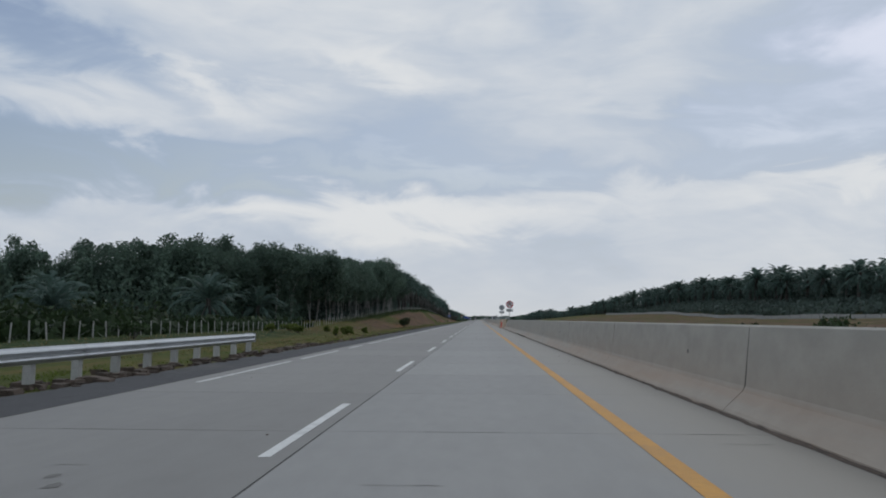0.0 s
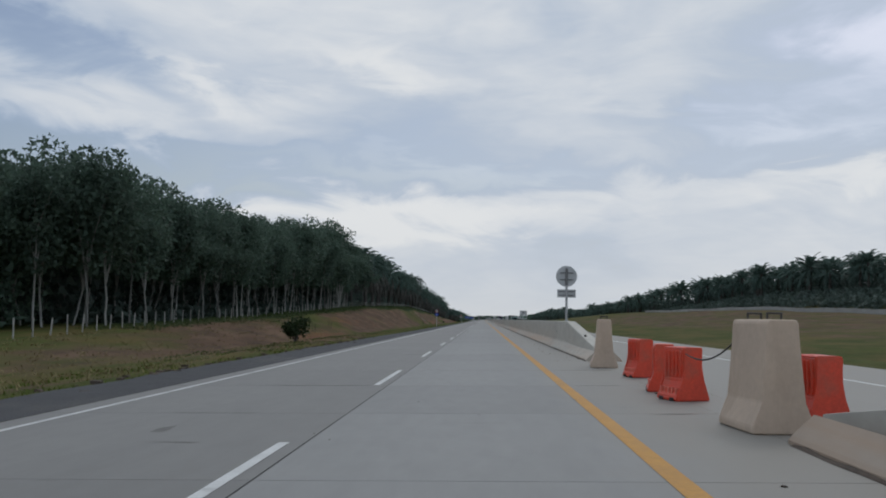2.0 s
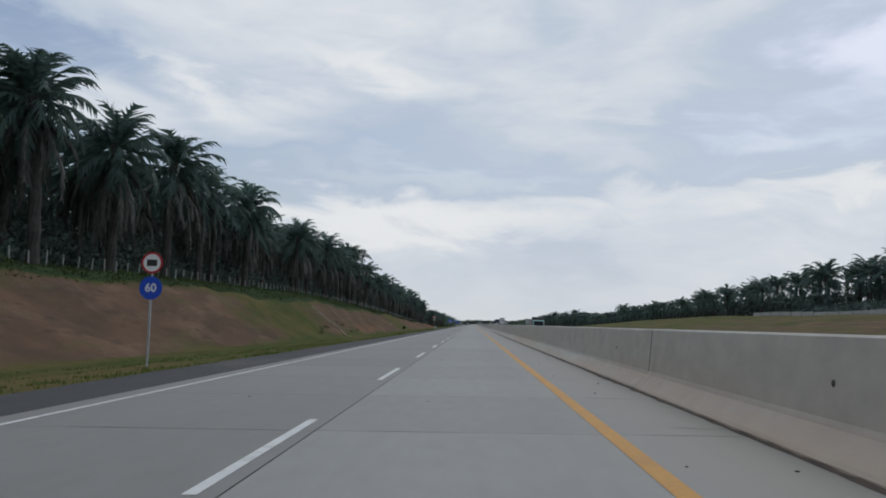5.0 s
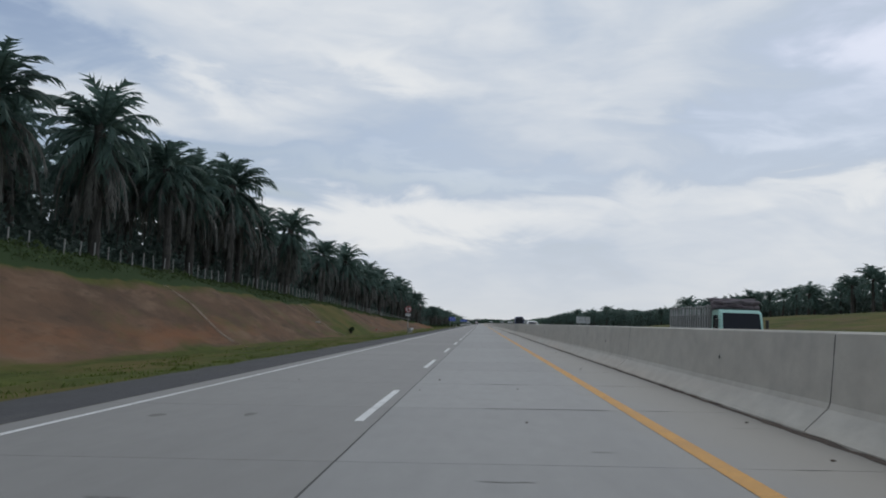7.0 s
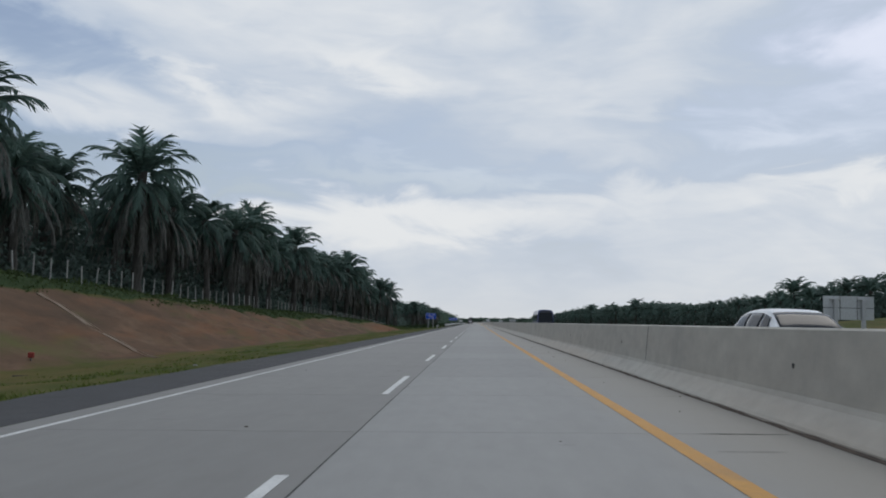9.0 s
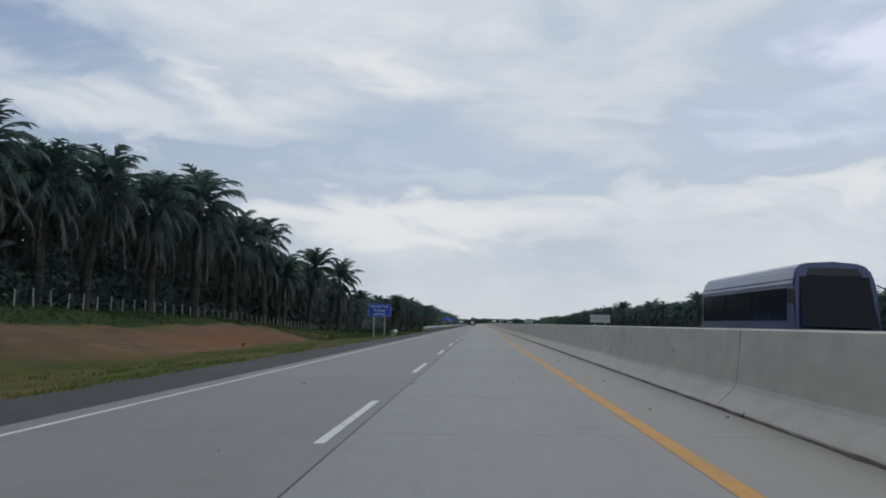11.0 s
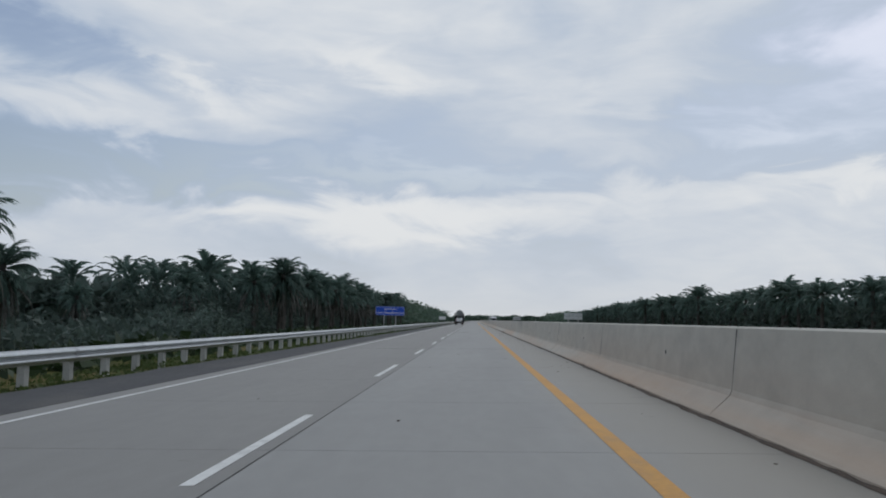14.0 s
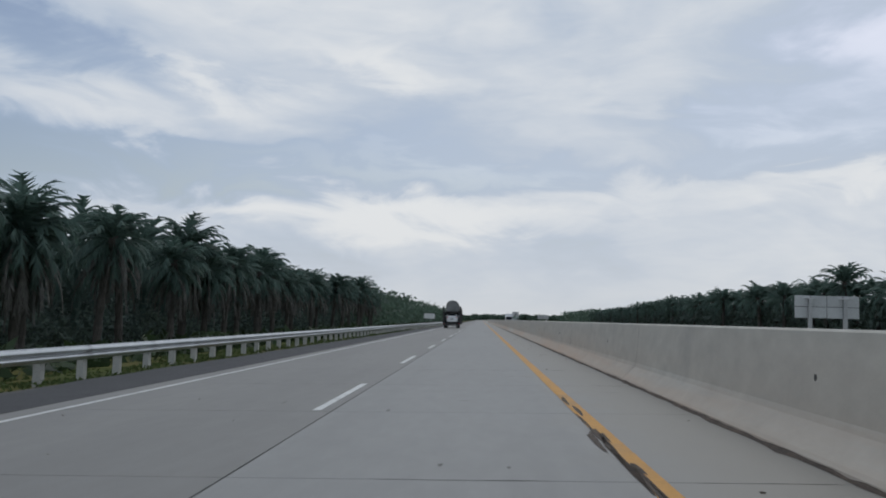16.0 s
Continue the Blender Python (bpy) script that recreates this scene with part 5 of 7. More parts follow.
shrub(-18.5, 118, 1.0, 0.9, 6, "low leafy green shrub on the open verge", 360)
shrub(-17.2, 123, 0.9, 0.7, 7, "low leafy green shrub on the open verge", 300)
shrub(26, 62, 4.5, 2.6, 8, "broad dark shrub beyond the oncoming carriageway", 800)
shrub(29, 70, 3.8, 2.1, 9, "broad dark shrub beyond the oncoming carriageway", 700)


def tufts(name, label, count, x0, x1, y0, y1, h, mat, seed, keep=None):
    """Blades of grass in loose tufts."""
    r = np.random.default_rng(seed)
    X, Y = r.uniform(x0, x1, count), r.uniform(y0, y1, count)
    if keep is not None:
        m = keep(X, Y, r)
        X, Y = X[m], Y[m]
    n = len(X)
    Z = ground(X, Y)
    V = np.zeros((n, 9, 3))
    for k in range(3):
        a = r.uniform(0, 6.28, n)
        hh = h * r.uniform(0.5, 1.3, n)
        w = 0.035
        cx, cy = X + r.normal(0, 0.07, n), Y + r.normal(0, 0.07, n)
        V[:, 3 * k] = np.stack([cx - np.sin(a) * w, cy + np.cos(a) * w, Z - 0.05], 1)
        V[:, 3 * k + 1] = np.stack([cx + np.sin(a) * w, cy - np.cos(a) * w, Z - 0.05], 1)
        V[:, 3 * k + 2] = np.stack([cx + np.cos(a) * hh * 1.1, cy + np.sin(a) * hh * 1.1, Z + hh * 0.6], 1)
    F = np.arange(n * 9).reshape(-1, 3).tolist()
    return tagged(raw(name, V.reshape(-1, 3), F, mat, sheared=True), label, "grass", kind="stuff")


def clumpy(X, Y, r):
    return (np.sin(X * 1.9 + np.sin(Y * 0.5) * 2) * np.sin(Y * 0.9 + X) + r.normal(0, 0.5, len(X))) > -0.2


def near_edge(X, Y, r):
    return clumpy(X, Y, r) & (r.random(len(X)) < np.clip((X + 15) / 7.5, 0, 1))


tufts("verge_grass", "short green grass along the shoulder", 64000, -13.5, -6.2, 0, 745, 0.10, M_GRASS, 81, near_edge)
def on_crest(X, Y, r):
    """Only the strip above the bare soil."""
    return (-X > 15.3 + 7.7 * 0.84) & (crest(Y) > 0.7)


tufts("bank_grass", "taller grass along the crest of the bank", 26000, -27.5, -21.5, 30, 760, 0.30, M_CREST, 82, on_crest)
thicket("rank_grass", "ankle-high rank grass beside the shoulder", [(-23, -7.4, 700, 790, 0.22)], 0.065, 24.0, M_RANK, 86, 1.2)
tufts("meadow_grass", "rank yellowing grass on the level verge", 11000, -25, -7.2, 40, 215, 0.18, M_DRYGRASS, 85, clumpy)
thicket("bank_scrub", "low tawny scrub scattered over the bank", [(-15, -9, 186, 212, 0.14), (-14, -8.5, 150, 182, 0.14)], 0.06, 9.0, M_RANK, 83, 1.6)
thicket("crest_growth", "rank dark green growth along the crest of the bank", [(-26.4, -21.6, 330, 560, 0.5), (-26.4, -20.8, 560, 700, 0.4), (-26.4, -22.4, 215, 330, 0.4)], 0.10, 14.0, M_CREST, 87, 1.4)
thicket("weed_clumps", "dark ragged weed clumps on the bank", [(-17.5, -17.0, 388.6, 391.6, 0.3), (-16.7, -16.3, 380.4, 383.6, 0.28), (-17.3, -16.9, 402.0, 404.6, 0.3), (-17.8, -17.5, 400.4, 402.6, 0.2), (-16.2, -15.8, 404.2, 406.4, 0.3), (-17.2, -16.8, 384.0, 386.0, 0.2),
        (-16.4, -16.1, 412.0, 416.0, 0.2), (-15.6, -15.2, 393.0, 394.4, 0.2)], 0.06, 80.0, M_RANK, 89, 1.0)
thicket("guardrail_grass", "dark green grass growing under the long guardrail", [(-9.6, -6.25, 742, 1000, 0.20)], 0.06, 26.0, M_RANK, 88, 1.3)


for x, y in ((-17.5, 208.8), (-17.75, 221.1)):
    ob = thing("dead_sapling", "pair of thin dark dead stalks standing on the bank", "sapling", (x, y, gz(x, y)), group="dead saplings on the bank")
    for dx, h in ((-0.14, 1.15), (0.16, 0.95)):
        V, F = [], []
        limb(V, F, (dx, 0, -0.1), (dx * 1.25, 0.05, h), 0.035, 0.015, 6)
        for q in (0.35, 0.55, 0.75, 0.9):
            limb(V, F, (dx * 1.1, 0.02, h * q), (dx * 1.1 + 0.22 * math.sin(9 * q + dx * 30), 0.15 * math.cos(7 * q), h * q + 0.16), 0.012, 0.006, 4)
        raw("stalk", V, F, M_PALM_TRUNK, ob)


# ---- fence of concrete posts ----
fence = thing("fence", "boundary fence of slim white concrete posts along the crest", "fence", (-25.0, 0, 0))
post_mesh = None
rng = np.random.default_rng(91)
for k in range(330):
    y = 30 + 2.2 * k
    z = gz(-25.0, y)
    if post_mesh is None:
        bm = boxed(-0.038, 0.038, -0.038, 0.038, -0.35, 1.25, 0.010)
        o = part("post", bm, M_POST, fence)
        post_mesh = o.data
    else:
        o = link_shared("post", post_mesh, fence)
    if k and rng.random() < 0.06:
        bpy.data.objects.remove(o)
        continue
    o.location = (0, y * SCALE, z * SCALE)
    o.rotation_euler = (radians(rng.normal(0, 2.0)), radians(rng.normal(0, 2.5)), 0)
    o.scale = (1, 1, rng.uniform(0.88, 1.05) * float(np.interp(y, [420, 480, 600, 660], [0.95, 1.35, 1.35, 1.0])))
M_CHUTE = material("muddy_concrete", (0.28, 0.22, 0.16), (0.19, 0.145, 0.105), 1.6, 0.9, 0.4, 25, stain=(0.16, 0.10, 0.065), stain_scale=1.1, stain_range=(0.45, 0.65))

M_PALE_STONE = material("pale_rubble_stone", (0.30, 0.275, 0.24), (0.19, 0.17, 0.145), 3, 0.9, 0.3, 30, per_island=0.3, per_object=0.3)

# ---- concrete drains down the bank ----
def chute(y, x0, x1, skew, wide, stones_apart):
    ob = thing("bank_drain", "stone-lined concrete drainage chute running down the soil bank" if stones_apart else "narrow pale concrete drain running down the soil bank", "drain", (0, 0, 0), group="drains on the bank")
    n = 14
    for side in (-1, 0, 1):
        V, F = [], []
        for i in range(n + 1):
            x = x0 + (x1 - x0) * i / n
            yy = y + skew * i / n
            z = gz(x, yy)
            w = wide * 0.14 if side else wide * 0.84
            c = yy + side * wide
            t = (0.05 if side else 0.02) + 0.012 * math.sin(i * 2.3 + side)
            V += [(x, c - w, z - 0.15), (x, c + w, z - 0.15), (x, c + w, z + t), (x, c - w, z + t)]
            if i:
                b = 4 * (i - 1)
                F += [(b + k, b + (k + 1) % 4, b + 4 + (k + 1) % 4, b + 4 + k) for k in range(4)]
        F += [(0, 1, 2, 3), (4 * n + 3, 4 * n + 2, 4 * n + 1, 4 * n)]
        raw("kerb" if side else "channel", V, F, M_CHUTE, ob, sheared=True)
    r = np.random.default_rng(int(y))
    mesh = None
    rows, across_ = int(abs(x1 - x0) / 0.30) if stones_apart else 0, 3
    for k in range(rows * across_):
        q, side = (k // across_ + 0.5 + r.normal(0, 0.08)) / rows, (k % across_ - 1) * 0.62 + r.normal(0, 0.05)
        x, yy = x0 + (x1 - x0) * q, y + skew * q + side * wide
        g = 0.28 * wide * r.uniform(0.8, 1.1)
        if mesh is None:
            st = raw("stone", [(math.cos(a) * e, math.sin(a) * e, h) for e, h in ((1, -0.3), (1, 0.25), (0.7, 0.42)) for a in (0.4, 1.3, 2.4, 3.6, 4.4, 5.5)],
                     [(i + 6 * m, (i + 1) % 6 + 6 * m, (i + 1) % 6 + 6 * m + 6, i + 6 * m + 6) for m in (0, 1) for i in range(6)] + [(12, 13, 14, 15, 16, 17)], M_PALE_STONE, ob)
            mesh = st.data
        else:
            st = link_shared("stone", mesh, ob)
        st.location = W(x, yy, gz(x, yy) + 0.02)
        st.scale = (0.145 * r.uniform(0.8, 1.1), g * 1.15, 0.12)
        st.rotation_euler = (0, radians(8), r.uniform(-0.4, 0.4))
    return ob


for y, x0, x1, w in ((396.9, -14.9, -20.4, 0.58), (448.5, -15.0, -21.2, 0.24), (496.5, -15.4, -21.4, 0.28), (545.1, -14.6, -21.6, 0.30)):
    chute(y, x0, x1, -0.6 if y < 420 else 0.4, w, y < 420)

# ---- low wall across the motorway ----
wall = thing("boundary_wall", "long low pale concrete wall at the foot of the far palms", "wall", (0, 0, 0), kind="structure")
for k in range(70):
    y0 = 70 + 6.2 * k
    x = 74 + 1.5 * math.sin(y0 * 0.02)
    z = gz(x, y0) - 0.2
    bm = boxed(x - 0.1, x + 0.1, y0, y0 + 6.12, z + FALL * x, z + 1.15 + FALL * x, 0.02)
    part("wall_panel", bm, M_STONE, wall)


# ---- litter on the verge ----
for kind, label, x, y, w, d, h, a, mat in (("plank", "short weathered pale plank lying on the soil bank", -22.3, 571.5, 1.6, 0.22, 0.08, 35, M_POST),
                                           ("board", "small pale weathered board lying beside the bank drain", -18.3, 492.6, 0.7, 0.4, 0.12, 20, M_POST),
                                           ("litter", "small crumpled white scrap on the grass verge", -8.9, 492.75, 0.13, 0.09, 0.04, 20, M_STONE),
                                           ("litter", "small crumpled white scrap on the grass verge", -7.1, 487.1, 0.14, 0.10, 0.04, 60, M_STONE),
                                           ("litter", "small crumpled white scrap on the grass verge", -7.3, 527.0, 0.12, 0.08, 0.04, 10, M_STONE),
                                           ("litter", "small crumpled white scrap on the grass verge", -10.2, 739.5, 0.42, 0.25, 0.12, 30, M_STONE),
                                           ("litter", "small crumpled white scrap on the grass verge", -7.15, 722.0, 0.24, 0.15, 0.08, 70, M_STONE),
                                           ("litter", "small crumpled white scrap on the grass verge", -7.1, 725.0, 0.16, 0.12, 0.06, 15, M_STONE),
                                           ("branch", "dark broken branch lying on the grass verge", -12.5, 526.5, 0.45, 0.06, 0.05, 25, M_PALM_TRUNK),
                                           ("branch", "dark broken branch lying on the grass verge", -7.9, 768.0, 1.4, 0.14, 0.10, 70, M_PALM_TRUNK)):
    ob = thing(kind, label, kind, (x, y, gz(x, y) + 0.02), a)
    bm = boxed(-w / 2, w / 2, -d / 2, d / 2, 0, h, min(d, h) * 0.2)
    r = random.Random(int(y))
    for v in bm.verts:
        v.co += Vector((r.uniform(-1, 1) * w * 0.05, r.uniform(-1, 1) * d * 0.15, r.uniform(-1, 1) * h * 0.2)) * SCALE
    part("piece", bm, mat, ob)


# ---- signs ----
def pole(parent, x, z0, z1, r=0.045, name="pole", mat=None):
    return part(name, tube(bmesh.new(), (x, 0.03, z0), (x, 0.03, z1), r, n=14), mat or M_POLE, parent)


def no_u_turn():
    ob = thing("no_u_turn_sign", "round red-ringed no-U-turn sign over a white plate on a pole", "traffic sign", (X_TOP + 0.21, 109.8, Z_TOP))
    pole(ob, 0, -0.02, 2.30)
    part("base_plate", boxed(-0.09, 0.09, -0.06, 0.12, -0.005, 0.02, 0.004), M_GALV, ob)
    c = 1.88
    part("disc", disc(bmesh.new(), 0.45, -0.03, -0.02, 0, c), M_SIGN_WHITE, ob)
    part("rim", ring(bmesh.new(), 0.355, 0.452, -0.036, -0.018, c), M_SIGN_RED, ob, "dark red ring")
    bm = bmesh.new()
    bar(bm, (-0.14, c - 0.22), (-0.14, c + 0.08), 0.09, -0.036, -0.031)
    bar(bm, (0.14, c - 0.14), (0.14, c + 0.08), 0.09, -0.036, -0.031)
    for k in range(8):
        a, b = radians(180 - k * 22.5), radians(180 - (k + 1) * 22.5)
        bar(bm, (0.14 * math.cos(a), c + 0.07 + 0.14 * math.sin(a)), (0.14 * math.cos(b), c + 0.07 + 0.14 * math.sin(b)), 0.09, -0.036, -0.031)
    extrude_profile(bm, [(0.03, c - 0.12), (0.14, c - 0.25), (0.25, c - 0.12)], -0.036, -0.031)
    part("arrow", bm, M_SIGN_BLACK, ob, "black turning arrow")
    part("slash", bar(bmesh.new(), (-0.27, c + 0.27), (0.27, c - 0.27), 0.085, -0.042, -0.037), M_SIGN_RED, ob)
    part("plate", rounded_plate(bmesh.new(), 0.80, 0.36, 0.03, -0.03, -0.02, 1.16), M_SIGN_WHITE, ob)
    bm = bmesh.new()
    for x0, x1, z0, z1 in ((-0.38, 0.38, 1.31, 1.325), (-0.38, 0.38, 0.995, 1.01), (-0.38, -0.365, 0.995, 1.325), (0.365, 0.38, 0.995, 1.325)):
        box(bm, x0, x1, -0.034, -0.03, z0, z1)
    part("plate_border", bm, M_SIGN_BLACK, ob)
    lettering("KECUALI", 0.14, M_SIGN_BLACK, ob, (0, -0.034, 1.235), bold=0.02)
    lettering("PETUGAS", 0.14, M_SIGN_BLACK, ob, (0, -0.034, 1.085), bold=0.02)


def sign_back():
    ob = thing("traffic_sign_back", "grey aluminium back of a round sign and plate on a pole", "traffic sign", (X_TOP + 0.21, 146.8, Z_TOP))
    pole(ob, 0, -0.02, 2.30, 0.05)
    part("base_plate", boxed(-0.09, 0.09, -0.06, 0.12, -0.005, 0.02, 0.004), M_GALV, ob)
    part("disc", disc(bmesh.new(), 0.46, 0.085, 0.095, 0, 1.95), M_SIGN_BACK, ob)
    for z in (1.80, 2.10):
        part("bracket", boxed(-0.30, 0.30, 0.045, 0.085, z - 0.025, z + 0.025, 0.004), M_BRACKET, ob)
    part("strap", boxed(-0.055, 0.055, -0.025, 0.0, 1.55, 2.3, 0.004), M_BRACKET, ob)
    part("plate", rounded_plate(bmesh.new(), 0.80, 0.34, 0.03, 0.085, 0.095, 1.20), M_SIGN_BACK, ob)
    for z in (1.12, 1.28):
        part("bracket", boxed(-0.34, 0.34, 0.045, 0.085, z - 0.02, z + 0.02, 0.004), M_BRACKET, ob)
    bm = bmesh.new()
    for x0, x1, z0, z1 in ((-0.4, 0.4, 1.36, 1.375), (-0.4, 0.4, 1.025, 1.04), (-0.4, -0.385, 1.025, 1.375), (0.385, 0.4, 1.025, 1.375)):
        box(bm, x0, x1, 0.07, 0.097, z0, z1)
    part("plate_edge", bm, M_SIGN_BACK, ob)


def km_sign(y, number, metres):
    ob = thing("kilometre_sign", "white kilometre board" + (", green foot," if metres else "") + " in a steel frame on the barrier", "distance sign",
               (X_TOP + 0.14, y, Z_TOP), group="kilometre signs on the median")
    pole(ob, 0, -0.01, 0.2, 0.035)
    part("foot", boxed(-0.12, 0.12, -0.05, 0.11, -0.004, 0.03, 0.006), M_GALV, ob)
    c = 0.51
    part("backing", rounded_plate(bmesh.new(), 0.68, 0.80, 0.05, 0.0, 0.015, c), M_SIGN_BACK, ob)
    bm = bmesh.new()
    pts = []
    for w, h, r in ((0.66, 0.78, 0.06),):
        for cx, cz, a0 in ((w / 2 - r, h / 2 - r, 0), (-w / 2 + r, h / 2 - r, 90), (-w / 2 + r, -h / 2 + r, 180), (w / 2 - r, -h / 2 + r, 270)):
            pts += [(cx + r * math.cos(radians(a0 + k * 30)), c + cz + r * math.sin(radians(a0 + k * 30))) for k in range(4)]
    for a, b in zip(pts, pts[1:] + pts[:1]):
        tube(bm, (a[0], -0.01, a[1]), (b[0], -0.01, b[1]), 0.024, n=8)
    part("frame", bm, M_GALV, ob, "rounded steel tube frame")
    top = 0.66 if metres else 0.66
    part("face", boxed(-0.26, 0.26, -0.012, -0.002, c - 0.33, c + 0.33), M_SIGN_BLACK, ob, "black border")
    part("face_field", boxed(-0.24, 0.24, -0.017, -0.012, c - (0.10 if metres else 0.31), c + 0.31), M_SIGN_WHITE, ob)
    lettering("KM", 0.16, M_SIGN_BLACK, ob, (0, -0.019, c + 0.215), bold=0.03, width=1.1)
    lettering(number, 0.30, M_SIGN_BLACK, ob, (0, -0.019, c + (0.03 if metres else -0.05)), bold=0.03, width=0.95)
    if metres:
        part("lower_field", boxed(-0.24, 0.24, -0.017, -0.012, c - 0.31, c - 0.115), M_SIGN_GREEN, ob, "green lower field")
        lettering(metres, 0.18, M_SIGN_WHITE, ob, (0, -0.019, c - 0.21), bold=0.025)
    ob.scale = (0.9, 0.9, 0.9)


def no_stopping():
    ob = thing("no_stopping_sign", "round red-ringed no-stopping sign with a white plate on a pole", "traffic sign", (-7.75, 496.2, -0.12))
    pole(ob, 0, -0.4, 3.25, 0.04)
    c = 2.88
    part("disc", disc(bmesh.new(), 0.37, -0.03, -0.02, 0, c), M_SIGN_WHITE, ob)
    part("rim", ring(bmesh.new(), 0.30, 0.375, -0.036, -0.018, c), M_SIGN_RED, ob, "red ring")
    lettering("S", 0.62, M_SIGN_BLACK, ob, (0, -0.034, c), bold=0.035)
    part("slash", bar(bmesh.new(), (-0.23, c + 0.23), (0.23, c - 0.23), 0.07, -0.042, -0.037), M_SIGN_RED, ob)
    part("plate", rounded_plate(bmesh.new(), 0.64, 0.30, 0.02, -0.03, -0.02, 2.22), M_SIGN_WHITE, ob)
    lettering("SEPANJANG", 0.105, M_SIGN_BLACK, ob, (0, -0.034, 2.285), bold=0.02)
    lettering("JALAN TOL", 0.105, M_SIGN_BLACK, ob, (0, -0.034, 2.165), bold=0.02)


def speed_signs():
    ob = thing("speed_signs", "white speed-limit disc above a blue minimum-speed disc on a pole", "traffic sign", (-8.3, 302, gz(-8.3, 302)))
    pole(ob, 0, -0.4, 3.55, 0.04)
    part("upper_disc", disc(bmesh.new(), 0.33, -0.03, -0.02, 0, 3.25), M_SIGN_WHITE, ob)
    part("rim", ring(bmesh.new(), 0.275, 0.335, -0.036, -0.018, 3.25), M_SIGN_RED, ob, "red ring")
    part("figure_bar", boxed(-0.16, 0.16, -0.036, -0.03, 3.15, 3.35), M_SIGN_BLACK, ob)
    part("lower_disc", disc(bmesh.new(), 0.36, -0.03, -0.02, 0, 2.46), M_SIGN_BLUE, ob, "blue disc")
    lettering("60", 0.36, M_SIGN_WHITE, ob, (0, -0.034, 2.46), bold=0.02)


def blue_board(y, x, w, h, zc, lines, size, label, posts):
    z0 = gz(x, y)
    ob = thing("blue_sign", label, "road sign", (x, y, z0))
    c = zc - z0
    for px in posts:
        pole(ob, px, -0.4, c + h * 0.35, 0.06)
    part("panel", rounded_plate(bmesh.new(), w, h, 0.06, -0.05, -0.03, c), M_SIGN_BLUE, ob)
    bm = bmesh.new()
    t, m = 0.018, 0.035
    for x0, x1, za, zb in ((-w / 2 + m, w / 2 - m, c + h / 2 - m - t, c + h / 2 - m), (-w / 2 + m, w / 2 - m, c - h / 2 + m, c - h / 2 + m + t),
                           (-w / 2 + m, -w / 2 + m + t, c - h / 2 + m, c + h / 2 - m), (w / 2 - m - t, w / 2 - m, c - h / 2 + m, c + h / 2 - m)):
        box(bm, x0, x1, -0.054, -0.05, za, zb)
    part("border", bm, M_SIGN_WHITE, ob, "thin white border")
    for z in (c - h * 0.3, c + h * 0.3):
        part("rail", boxed(-w / 2 + 0.05, w / 2 - 0.05, -0.03, 0.0, z - 0.03, z + 0.03), M_POLE, ob)
    n = len(lines)
    for i, s in enumerate(lines):
        lettering(s, size, M_SIGN_WHITE, ob, (0, -0.055, c + (n / 2 - 0.5 - i) * h * 0.86 / n), bold=0.012)


M_SIGN_GREY = material("bare_aluminium_panel", (0.50, 0.52, 0.53), (0.42, 0.44, 0.45), 1.3, 0.5, metal=0.1, per_object=0.06)


def board_back(x, y, w, h, zc):
    z0 = -0.6
    ob = thing("sign_board_back", "pale aluminium back of a sign board on two steel posts", "road sign", (x, y, z0), group="sign boards across the motorway")
    c = zc - z0
    n = max(3, round(w / 0.80))
    for i in range(n):
        a = -w / 2 + w * i / n
        for zz in (0, 1):
            part("panel", boxed(a + 0.016, a + w / n - 0.016, 0.08, 0.095, c - h / 2 + zz * h / 2 + 0.014, c - h / 2 + (zz + 1) * h / 2 - 0.014), M_SIGN_GREY, ob)
    # dark sheet behind the panels; its colour makes the gaps between them dark
    part("panel_frame", boxed(-w / 2 + 0.02, w / 2 - 0.02, 0.095, 0.105, c - h / 2 + 0.02, c + h / 2 - 0.02), M_JOINT, ob, "dark gaps between the panels")
    for px in (-w * 0.27, w * 0.27):
        part("post", boxed(px - 0.085, px + 0.085, -0.10, 0.07, -0.4, c + h * 0.36, 0.01), M_POLE, ob)
        part("cap", boxed(px - 0.25, px + 0.25, -0.02, 0.08, c + h * 0.33, c + h * 0.39, 0.01), M_POLE, ob)


no_u_turn()
sign_back()
for y, n, m in ((186.8, "271", "800"), (384.0, "272", ""), (781.8, "272", "400"), (981.0, "272", "600")):
    km_sign(y, n, m)
no_stopping()
speed_signs()
blue_board(701, -8.95, 2.33, 1.33, 2.47, ["Bus dan Truk", "Gunakan", "Lajur Kiri"], 0.33, "blue board with white lettering for buses and trucks on two posts", (-0.55, 0.55))
blue_board(894.5, -8.85, 3.68, 1.12, 2.37, ["Lajur Kanan", "Hanya Untuk Mendahului"], 0.33, "wide blue board with white lettering about the overtaking lane", (-0.75, 0.75))
for x, y, w in ((18.9, 542.5, 2.4), (18.6, 738.7, 2.85), (19.2, 937.9, 3.2), (18.8, 1136, 3.0)):
    board_back(x, y, w, 1.14, 1.92)

edge = thing("marker_board", "narrow white marker board standing on the median barrier", "road sign", (X_TOP + 0.2, 241.5, Z_TOP))
part("board", boxed(-0.13, 0.13, -0.02, 0.02, 0.10, 0.62, 0.01), M_SIGN_WHITE, edge)
part("stub", boxed(-0.05, 0.05, -0.03, 0.03, -0.01, 0.12), M_POLE, edge)
M_DARK_POST = material("dark_painted_post", (0.06, 0.062, 0.065), (0.09, 0.09, 0.09), 4, 0.6)
far_board = thing("white_sign", "white board on two short posts by the guardrail", "road sign", (-8.6, 1075, gz(-8.6, 1075)))
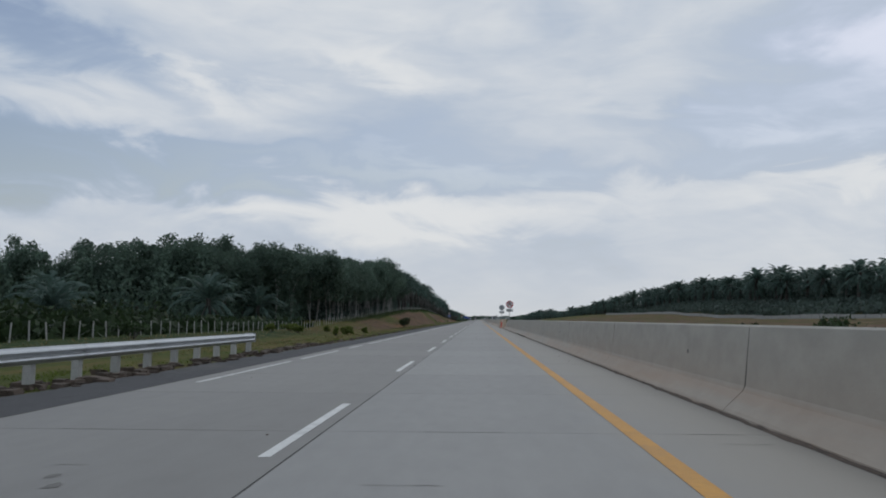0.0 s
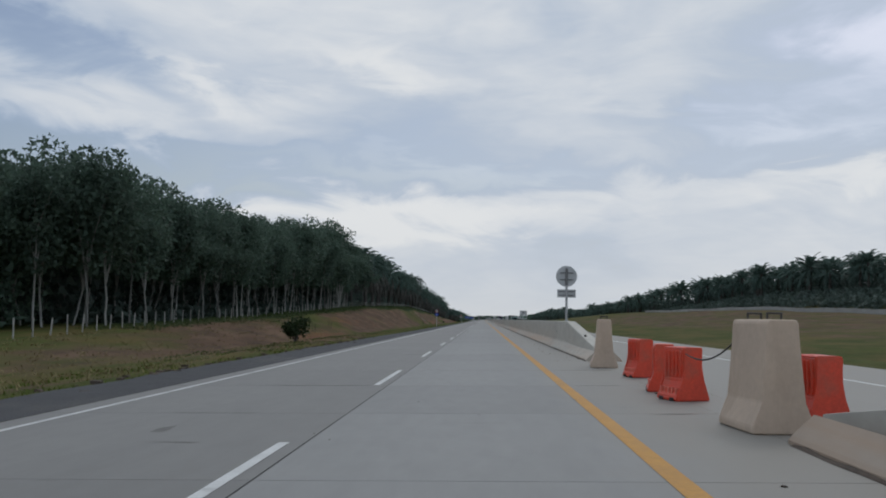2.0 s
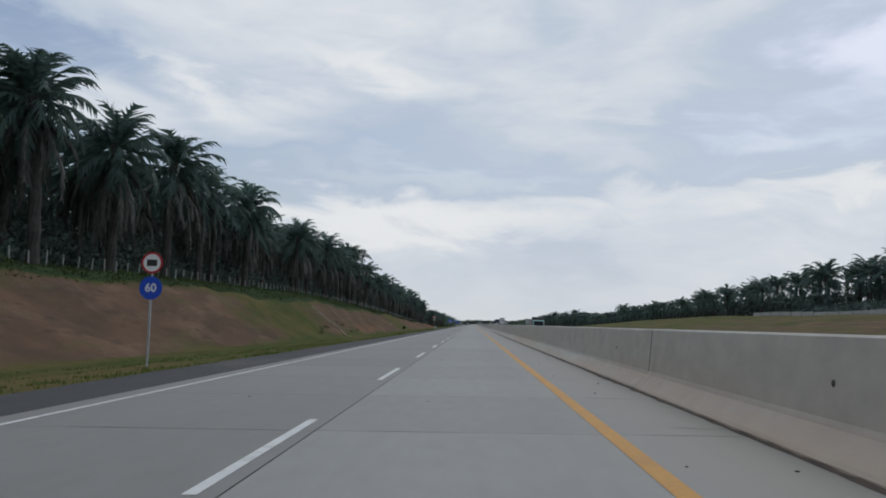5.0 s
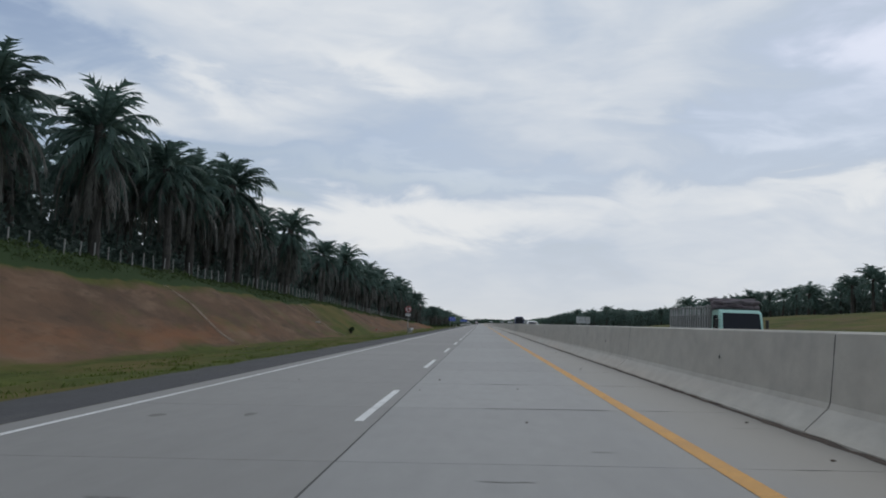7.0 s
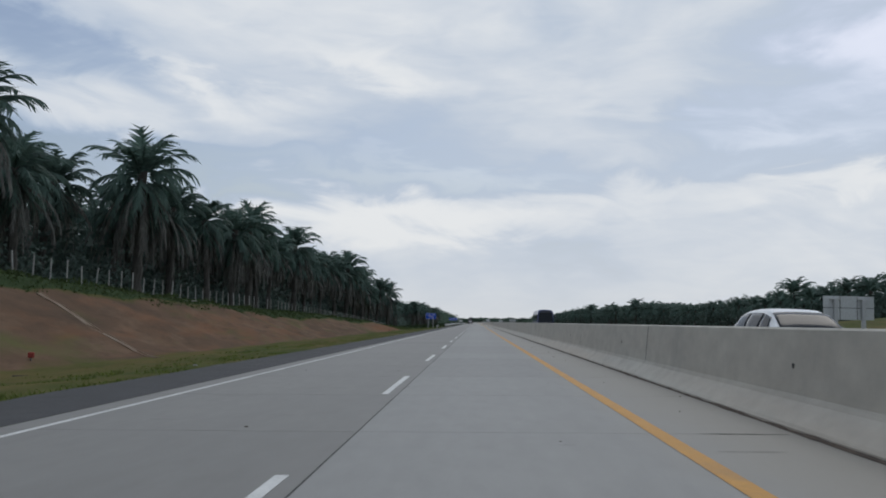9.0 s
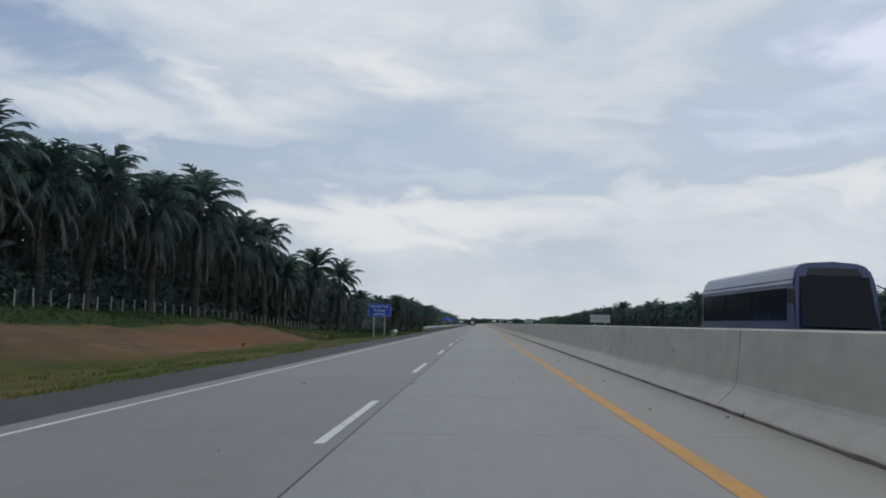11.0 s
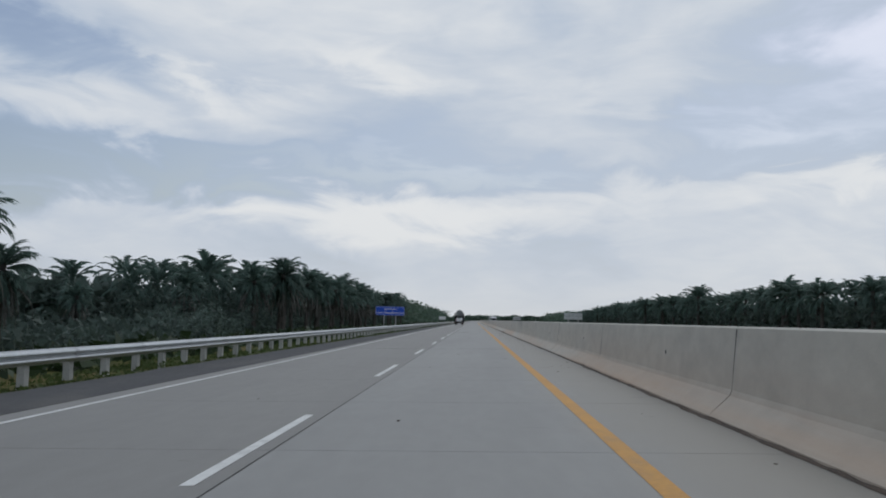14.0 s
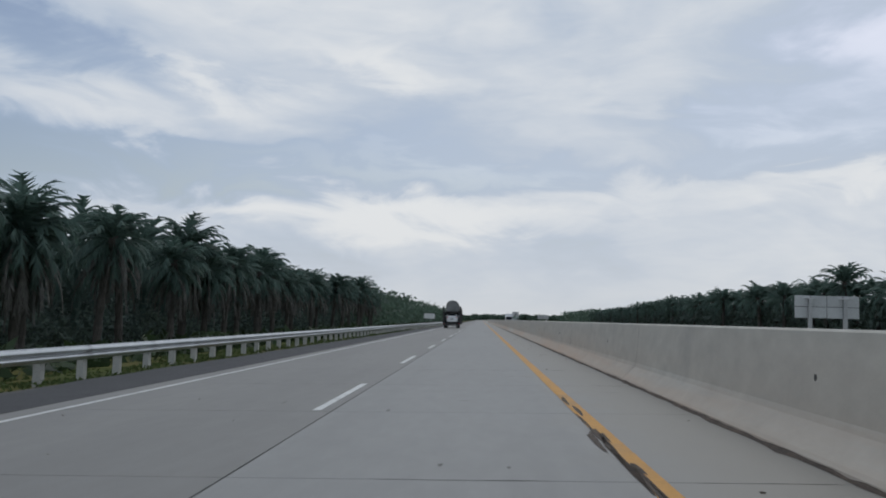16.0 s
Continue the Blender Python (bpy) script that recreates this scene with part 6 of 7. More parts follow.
part("board", boxed(-1.1, 1.1, -0.03, 0.0, 1.6, 2.62, 0.02), M_SIGN_WHITE, far_board)
part("border", boxed(-1.14, 1.14, 0.0, 0.03, 1.56, 2.66, 0.02), M_JOINT, far_board, "dark frame")
for px in (-0.85, 0.0, 0.85):
    part("post", boxed(px - 0.07, px + 0.07, 0.03, 0.13, -0.4, 2.5), M_DARK_POST, far_board)


# ---- vehicles ----
def wheel(parent, x, y, r, w, z=None):
    t = part("wheel", tube(bmesh.new(), (x - w / 2, y, z or r), (x + w / 2, y, z or r), r, n=24), M_TYRE, parent, "black tyre")
    part("rim", tube(bmesh.new(), (x - w / 2 - 0.01, y, z or r), (x + w / 2 + 0.01, y, z or r), r * 0.55, n=16), M_GALV, t)


def paint(name, c):
    return material(name, c, tuple(v * 0.9 for v in c), 1.0, 0.3, coat=0.5)


CAR_Y = (-2.32, -2.26, -2.10, -1.75, -1.28, -0.90, -0.45, 0.05, 0.70, 1.35, 1.80, 2.08, 2.22, 2.30, 2.33)
CAR_TOP = (0.60, 0.80, 0.92, 1.00, 1.08, 1.36, 1.62, 1.735, 1.76, 1.73, 1.66, 1.55, 1.22, 0.95, 0.70)
CAR_BELT = (0.58, 0.77, 0.88, 0.95, 1.00, 1.01, 1.02, 1.03, 1.04, 1.06, 1.08, 1.08, 1.02, 0.90, 0.68)
CAR_HALF = (0.58, 0.72, 0.82, 0.87, 0.895, 0.90, 0.90, 0.90, 0.90, 0.90, 0.89, 0.86, 0.83, 0.80, 0.74)
CAR_ROOF = (0.42, 0.56, 0.66, 0.72, 0.74, 0.68, 0.63, 0.62, 0.62, 0.62, 0.61, 0.60, 0.62, 0.64, 0.60)


def car_skin(y, s):
    """A point of the right-hand half of the body: s runs from the sill (0) over belt (0.5) and roof rail (0.75) to the middle of the roof (1)."""
    top, belt, hw, rw = (float(np.interp(y, CAR_Y, t)) for t in (CAR_TOP, CAR_BELT, CAR_HALF, CAR_ROOF))
    rise = top - belt
    pts = ((0.0, hw * 0.92, 0.26), (0.12, hw * 0.985, 0.36), (0.30, hw, min(0.66, belt)), (0.5, hw * 0.985, belt), (0.62, hw * 0.5 + rw * 0.5 + 0.02 * min(1, rise * 2), belt + rise * 0.50),
           (0.72, rw + 0.03, belt + rise * 0.84), (0.76, rw * 0.97, belt + rise * 0.915), (0.82, rw * 0.84, belt + rise * 0.965), (0.92, rw * 0.45, belt + rise * 0.992), (1.0, 0.0, top))
    t = [p[0] for p in pts]
    return float(np.interp(s, t, [p[1] for p in pts])), float(np.interp(s, t, [p[2] for p in pts]))


CAR_S = (0.0, 0.12, 0.30, 0.5, 0.56, 0.62, 0.67, 0.72, 0.76, 0.82, 0.92, 1.0)


def skin_patch(y0, y1, s0, s1, side, off, slant=0.0, ny=6, ns=5, to_side=None):
    """A panel that follows the body's skin, a little proud of it."""
    bm = bmesh.new()
    grid = []
    for i in range(ny + 1):
        row = []
        for j in range(ns + 1):
            q = s0 + (s1 - s0) * j / ns
            sg, sq = side, q
            if q > 1:
                sg, sq = -side, 2 - q
            y = y0 + (y1 - y0) * i / ny + slant * (j / ns) * (1 - i / ny)
            x, z = car_skin(y, sq)
            k = (x - 0.0) / 0.9
            row.append(bm.verts.new((sg * (x + off * min(1, k * 1.3)), y - (off if y < -0.3 else -off * (y > 2.0)), z + off * (1.0 if sq > 0.7 else 0.2))))
        grid.append(row)
    for a, b in zip(grid, grid[1:]):
        for j in range(ns):
            bm.faces.new((a[j], a[j + 1], b[j + 1], b[j]))
    bmesh.ops.recalc_face_normals(bm, faces=list(bm.faces))
    bmesh.ops.solidify(bm, geom=list(bm.faces), thickness=0.006)
    return bm


def car_body(parent, mat):
    """A people carrier, nose towards -y: lofted body with windows laid into its skin."""
    ys = sorted(set([round(v, 3) for v in np.interp(np.linspace(0, len(CAR_Y) - 1, 43), range(len(CAR_Y)), CAR_Y)]))
    bm = bmesh.new()
    rows_ = []
    for y in ys:
        half = [car_skin(y, q) for q in CAR_S]
        pts = half + [(-x, z) for x, z in half[-2::-1]]
        rows_.append([bm.verts.new((x, y, z)) for x, z in pts])
    for a, b in zip(rows_, rows_[1:]):
        for k in range(len(a)):
            j = (k + 1) % len(a)
            bm.faces.new((a[k], a[j], b[j], b[k]))
    bm.faces.new(rows_[0]), bm.faces.new(rows_[-1][::-1])
    body = part("body", bm, mat, parent, smooth=True)
    part("windscreen", skin_patch(-1.25, -0.42, 0.765, 1.235, 1, 0.012, ny=8, ns=12), M_GLASS, parent, "dark windscreen", smooth=True)
    part("rear_window", skin_patch(2.04, 2.21, 0.77, 1.23, 1, 0.014, ny=5, ns=12), M_GLASS, parent, "dark rear window", smooth=True)
    part("front_trim", skin_patch(-0.42, -0.30, 0.765, 1.235, 1, 0.010, ny=2, ns=12), M_SIGN_BLACK, parent)
    for s in (-1, 1):
        for y0, y1, sl in ((-0.86, -0.06, 0.42), (0.00, 0.92, 0.0), (0.98, 1.86, 0.0)):
            part("side_window", skin_patch(y0, y1, 0.515, 0.715, s, 0.010, sl), M_GLASS, parent, smooth=True)
        m = part("wing_mirror", boxed(s * 1.03 - 0.13, s * 1.03 + 0.13, -0.86, -0.72, 1.10, 1.27, 0.05), mat, parent)
        part("mirror_base", boxed(s * 0.90 - 0.06, s * 0.90 + 0.06, -0.82, -0.76, 1.02, 1.12, 0.01), M_SIGN_BLACK, m)
        part("headlight", boxed(s * 0.62 - 0.17, s * 0.62 + 0.17, -2.29, -2.08, 0.70, 0.84, 0.04), M_SIGN_WHITE, parent, "clear headlight")
        part("tail_light", boxed(s * 0.72 - 0.06, s * 0.72 + 0.06, 2.22, 2.31, 0.86, 1.10, 0.02), M_SIGN_RED, parent, "red tail light")
        for y in (-1.40, 1.42):
            wheel(parent, s * 0.80, y, 0.33, 0.22)
    part("bumper", boxed(-0.72, 0.72, -2.36, -2.2, 0.30, 0.50, 0.05), M_SIGN_BLACK, parent)
    part("rear_bumper", boxed(-0.78, 0.78, 2.24, 2.38, 0.32, 0.54, 0.05), mat, parent)
    part("number_plate", boxed(-0.2, 0.2, 2.32, 2.35, 0.66, 0.78), M_SIGN_BLACK, parent)
    return body


def bmesh_quad(q, off):
    bm = bmesh.new()
    a = [bm.verts.new(p) for p in q]
    b = [bm.verts.new(Vector(p) + Vector(off)) for p in q]
    bm.faces.new(b), bm.faces.new(a[::-1])
    for i in range(4):
        bm.faces.new((a[i], a[(i + 1) % 4], b[(i + 1) % 4], b[i]))
    return bm


OPP = lambda x: -2 * FALL * (x - 5.62)
M_WHITE_CAR = paint("white_car_paint", (0.78, 0.79, 0.80))
M_GREEN_CAB = paint("pale_green_cab_paint", (0.36, 0.60, 0.53))
M_TARP = material("grey_tarpaulin", (0.22, 0.23, 0.23), (0.14, 0.15, 0.15), 1.4, 0.7, 0.4, 9)
M_DARK = material("dark_chassis", (0.03, 0.03, 0.032), (0.045, 0.044, 0.043), 3, 0.6)
M_SLAT = material("pale_steel_slats", (0.40, 0.42, 0.41), (0.27, 0.28, 0.27), 2, 0.65, metal=0.2, per_object=0.15)
M_CAGE = material("weathered_cage_steel", (0.28, 0.29, 0.28), (0.18, 0.18, 0.175), 2, 0.65, metal=0.3)

car = thing("people_carrier", "white people carrier with dark windows on the oncoming carriageway", "car", (8.99, 521.6, OPP(8.99)))
car_body(car, M_WHITE_CAR)
car.scale = (1.06, 1.06, 0.98)


def truck_cab(ob, w, mat, zf, y0):
    """A flat-fronted cab, nose towards -y at y0."""
    k = w / 2
    side = [(y0, 0.55), (y0 - 0.04, 1.25), (y0 + 0.22, 2.05), (y0 + 0.42, zf), (y0 + 1.6, zf), (y0 + 1.6, 0.55)]
    bm = extrude_profile(bmesh.new(), side, -k, k, axis="x")
    bmesh.ops.bevel(bm, geom=list(bm.edges), offset=0.06, segments=2, affect="EDGES")
    part("cab", bm, mat, ob)
    part("windscreen", bmesh_quad([(-k * 0.88, y0 - 0.005, 1.36), (k * 0.88, y0 - 0.005, 1.36), (k * 0.84, y0 + 0.25, 2.12), (-k * 0.84, y0 + 0.25, 2.12)], (0, -0.05, 0.01)), M_GLASS, ob, "dark windscreen")
    part("bumper", boxed(-k, k, y0 - 0.14, y0 + 0.1, 0.42, 0.70, 0.03), M_SIGN_BLACK, ob)
    part("grille", boxed(-k * 0.7, k * 0.7, y0 - 0.07, y0 - 0.02, 0.82, 1.10, 0.01), M_SIGN_BLACK, ob)
    part("wiper", boxed(-k * 0.5, k * 0.3, y0 - 0.09, y0 - 0.06, 1.34, 1.37), M_SIGN_BLACK, ob)
    for s in (-1, 1):
        part("headlight", boxed(s * k * 0.82 - 0.13, s * k * 0.82 + 0.13, y0 - 0.08, y0, 0.80, 0.98, 0.02), M_SIGN_WHITE, ob, "clear headlight")
        part("side_window", bmesh_quad([(s * k, y0 + 0.35, 1.40), (s * k, y0 + 1.35, 1.40), (s * k, y0 + 1.35, 2.02), (s * k, y0 + 0.50, 2.02)][::s * -1], (s * 0.012, 0, 0)), M_GLASS, ob)
        m = part("wing_mirror", boxed(s * (k + 0.16) - 0.07, s * (k + 0.16) + 0.07, y0 + 0.02, y0 + 0.10, 1.45, 1.85, 0.02), M_SIGN_BLACK, ob)
        part("mirror_arm", tube(bmesh.new(), (s * k, y0 + 0.15, 1.8), (s * (k + 0.16), y0 + 0.06, 1.8), 0.012, n=6), M_SIGN_BLACK, m)


truck = thing("stake_truck", "pale green stake-bed truck with a tall slatted cage and rolled tarpaulin", "truck", (13.1, 431, OPP(13.1)))
truck_cab(truck, 1.95, M_GREEN_CAB, 2.28, -2.9)
part("lower_face", boxed(-0.90, 0.90, -2.985, -2.93, 1.12, 1.34, 0.02), M_GREEN_CAB, truck)
part("chassis", boxed(-0.45, 0.45, -2.6, 7.6, 0.55, 0.80, 0.02), M_DARK, truck)
part("bed", boxed(-1.02, 1.02, -1.2, 7.8, 0.95, 1.08, 0.02), M_CAGE, truck)
for s in (-1, 1):
    part("side_board", boxed(s * 0.965 - 0.012, s * 0.965 + 0.012, -1.15, 7.7, 1.08, 1.95, 0.004), M_DARK, truck, "dark inner side board")
    for k in range(19):
        y = -1.15 + 8.9 * k / 18
        part("slat", boxed(s * 1.0 - 0.02, s * 1.0 + 0.02, y - 0.075, y + 0.075, 1.06, 2.50 + 0.05 * math.sin(k * 1.7), 0.006), M_SLAT, truck)
    for z in (1.42, 2.02, 2.44):
        part("rail", boxed(s * 1.0 - 0.035, s * 1.0 + 0.035, -1.2, 7.8, z - 0.03, z + 0.03, 0.006), M_CAGE, truck)
for k in range(7):
    x = -0.95 + 1.9 * k / 6
    part("slat", boxed(x - 0.05, x + 0.05, 7.72, 7.78, 1.06, 2.50, 0.006), M_SLAT, truck)
part("front_board", boxed(-1.04, 1.04, -1.28, -1.10, 1.06, 2.50, 0.02), M_CAGE, truck, "grey steel bulkhead")
M_ROLL = material("brown_tarpaulin", (0.20, 0.17, 0.18), (0.11, 0.095, 0.105), 3, 0.85, 0.4, 20)
r = random.Random(4)
for z, q, y in ((2.58, 0.12, -1.55), (2.74, 0.10, -1.25), (2.42, 0.10, -1.75), (2.66, 0.09, -1.9)):
    bm = bmesh.new()
    rows_ = []
    for k in range(11):
        cy, cz, q2 = y + r.uniform(-0.05, 0.05), z + r.uniform(-0.04, 0.05), q * r.uniform(0.75, 1.2)
        rows_.append([bm.verts.new((-1.08 + 2.16 * k / 10, cy + q2 * math.cos(j * 0.698), cz + q2 * math.sin(j * 0.698))) for j in range(9)])
    for e, f in zip(rows_, rows_[1:]):
        for j in range(9):
            bm.faces.new((e[j], e[(j + 1) % 9], f[(j + 1) % 9], f[j]))
    bm.faces.new(rows_[0]), bm.faces.new(rows_[-1][::-1])
    part("rolled_tarpaulin", bm, M_ROLL, truck, "rolled brown-grey tarpaulin")
part("roof_rack", boxed(-0.95, 0.95, -2.2, -1.3, 2.30, 2.36, 0.01), M_DARK, truck)
for s in (-1, 1):
    for y in (-2.2, 5.0, 6.2):
        wheel(truck, s * 0.85, y, 0.40, 0.24)

coach = thing("coach", "dark blue coach with green and white front on the oncoming carriageway", "bus", (11.9, 642, OPP(11.9)))
M_COACH = paint("coach_blue_paint", (0.035, 0.055, 0.16))
M_COACH_GREEN = paint("coach_green_paint", (0.05, 0.12, 0.07))
bm = extrude_profile(bmesh.new(), [(-1.22, 0.40), (-1.25, 1.2), (-1.22, 2.8), (-1.10, 3.18), (-0.85, 3.34), (0, 3.40), (0.85, 3.34), (1.10, 3.18), (1.22, 2.8), (1.25, 1.2), (1.22, 0.40)], -5.6, 5.6)
for v in bm.verts:
    if v.co.y < 0 and v.co.z > 1.5:
        v.co.y += 0.28 * (v.co.z - 1.5)
bmesh.ops.bevel(bm, geom=list(bm.edges), offset=0.07, segments=2, affect="EDGES")
part("body", bm, M_COACH, coach)
part("windscreen", bmesh_quad([(-1.10, -5.62, 1.42), (1.10, -5.62, 1.42), (1.02, -5.19, 2.92), (-1.02, -5.19, 2.92)], (0, -0.03, 0.01)), M_GLASS, coach, "tall dark windscreen")
part("destination_panel", bmesh_quad([(-0.8, -5.20, 2.95), (0.8, -5.20, 2.95), (0.72, -5.13, 3.18), (-0.72, -5.13, 3.18)], (0, -0.03, 0.01)), M_SIGN_BLACK, coach)
part("green_band", boxed(-1.2, 1.2, -5.66, -5.58, 0.95, 1.36, 0.02), M_COACH_GREEN, coach, "dark green band")
part("white_skirt", boxed(-1.2, 1.2, -5.67, -5.58, 0.62, 0.93, 0.02), M_WHITE_CAR, coach, "white lower front")
part("bumper", boxed(-1.2, 1.2, -5.72, -5.5, 0.36, 0.60, 0.03), M_DARK, coach)
for s in (-1, 1):
    part("headlight", boxed(s * 0.92 - 0.18, s * 0.92 + 0.18, -5.69, -5.6, 0.68, 0.86, 0.02), M_SIGN_WHITE, coach, "clear headlight")
    part("side_stripe", boxed(s * 1.25 - 0.012, s * 1.25 + 0.012, -5.3, 5.4, 0.75, 1.25, 0.004), M_COACH_GREEN, coach)
    for k in range(6):
        y = -4.7 + 1.68 * k
        part("side_window", boxed(s * 1.24 - 0.02, s * 1.24 + 0.02, y, y + 1.6, 1.6, 2.6, 0.01), M_GLASS, coach)
    m = part("wing_mirror", boxed(s * 1.42 - 0.09, s * 1.42 + 0.09, -5.75, -5.65, 2.1, 2.55, 0.03), M_SIGN_BLACK, coach)
    part("mirror_arm", tube(bmesh.new(), (s * 1.15, -5.4, 2.7), (s * 1.42, -5.7, 2.5), 0.02, n=6), M_SIGN_BLACK, m)
    for y in (-3.6, 3.2):
        wheel(coach, s * 1.10, y, 0.50, 0.28)

box_truck = thing("box_truck", "white box truck on the oncoming carriageway", "truck", (9.4, 1130, OPP(9.4)))
truck_cab(box_truck, 2.2, M_WHITE_CAR, 2.4, -3.6)
part("cargo_box", boxed(-1.05, 1.05, -1.9, 3.6, 0.9, 2.9, 0.04), M_SIGN_WHITE, box_truck)
part("chassis", boxed(-0.5, 0.5, -3.2, 3.6, 0.6, 0.9, 0.02), M_DARK, box_truck)
for s in (-1, 1):
    for y in (-2.7, 2.4):
        wheel(box_truck, s * 0.95, y, 0.44, 0.26)

# the car carrier that travels ahead in the slow lane
carrier = thing("car_carrier", "dark steel car-carrier truck with two open decks", "truck", (-2.1, 1017, 0))
part("lower_deck", boxed(-1.2, 1.2, 0.0, 9.5, 0.52, 0.64, 0.02), M_DARK, carrier)
part("upper_deck", boxed(-1.2, 1.2, 0.0, 9.5, 2.22, 2.32, 0.02), M_DARK, carrier)
for s in (-1, 1):
    for y in (0.15, 3.0, 6.0, 9.2):
        part("deck_post", boxed(s * 1.17 - 0.11, s * 1.17 + 0.11, y - 0.08, y + 0.08, 0.55, 3.05 if y < 1 else 2.3, 0.01), M_DARK, carrier)
    part("side_panel", boxed(s * 1.20 - 0.03, s * 1.20 + 0.03, 0.1, 9.5, 0.55, 1.25, 0.01), M_DARK, carrier)
    part("side_rail", boxed(s * 1.19 - 0.03, s * 1.19 + 0.03, 0.0, 9.5, 2.65, 2.72), M_DARK, carrier)
    part("tail_light", boxed(s * 1.0 - 0.08, s * 1.0 + 0.08, -0.06, 0.0, 0.54, 0.62, 0.01), M_SIGN_RED, carrier, "red tail light")
    for y in (0.75, 1.85):
        wheel(carrier, s * 0.86, y, 0.42, 0.5)
part("underrun_bar", boxed(-1.15, 1.15, -0.05, 0.05, 0.36, 0.50, 0.01), M_DARK, carrier)
part("bulkhead", boxed(-1.15, 1.15, 6.0, 6.1, 0.6, 2.3, 0.02), M_DARK, carrier)
part("cab", boxed(-1.2, 1.2, 10.0, 12.2, 0.6, 2.9, 0.08), M_DARK, carrier)
loaded = thing("loaded_car", "white people carrier parked on the lower deck of the car carrier", "car", (-2.1, 1019.4, 0.64), 180)
car_body(loaded, M_WHITE_CAR)
loaded.scale = (0.9, 0.9, 0.88)
covered = thing("covered_car", "car under a rounded grey cover on the upper deck", "car", (-2.05, 1019.4, 2.32))
bm = extrude_profile(bmesh.new(), [(-0.90, 0.0), (-0.92, 0.75), (-0.80, 1.14), (-0.58, 1.42), (-0.25, 1.54), (0.25, 1.54), (0.58, 1.42), (0.80, 1.14), (0.92, 0.75), (0.90, 0.0)], -2.1, 2.1)
bmesh.ops.bevel(bm, geom=list(bm.edges), offset=0.10, segments=2, affect="EDGES")
part("cover", bm, M_TARP, covered)


M_RED_DULL = material("dull_red_plastic", (0.28, 0.035, 0.025), (0.20, 0.03, 0.02), 5, 0.7)
for x, y in ((-15.6, 673.5), (-16.0, 534.0)):
    mk = thing("red_marker", "small dull red plastic survey marker on a stake", "marker", (x, y, gz(x, y)), group="survey markers on the bank")
    part("stake", boxed(-0.025, 0.025, -0.025, 0.025, -0.1, 0.16), M_DARK_POST, mk)
    part("flag", boxed(-0.12, 0.12, -0.06, 0.06, 0.12, 0.34, 0.04), M_RED_DULL, mk, "red plastic head")


# ---- rubble and loose stones ----
def stones(name, label, spots, mat, seed):
    r = np.random.default_rng(seed)
    V, F = [], []
    for x, y, z, s in spots:
        b = len(V)
        for sx in (-1, 1):
            for sy in (-1, 1):
                for sz in (-0.3, 1):
                    k = r.uniform(0.55, 1.0, 3)
                    V.append((x + sx * s * k[0], y + sy * s * k[1], z + sz * s * 0.6 * k[2]))
        F += [tuple(b + i for i in q) for q in ((0, 1, 3, 2), (4, 6, 7, 5), (0, 4, 5, 1), (2, 3, 7, 6), (0, 2, 6, 4), (1, 5, 7, 3))]
    return tagged(raw(name, V, F, mat, sheared=True), label, "stones", kind="stuff")


r = np.random.default_rng(17)
stones("rubble", "dark broken asphalt rubble along the shoulder edge", [(-6.3 + r.normal(0, 0.35), r.uniform(6, 46), -0.06, r.uniform(0.05, 0.2)) for _ in range(260)]
       + [(-6.15 + r.normal(0, 0.3), r.uniform(46, 175), -0.07, r.uniform(0.03, 0.12)) for _ in range(420)], M_DIRT, 1)
stones("road_grit", "small dark stones and clods scattered on the carriageway", [(r.uniform(-3.4, 3.2), r.uniform(0, 1000), 0.0, r.uniform(0.008, 0.024)) for _ in range(260)]
       + [(r.uniform(3.6, 4.8), r.uniform(0, 1000), 0.0, r.uniform(0.012, 0.03)) for _ in range(300)]
       + [(1.57 + r.normal(0, 0.05), 225.6 + r.normal(0, 0.25), 0.0, r.uniform(0.008, 0.02)) for _ in range(12)]
       + [(4.83 + r.normal(0, 0.03), 871.0 + r.normal(0, 1.2), 0.0, r.uniform(0.012, 0.04)) for _ in range(8)], M_DIRT, 2)


M_CLOD = material("red_brown_soil_clod", (0.12, 0.070, 0.050), (0.060, 0.038, 0.028), 6, 0.95, 0.6, 30)
for x, y, w, h in ((4.90, 872.2, 0.11, 0.11), (4.96, 871.0, 0.20, 0.11), (4.98, 870.55, 0.15, 0.10), (4.93, 765.2, 0.2, 0.10), (4.92, 765.8, 0.16, 0.07)):
    ob = thing("soil_clod", "red-brown clod of soil against the barrier foot", "soil clod", (x, y, 0), group="soil clods by the barrier")
    bm = bmesh.new()
    bmesh.ops.create_icosphere(bm, subdivisions=3, radius=1.0)
    for v in bm.verts:
        q = 1 + 0.35 * noise.noise(v.co * 1.6 + Vector((y, 0, 0))) + 0.18 * noise.noise(v.co * 4.5 + Vector((0, y, 0)))
        v.co = Vector((v.co.x * w * 0.7, v.co.y * w, max(-0.02, v.co.z * h))) * q
    part("clod", bm, M_CLOD, ob)

# weeds that sprout along the barrier's toe
rng = np.random.default_rng(44)
V, F = [], []
for k in range(150):
    y = rng.uniform(61, 74) if k < 110 else rng.uniform(0, 900)
    if OPEN0 - 2 < y < OPEN1 + 2:
        continue
    x = X_TOE + rng.normal(0.0, 0.025)
    for m in range(4):
        a, h = rng.uniform(0, 6.28), rng.uniform(0.03, 0.09)
        b = len(V)
        V += [(x - 0.012, y, 0.0), (x + 0.012, y + 0.01, 0.0), (x + 0.04 * math.cos(a), y + 0.05 * math.sin(a), h)]
        F.append((b, b + 1, b + 2))
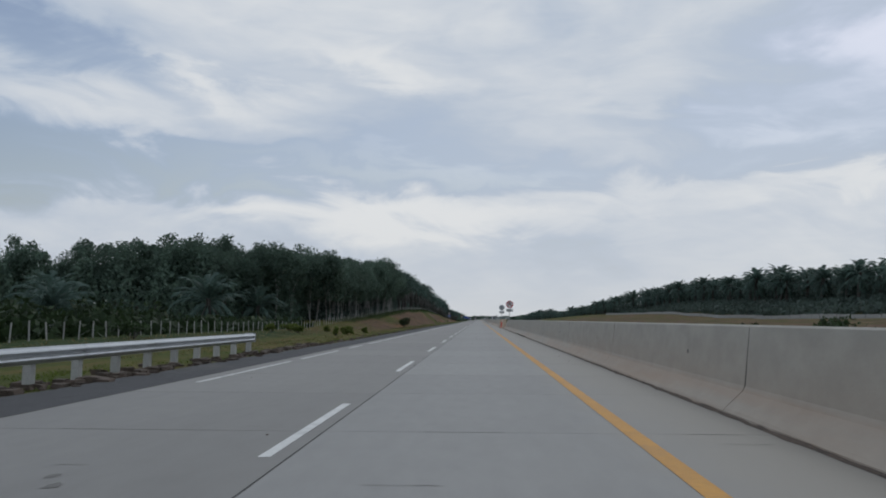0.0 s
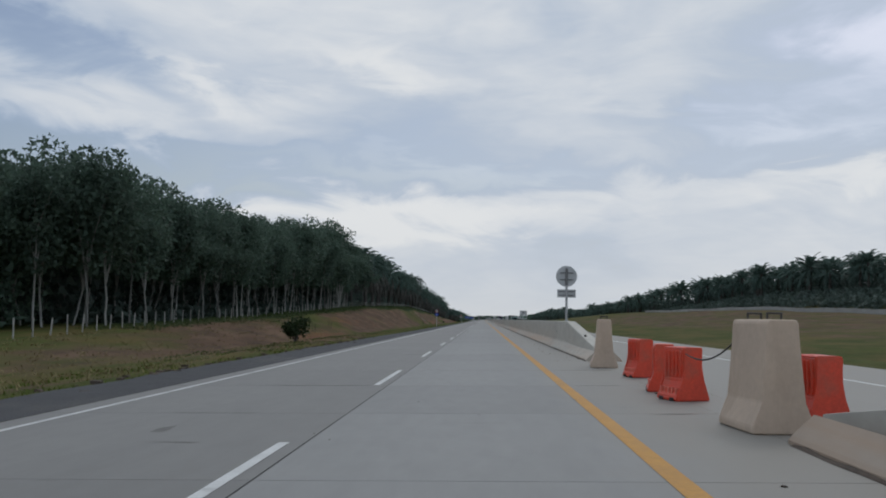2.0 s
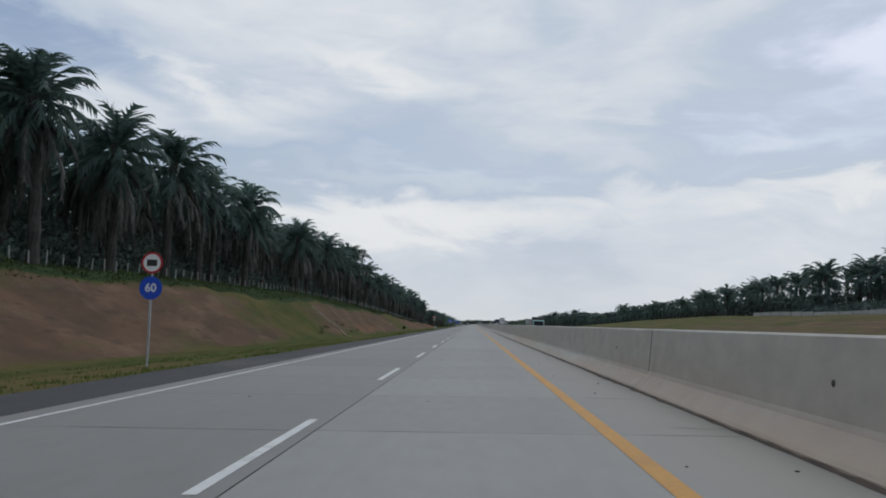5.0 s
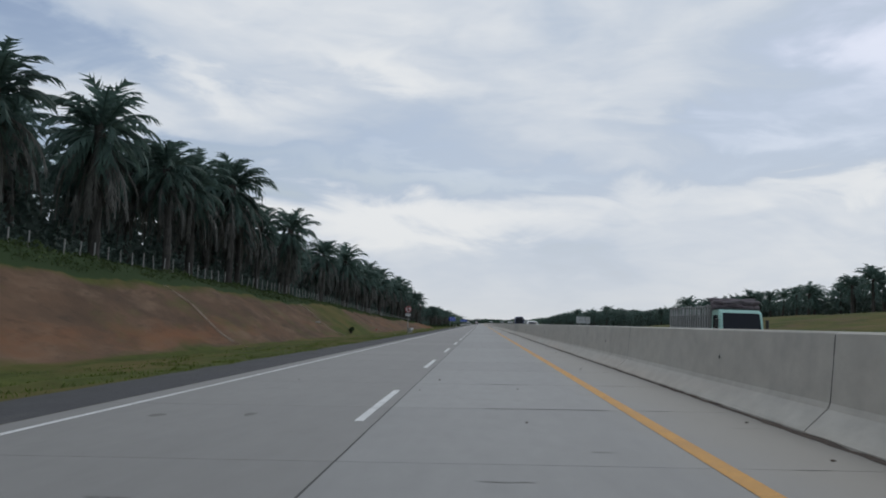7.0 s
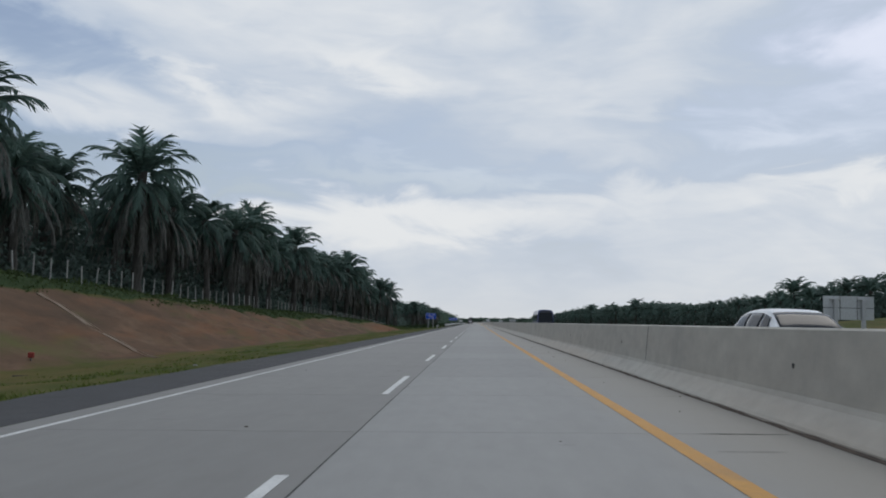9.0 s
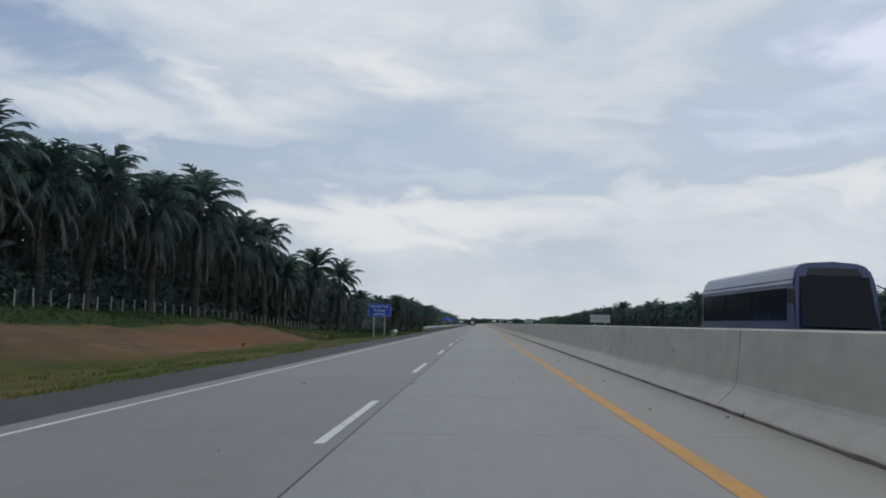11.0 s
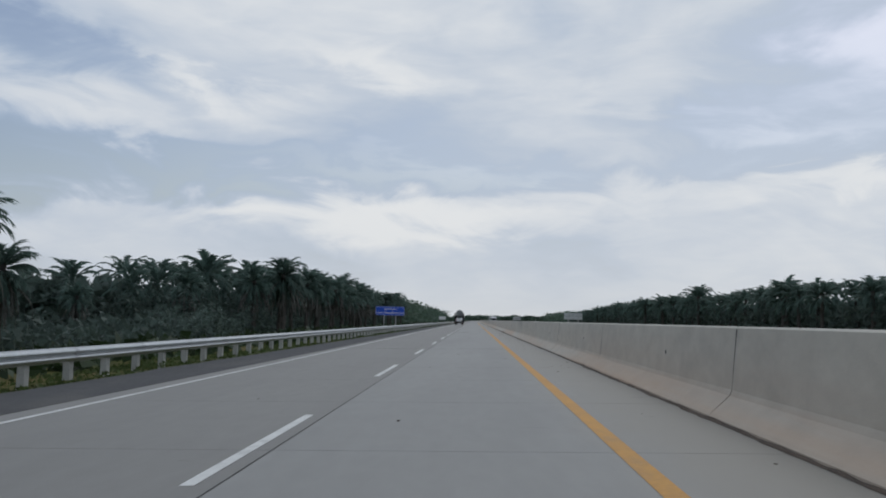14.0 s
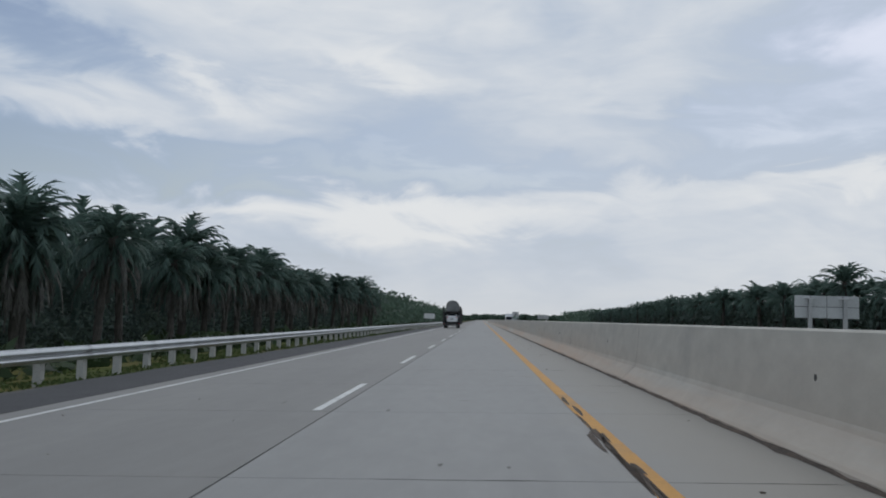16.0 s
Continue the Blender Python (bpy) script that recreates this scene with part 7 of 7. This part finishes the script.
tagged(raw("toe_weeds", V, F, M_DIRT, sheared=True), "withered dark weeds along the barrier foot", "weeds", kind="stuff")

# flat oily smears in the slow lane and a strip of shed tyre
V, F = [], []
for x, y, w, d in ((-1.33, 870.4, 0.20, 0.28), (-2.65, 873.9, 0.16, 0.35), (-2.2, 872.3, 0.22, 0.30), (-2.82, 398.2, 0.20, 0.35), (-1.70, 398.5, 0.14, 0.40), (-1.87, 118.0, 0.15, 0.55), (-1.43, 6.5, 0.14, 0.22), (-1.62, 6.9, 0.10, 0.20),
                   (1.67, 900.5, 0.05, 0.12), (2.25, 900.4, 0.04, 0.10), (-0.9, 906.0, 0.05, 0.3), (0.75, 905.0, 0.06, 0.25)):
    b, n = len(V), 14
    for i in range(n):
        a, q = 2 * math.pi * i / n, rng.uniform(0.65, 1.15)
        V.append((x + 0.5 * w * q * math.cos(a), y + 0.6 * d * q * math.sin(a), 0.0035))
    F.append(tuple(range(b, b + n)))
tagged(raw("oil_smears", V, F, M_SMEAR, sheared=True), "dark oily smears on the slow lane's concrete", "smears", kind="stuff")
scrap = thing("tyre_scrap", "curled strip of shed black tyre lying in the slow lane", "tyre scrap", (-3.15, 65.3, 0.004), 12)
bm = bmesh.new()
rows_ = []
for i in range(9):
    u = i / 8 - 0.5
    rows_.append([bm.verts.new((0.62 * u, 0.05 * math.sin(i) + q, 0.012 + 0.05 * u * u + 0.02 * abs(math.sin(i * 1.7)))) for q in (-0.07, 0.07)])
for a, b in zip(rows_, rows_[1:]):
    bm.faces.new((a[0], a[1], b[1], b[0]))
bmesh.ops.solidify(bm, geom=list(bm.faces), thickness=0.012)
part("strip", bm, M_TYRE, scrap)


# ---- pavement slabs ----
slab_meshes = []
for x0, x1 in COLUMNS:
    w, g, b = x1 - x0, 0.006, 0.005
    y0, y1 = g, SLAB_L - g
    v = [(0, y0, -0.011), (w, y0, -0.011), (w, y1, -0.011), (0, y1, -0.011), (0, y0, -b), (w, y0, -b), (w, y1, -b), (0, y1, -b), (b, y0 + b, 0), (w - b, y0 + b, 0), (w - b, y1 - b, 0), (b, y1 - b, 0)]
    f = [(0, 1, 5, 4), (1, 2, 6, 5), (2, 3, 7, 6), (3, 0, 4, 7), (4, 5, 9, 8), (5, 6, 10, 9), (6, 7, 11, 10), (7, 4, 8, 11), (8, 9, 10, 11)]
    slab_meshes.append((x0, v, f))
for (x0, v, f) in slab_meshes:
    first = None
    joined_v, joined_f = [], []
    for k in range(N_SLAB):
        y = FIRST_SLAB + k * SLAB_L
        if k < 150:
            if first is None:
                first = raw("slab", v, f, M_SLAB if x0 > -1 else M_SLAB_SLOW, road, sheared=True)
                o = first
            else:
                o = link_shared("slab", first.data, road)
            o.location = W(x0, y, 0)
        else:
            b = len(joined_v)
            joined_v += [(a + x0, c + y, d) for a, c, d in v]
            joined_f += [tuple(i + b for i in q) for q in f]
    tagged(raw("further_slabs", joined_v, joined_f, M_SLAB if x0 > -1 else M_SLAB_SLOW, road, sheared=True), kind="stuff")
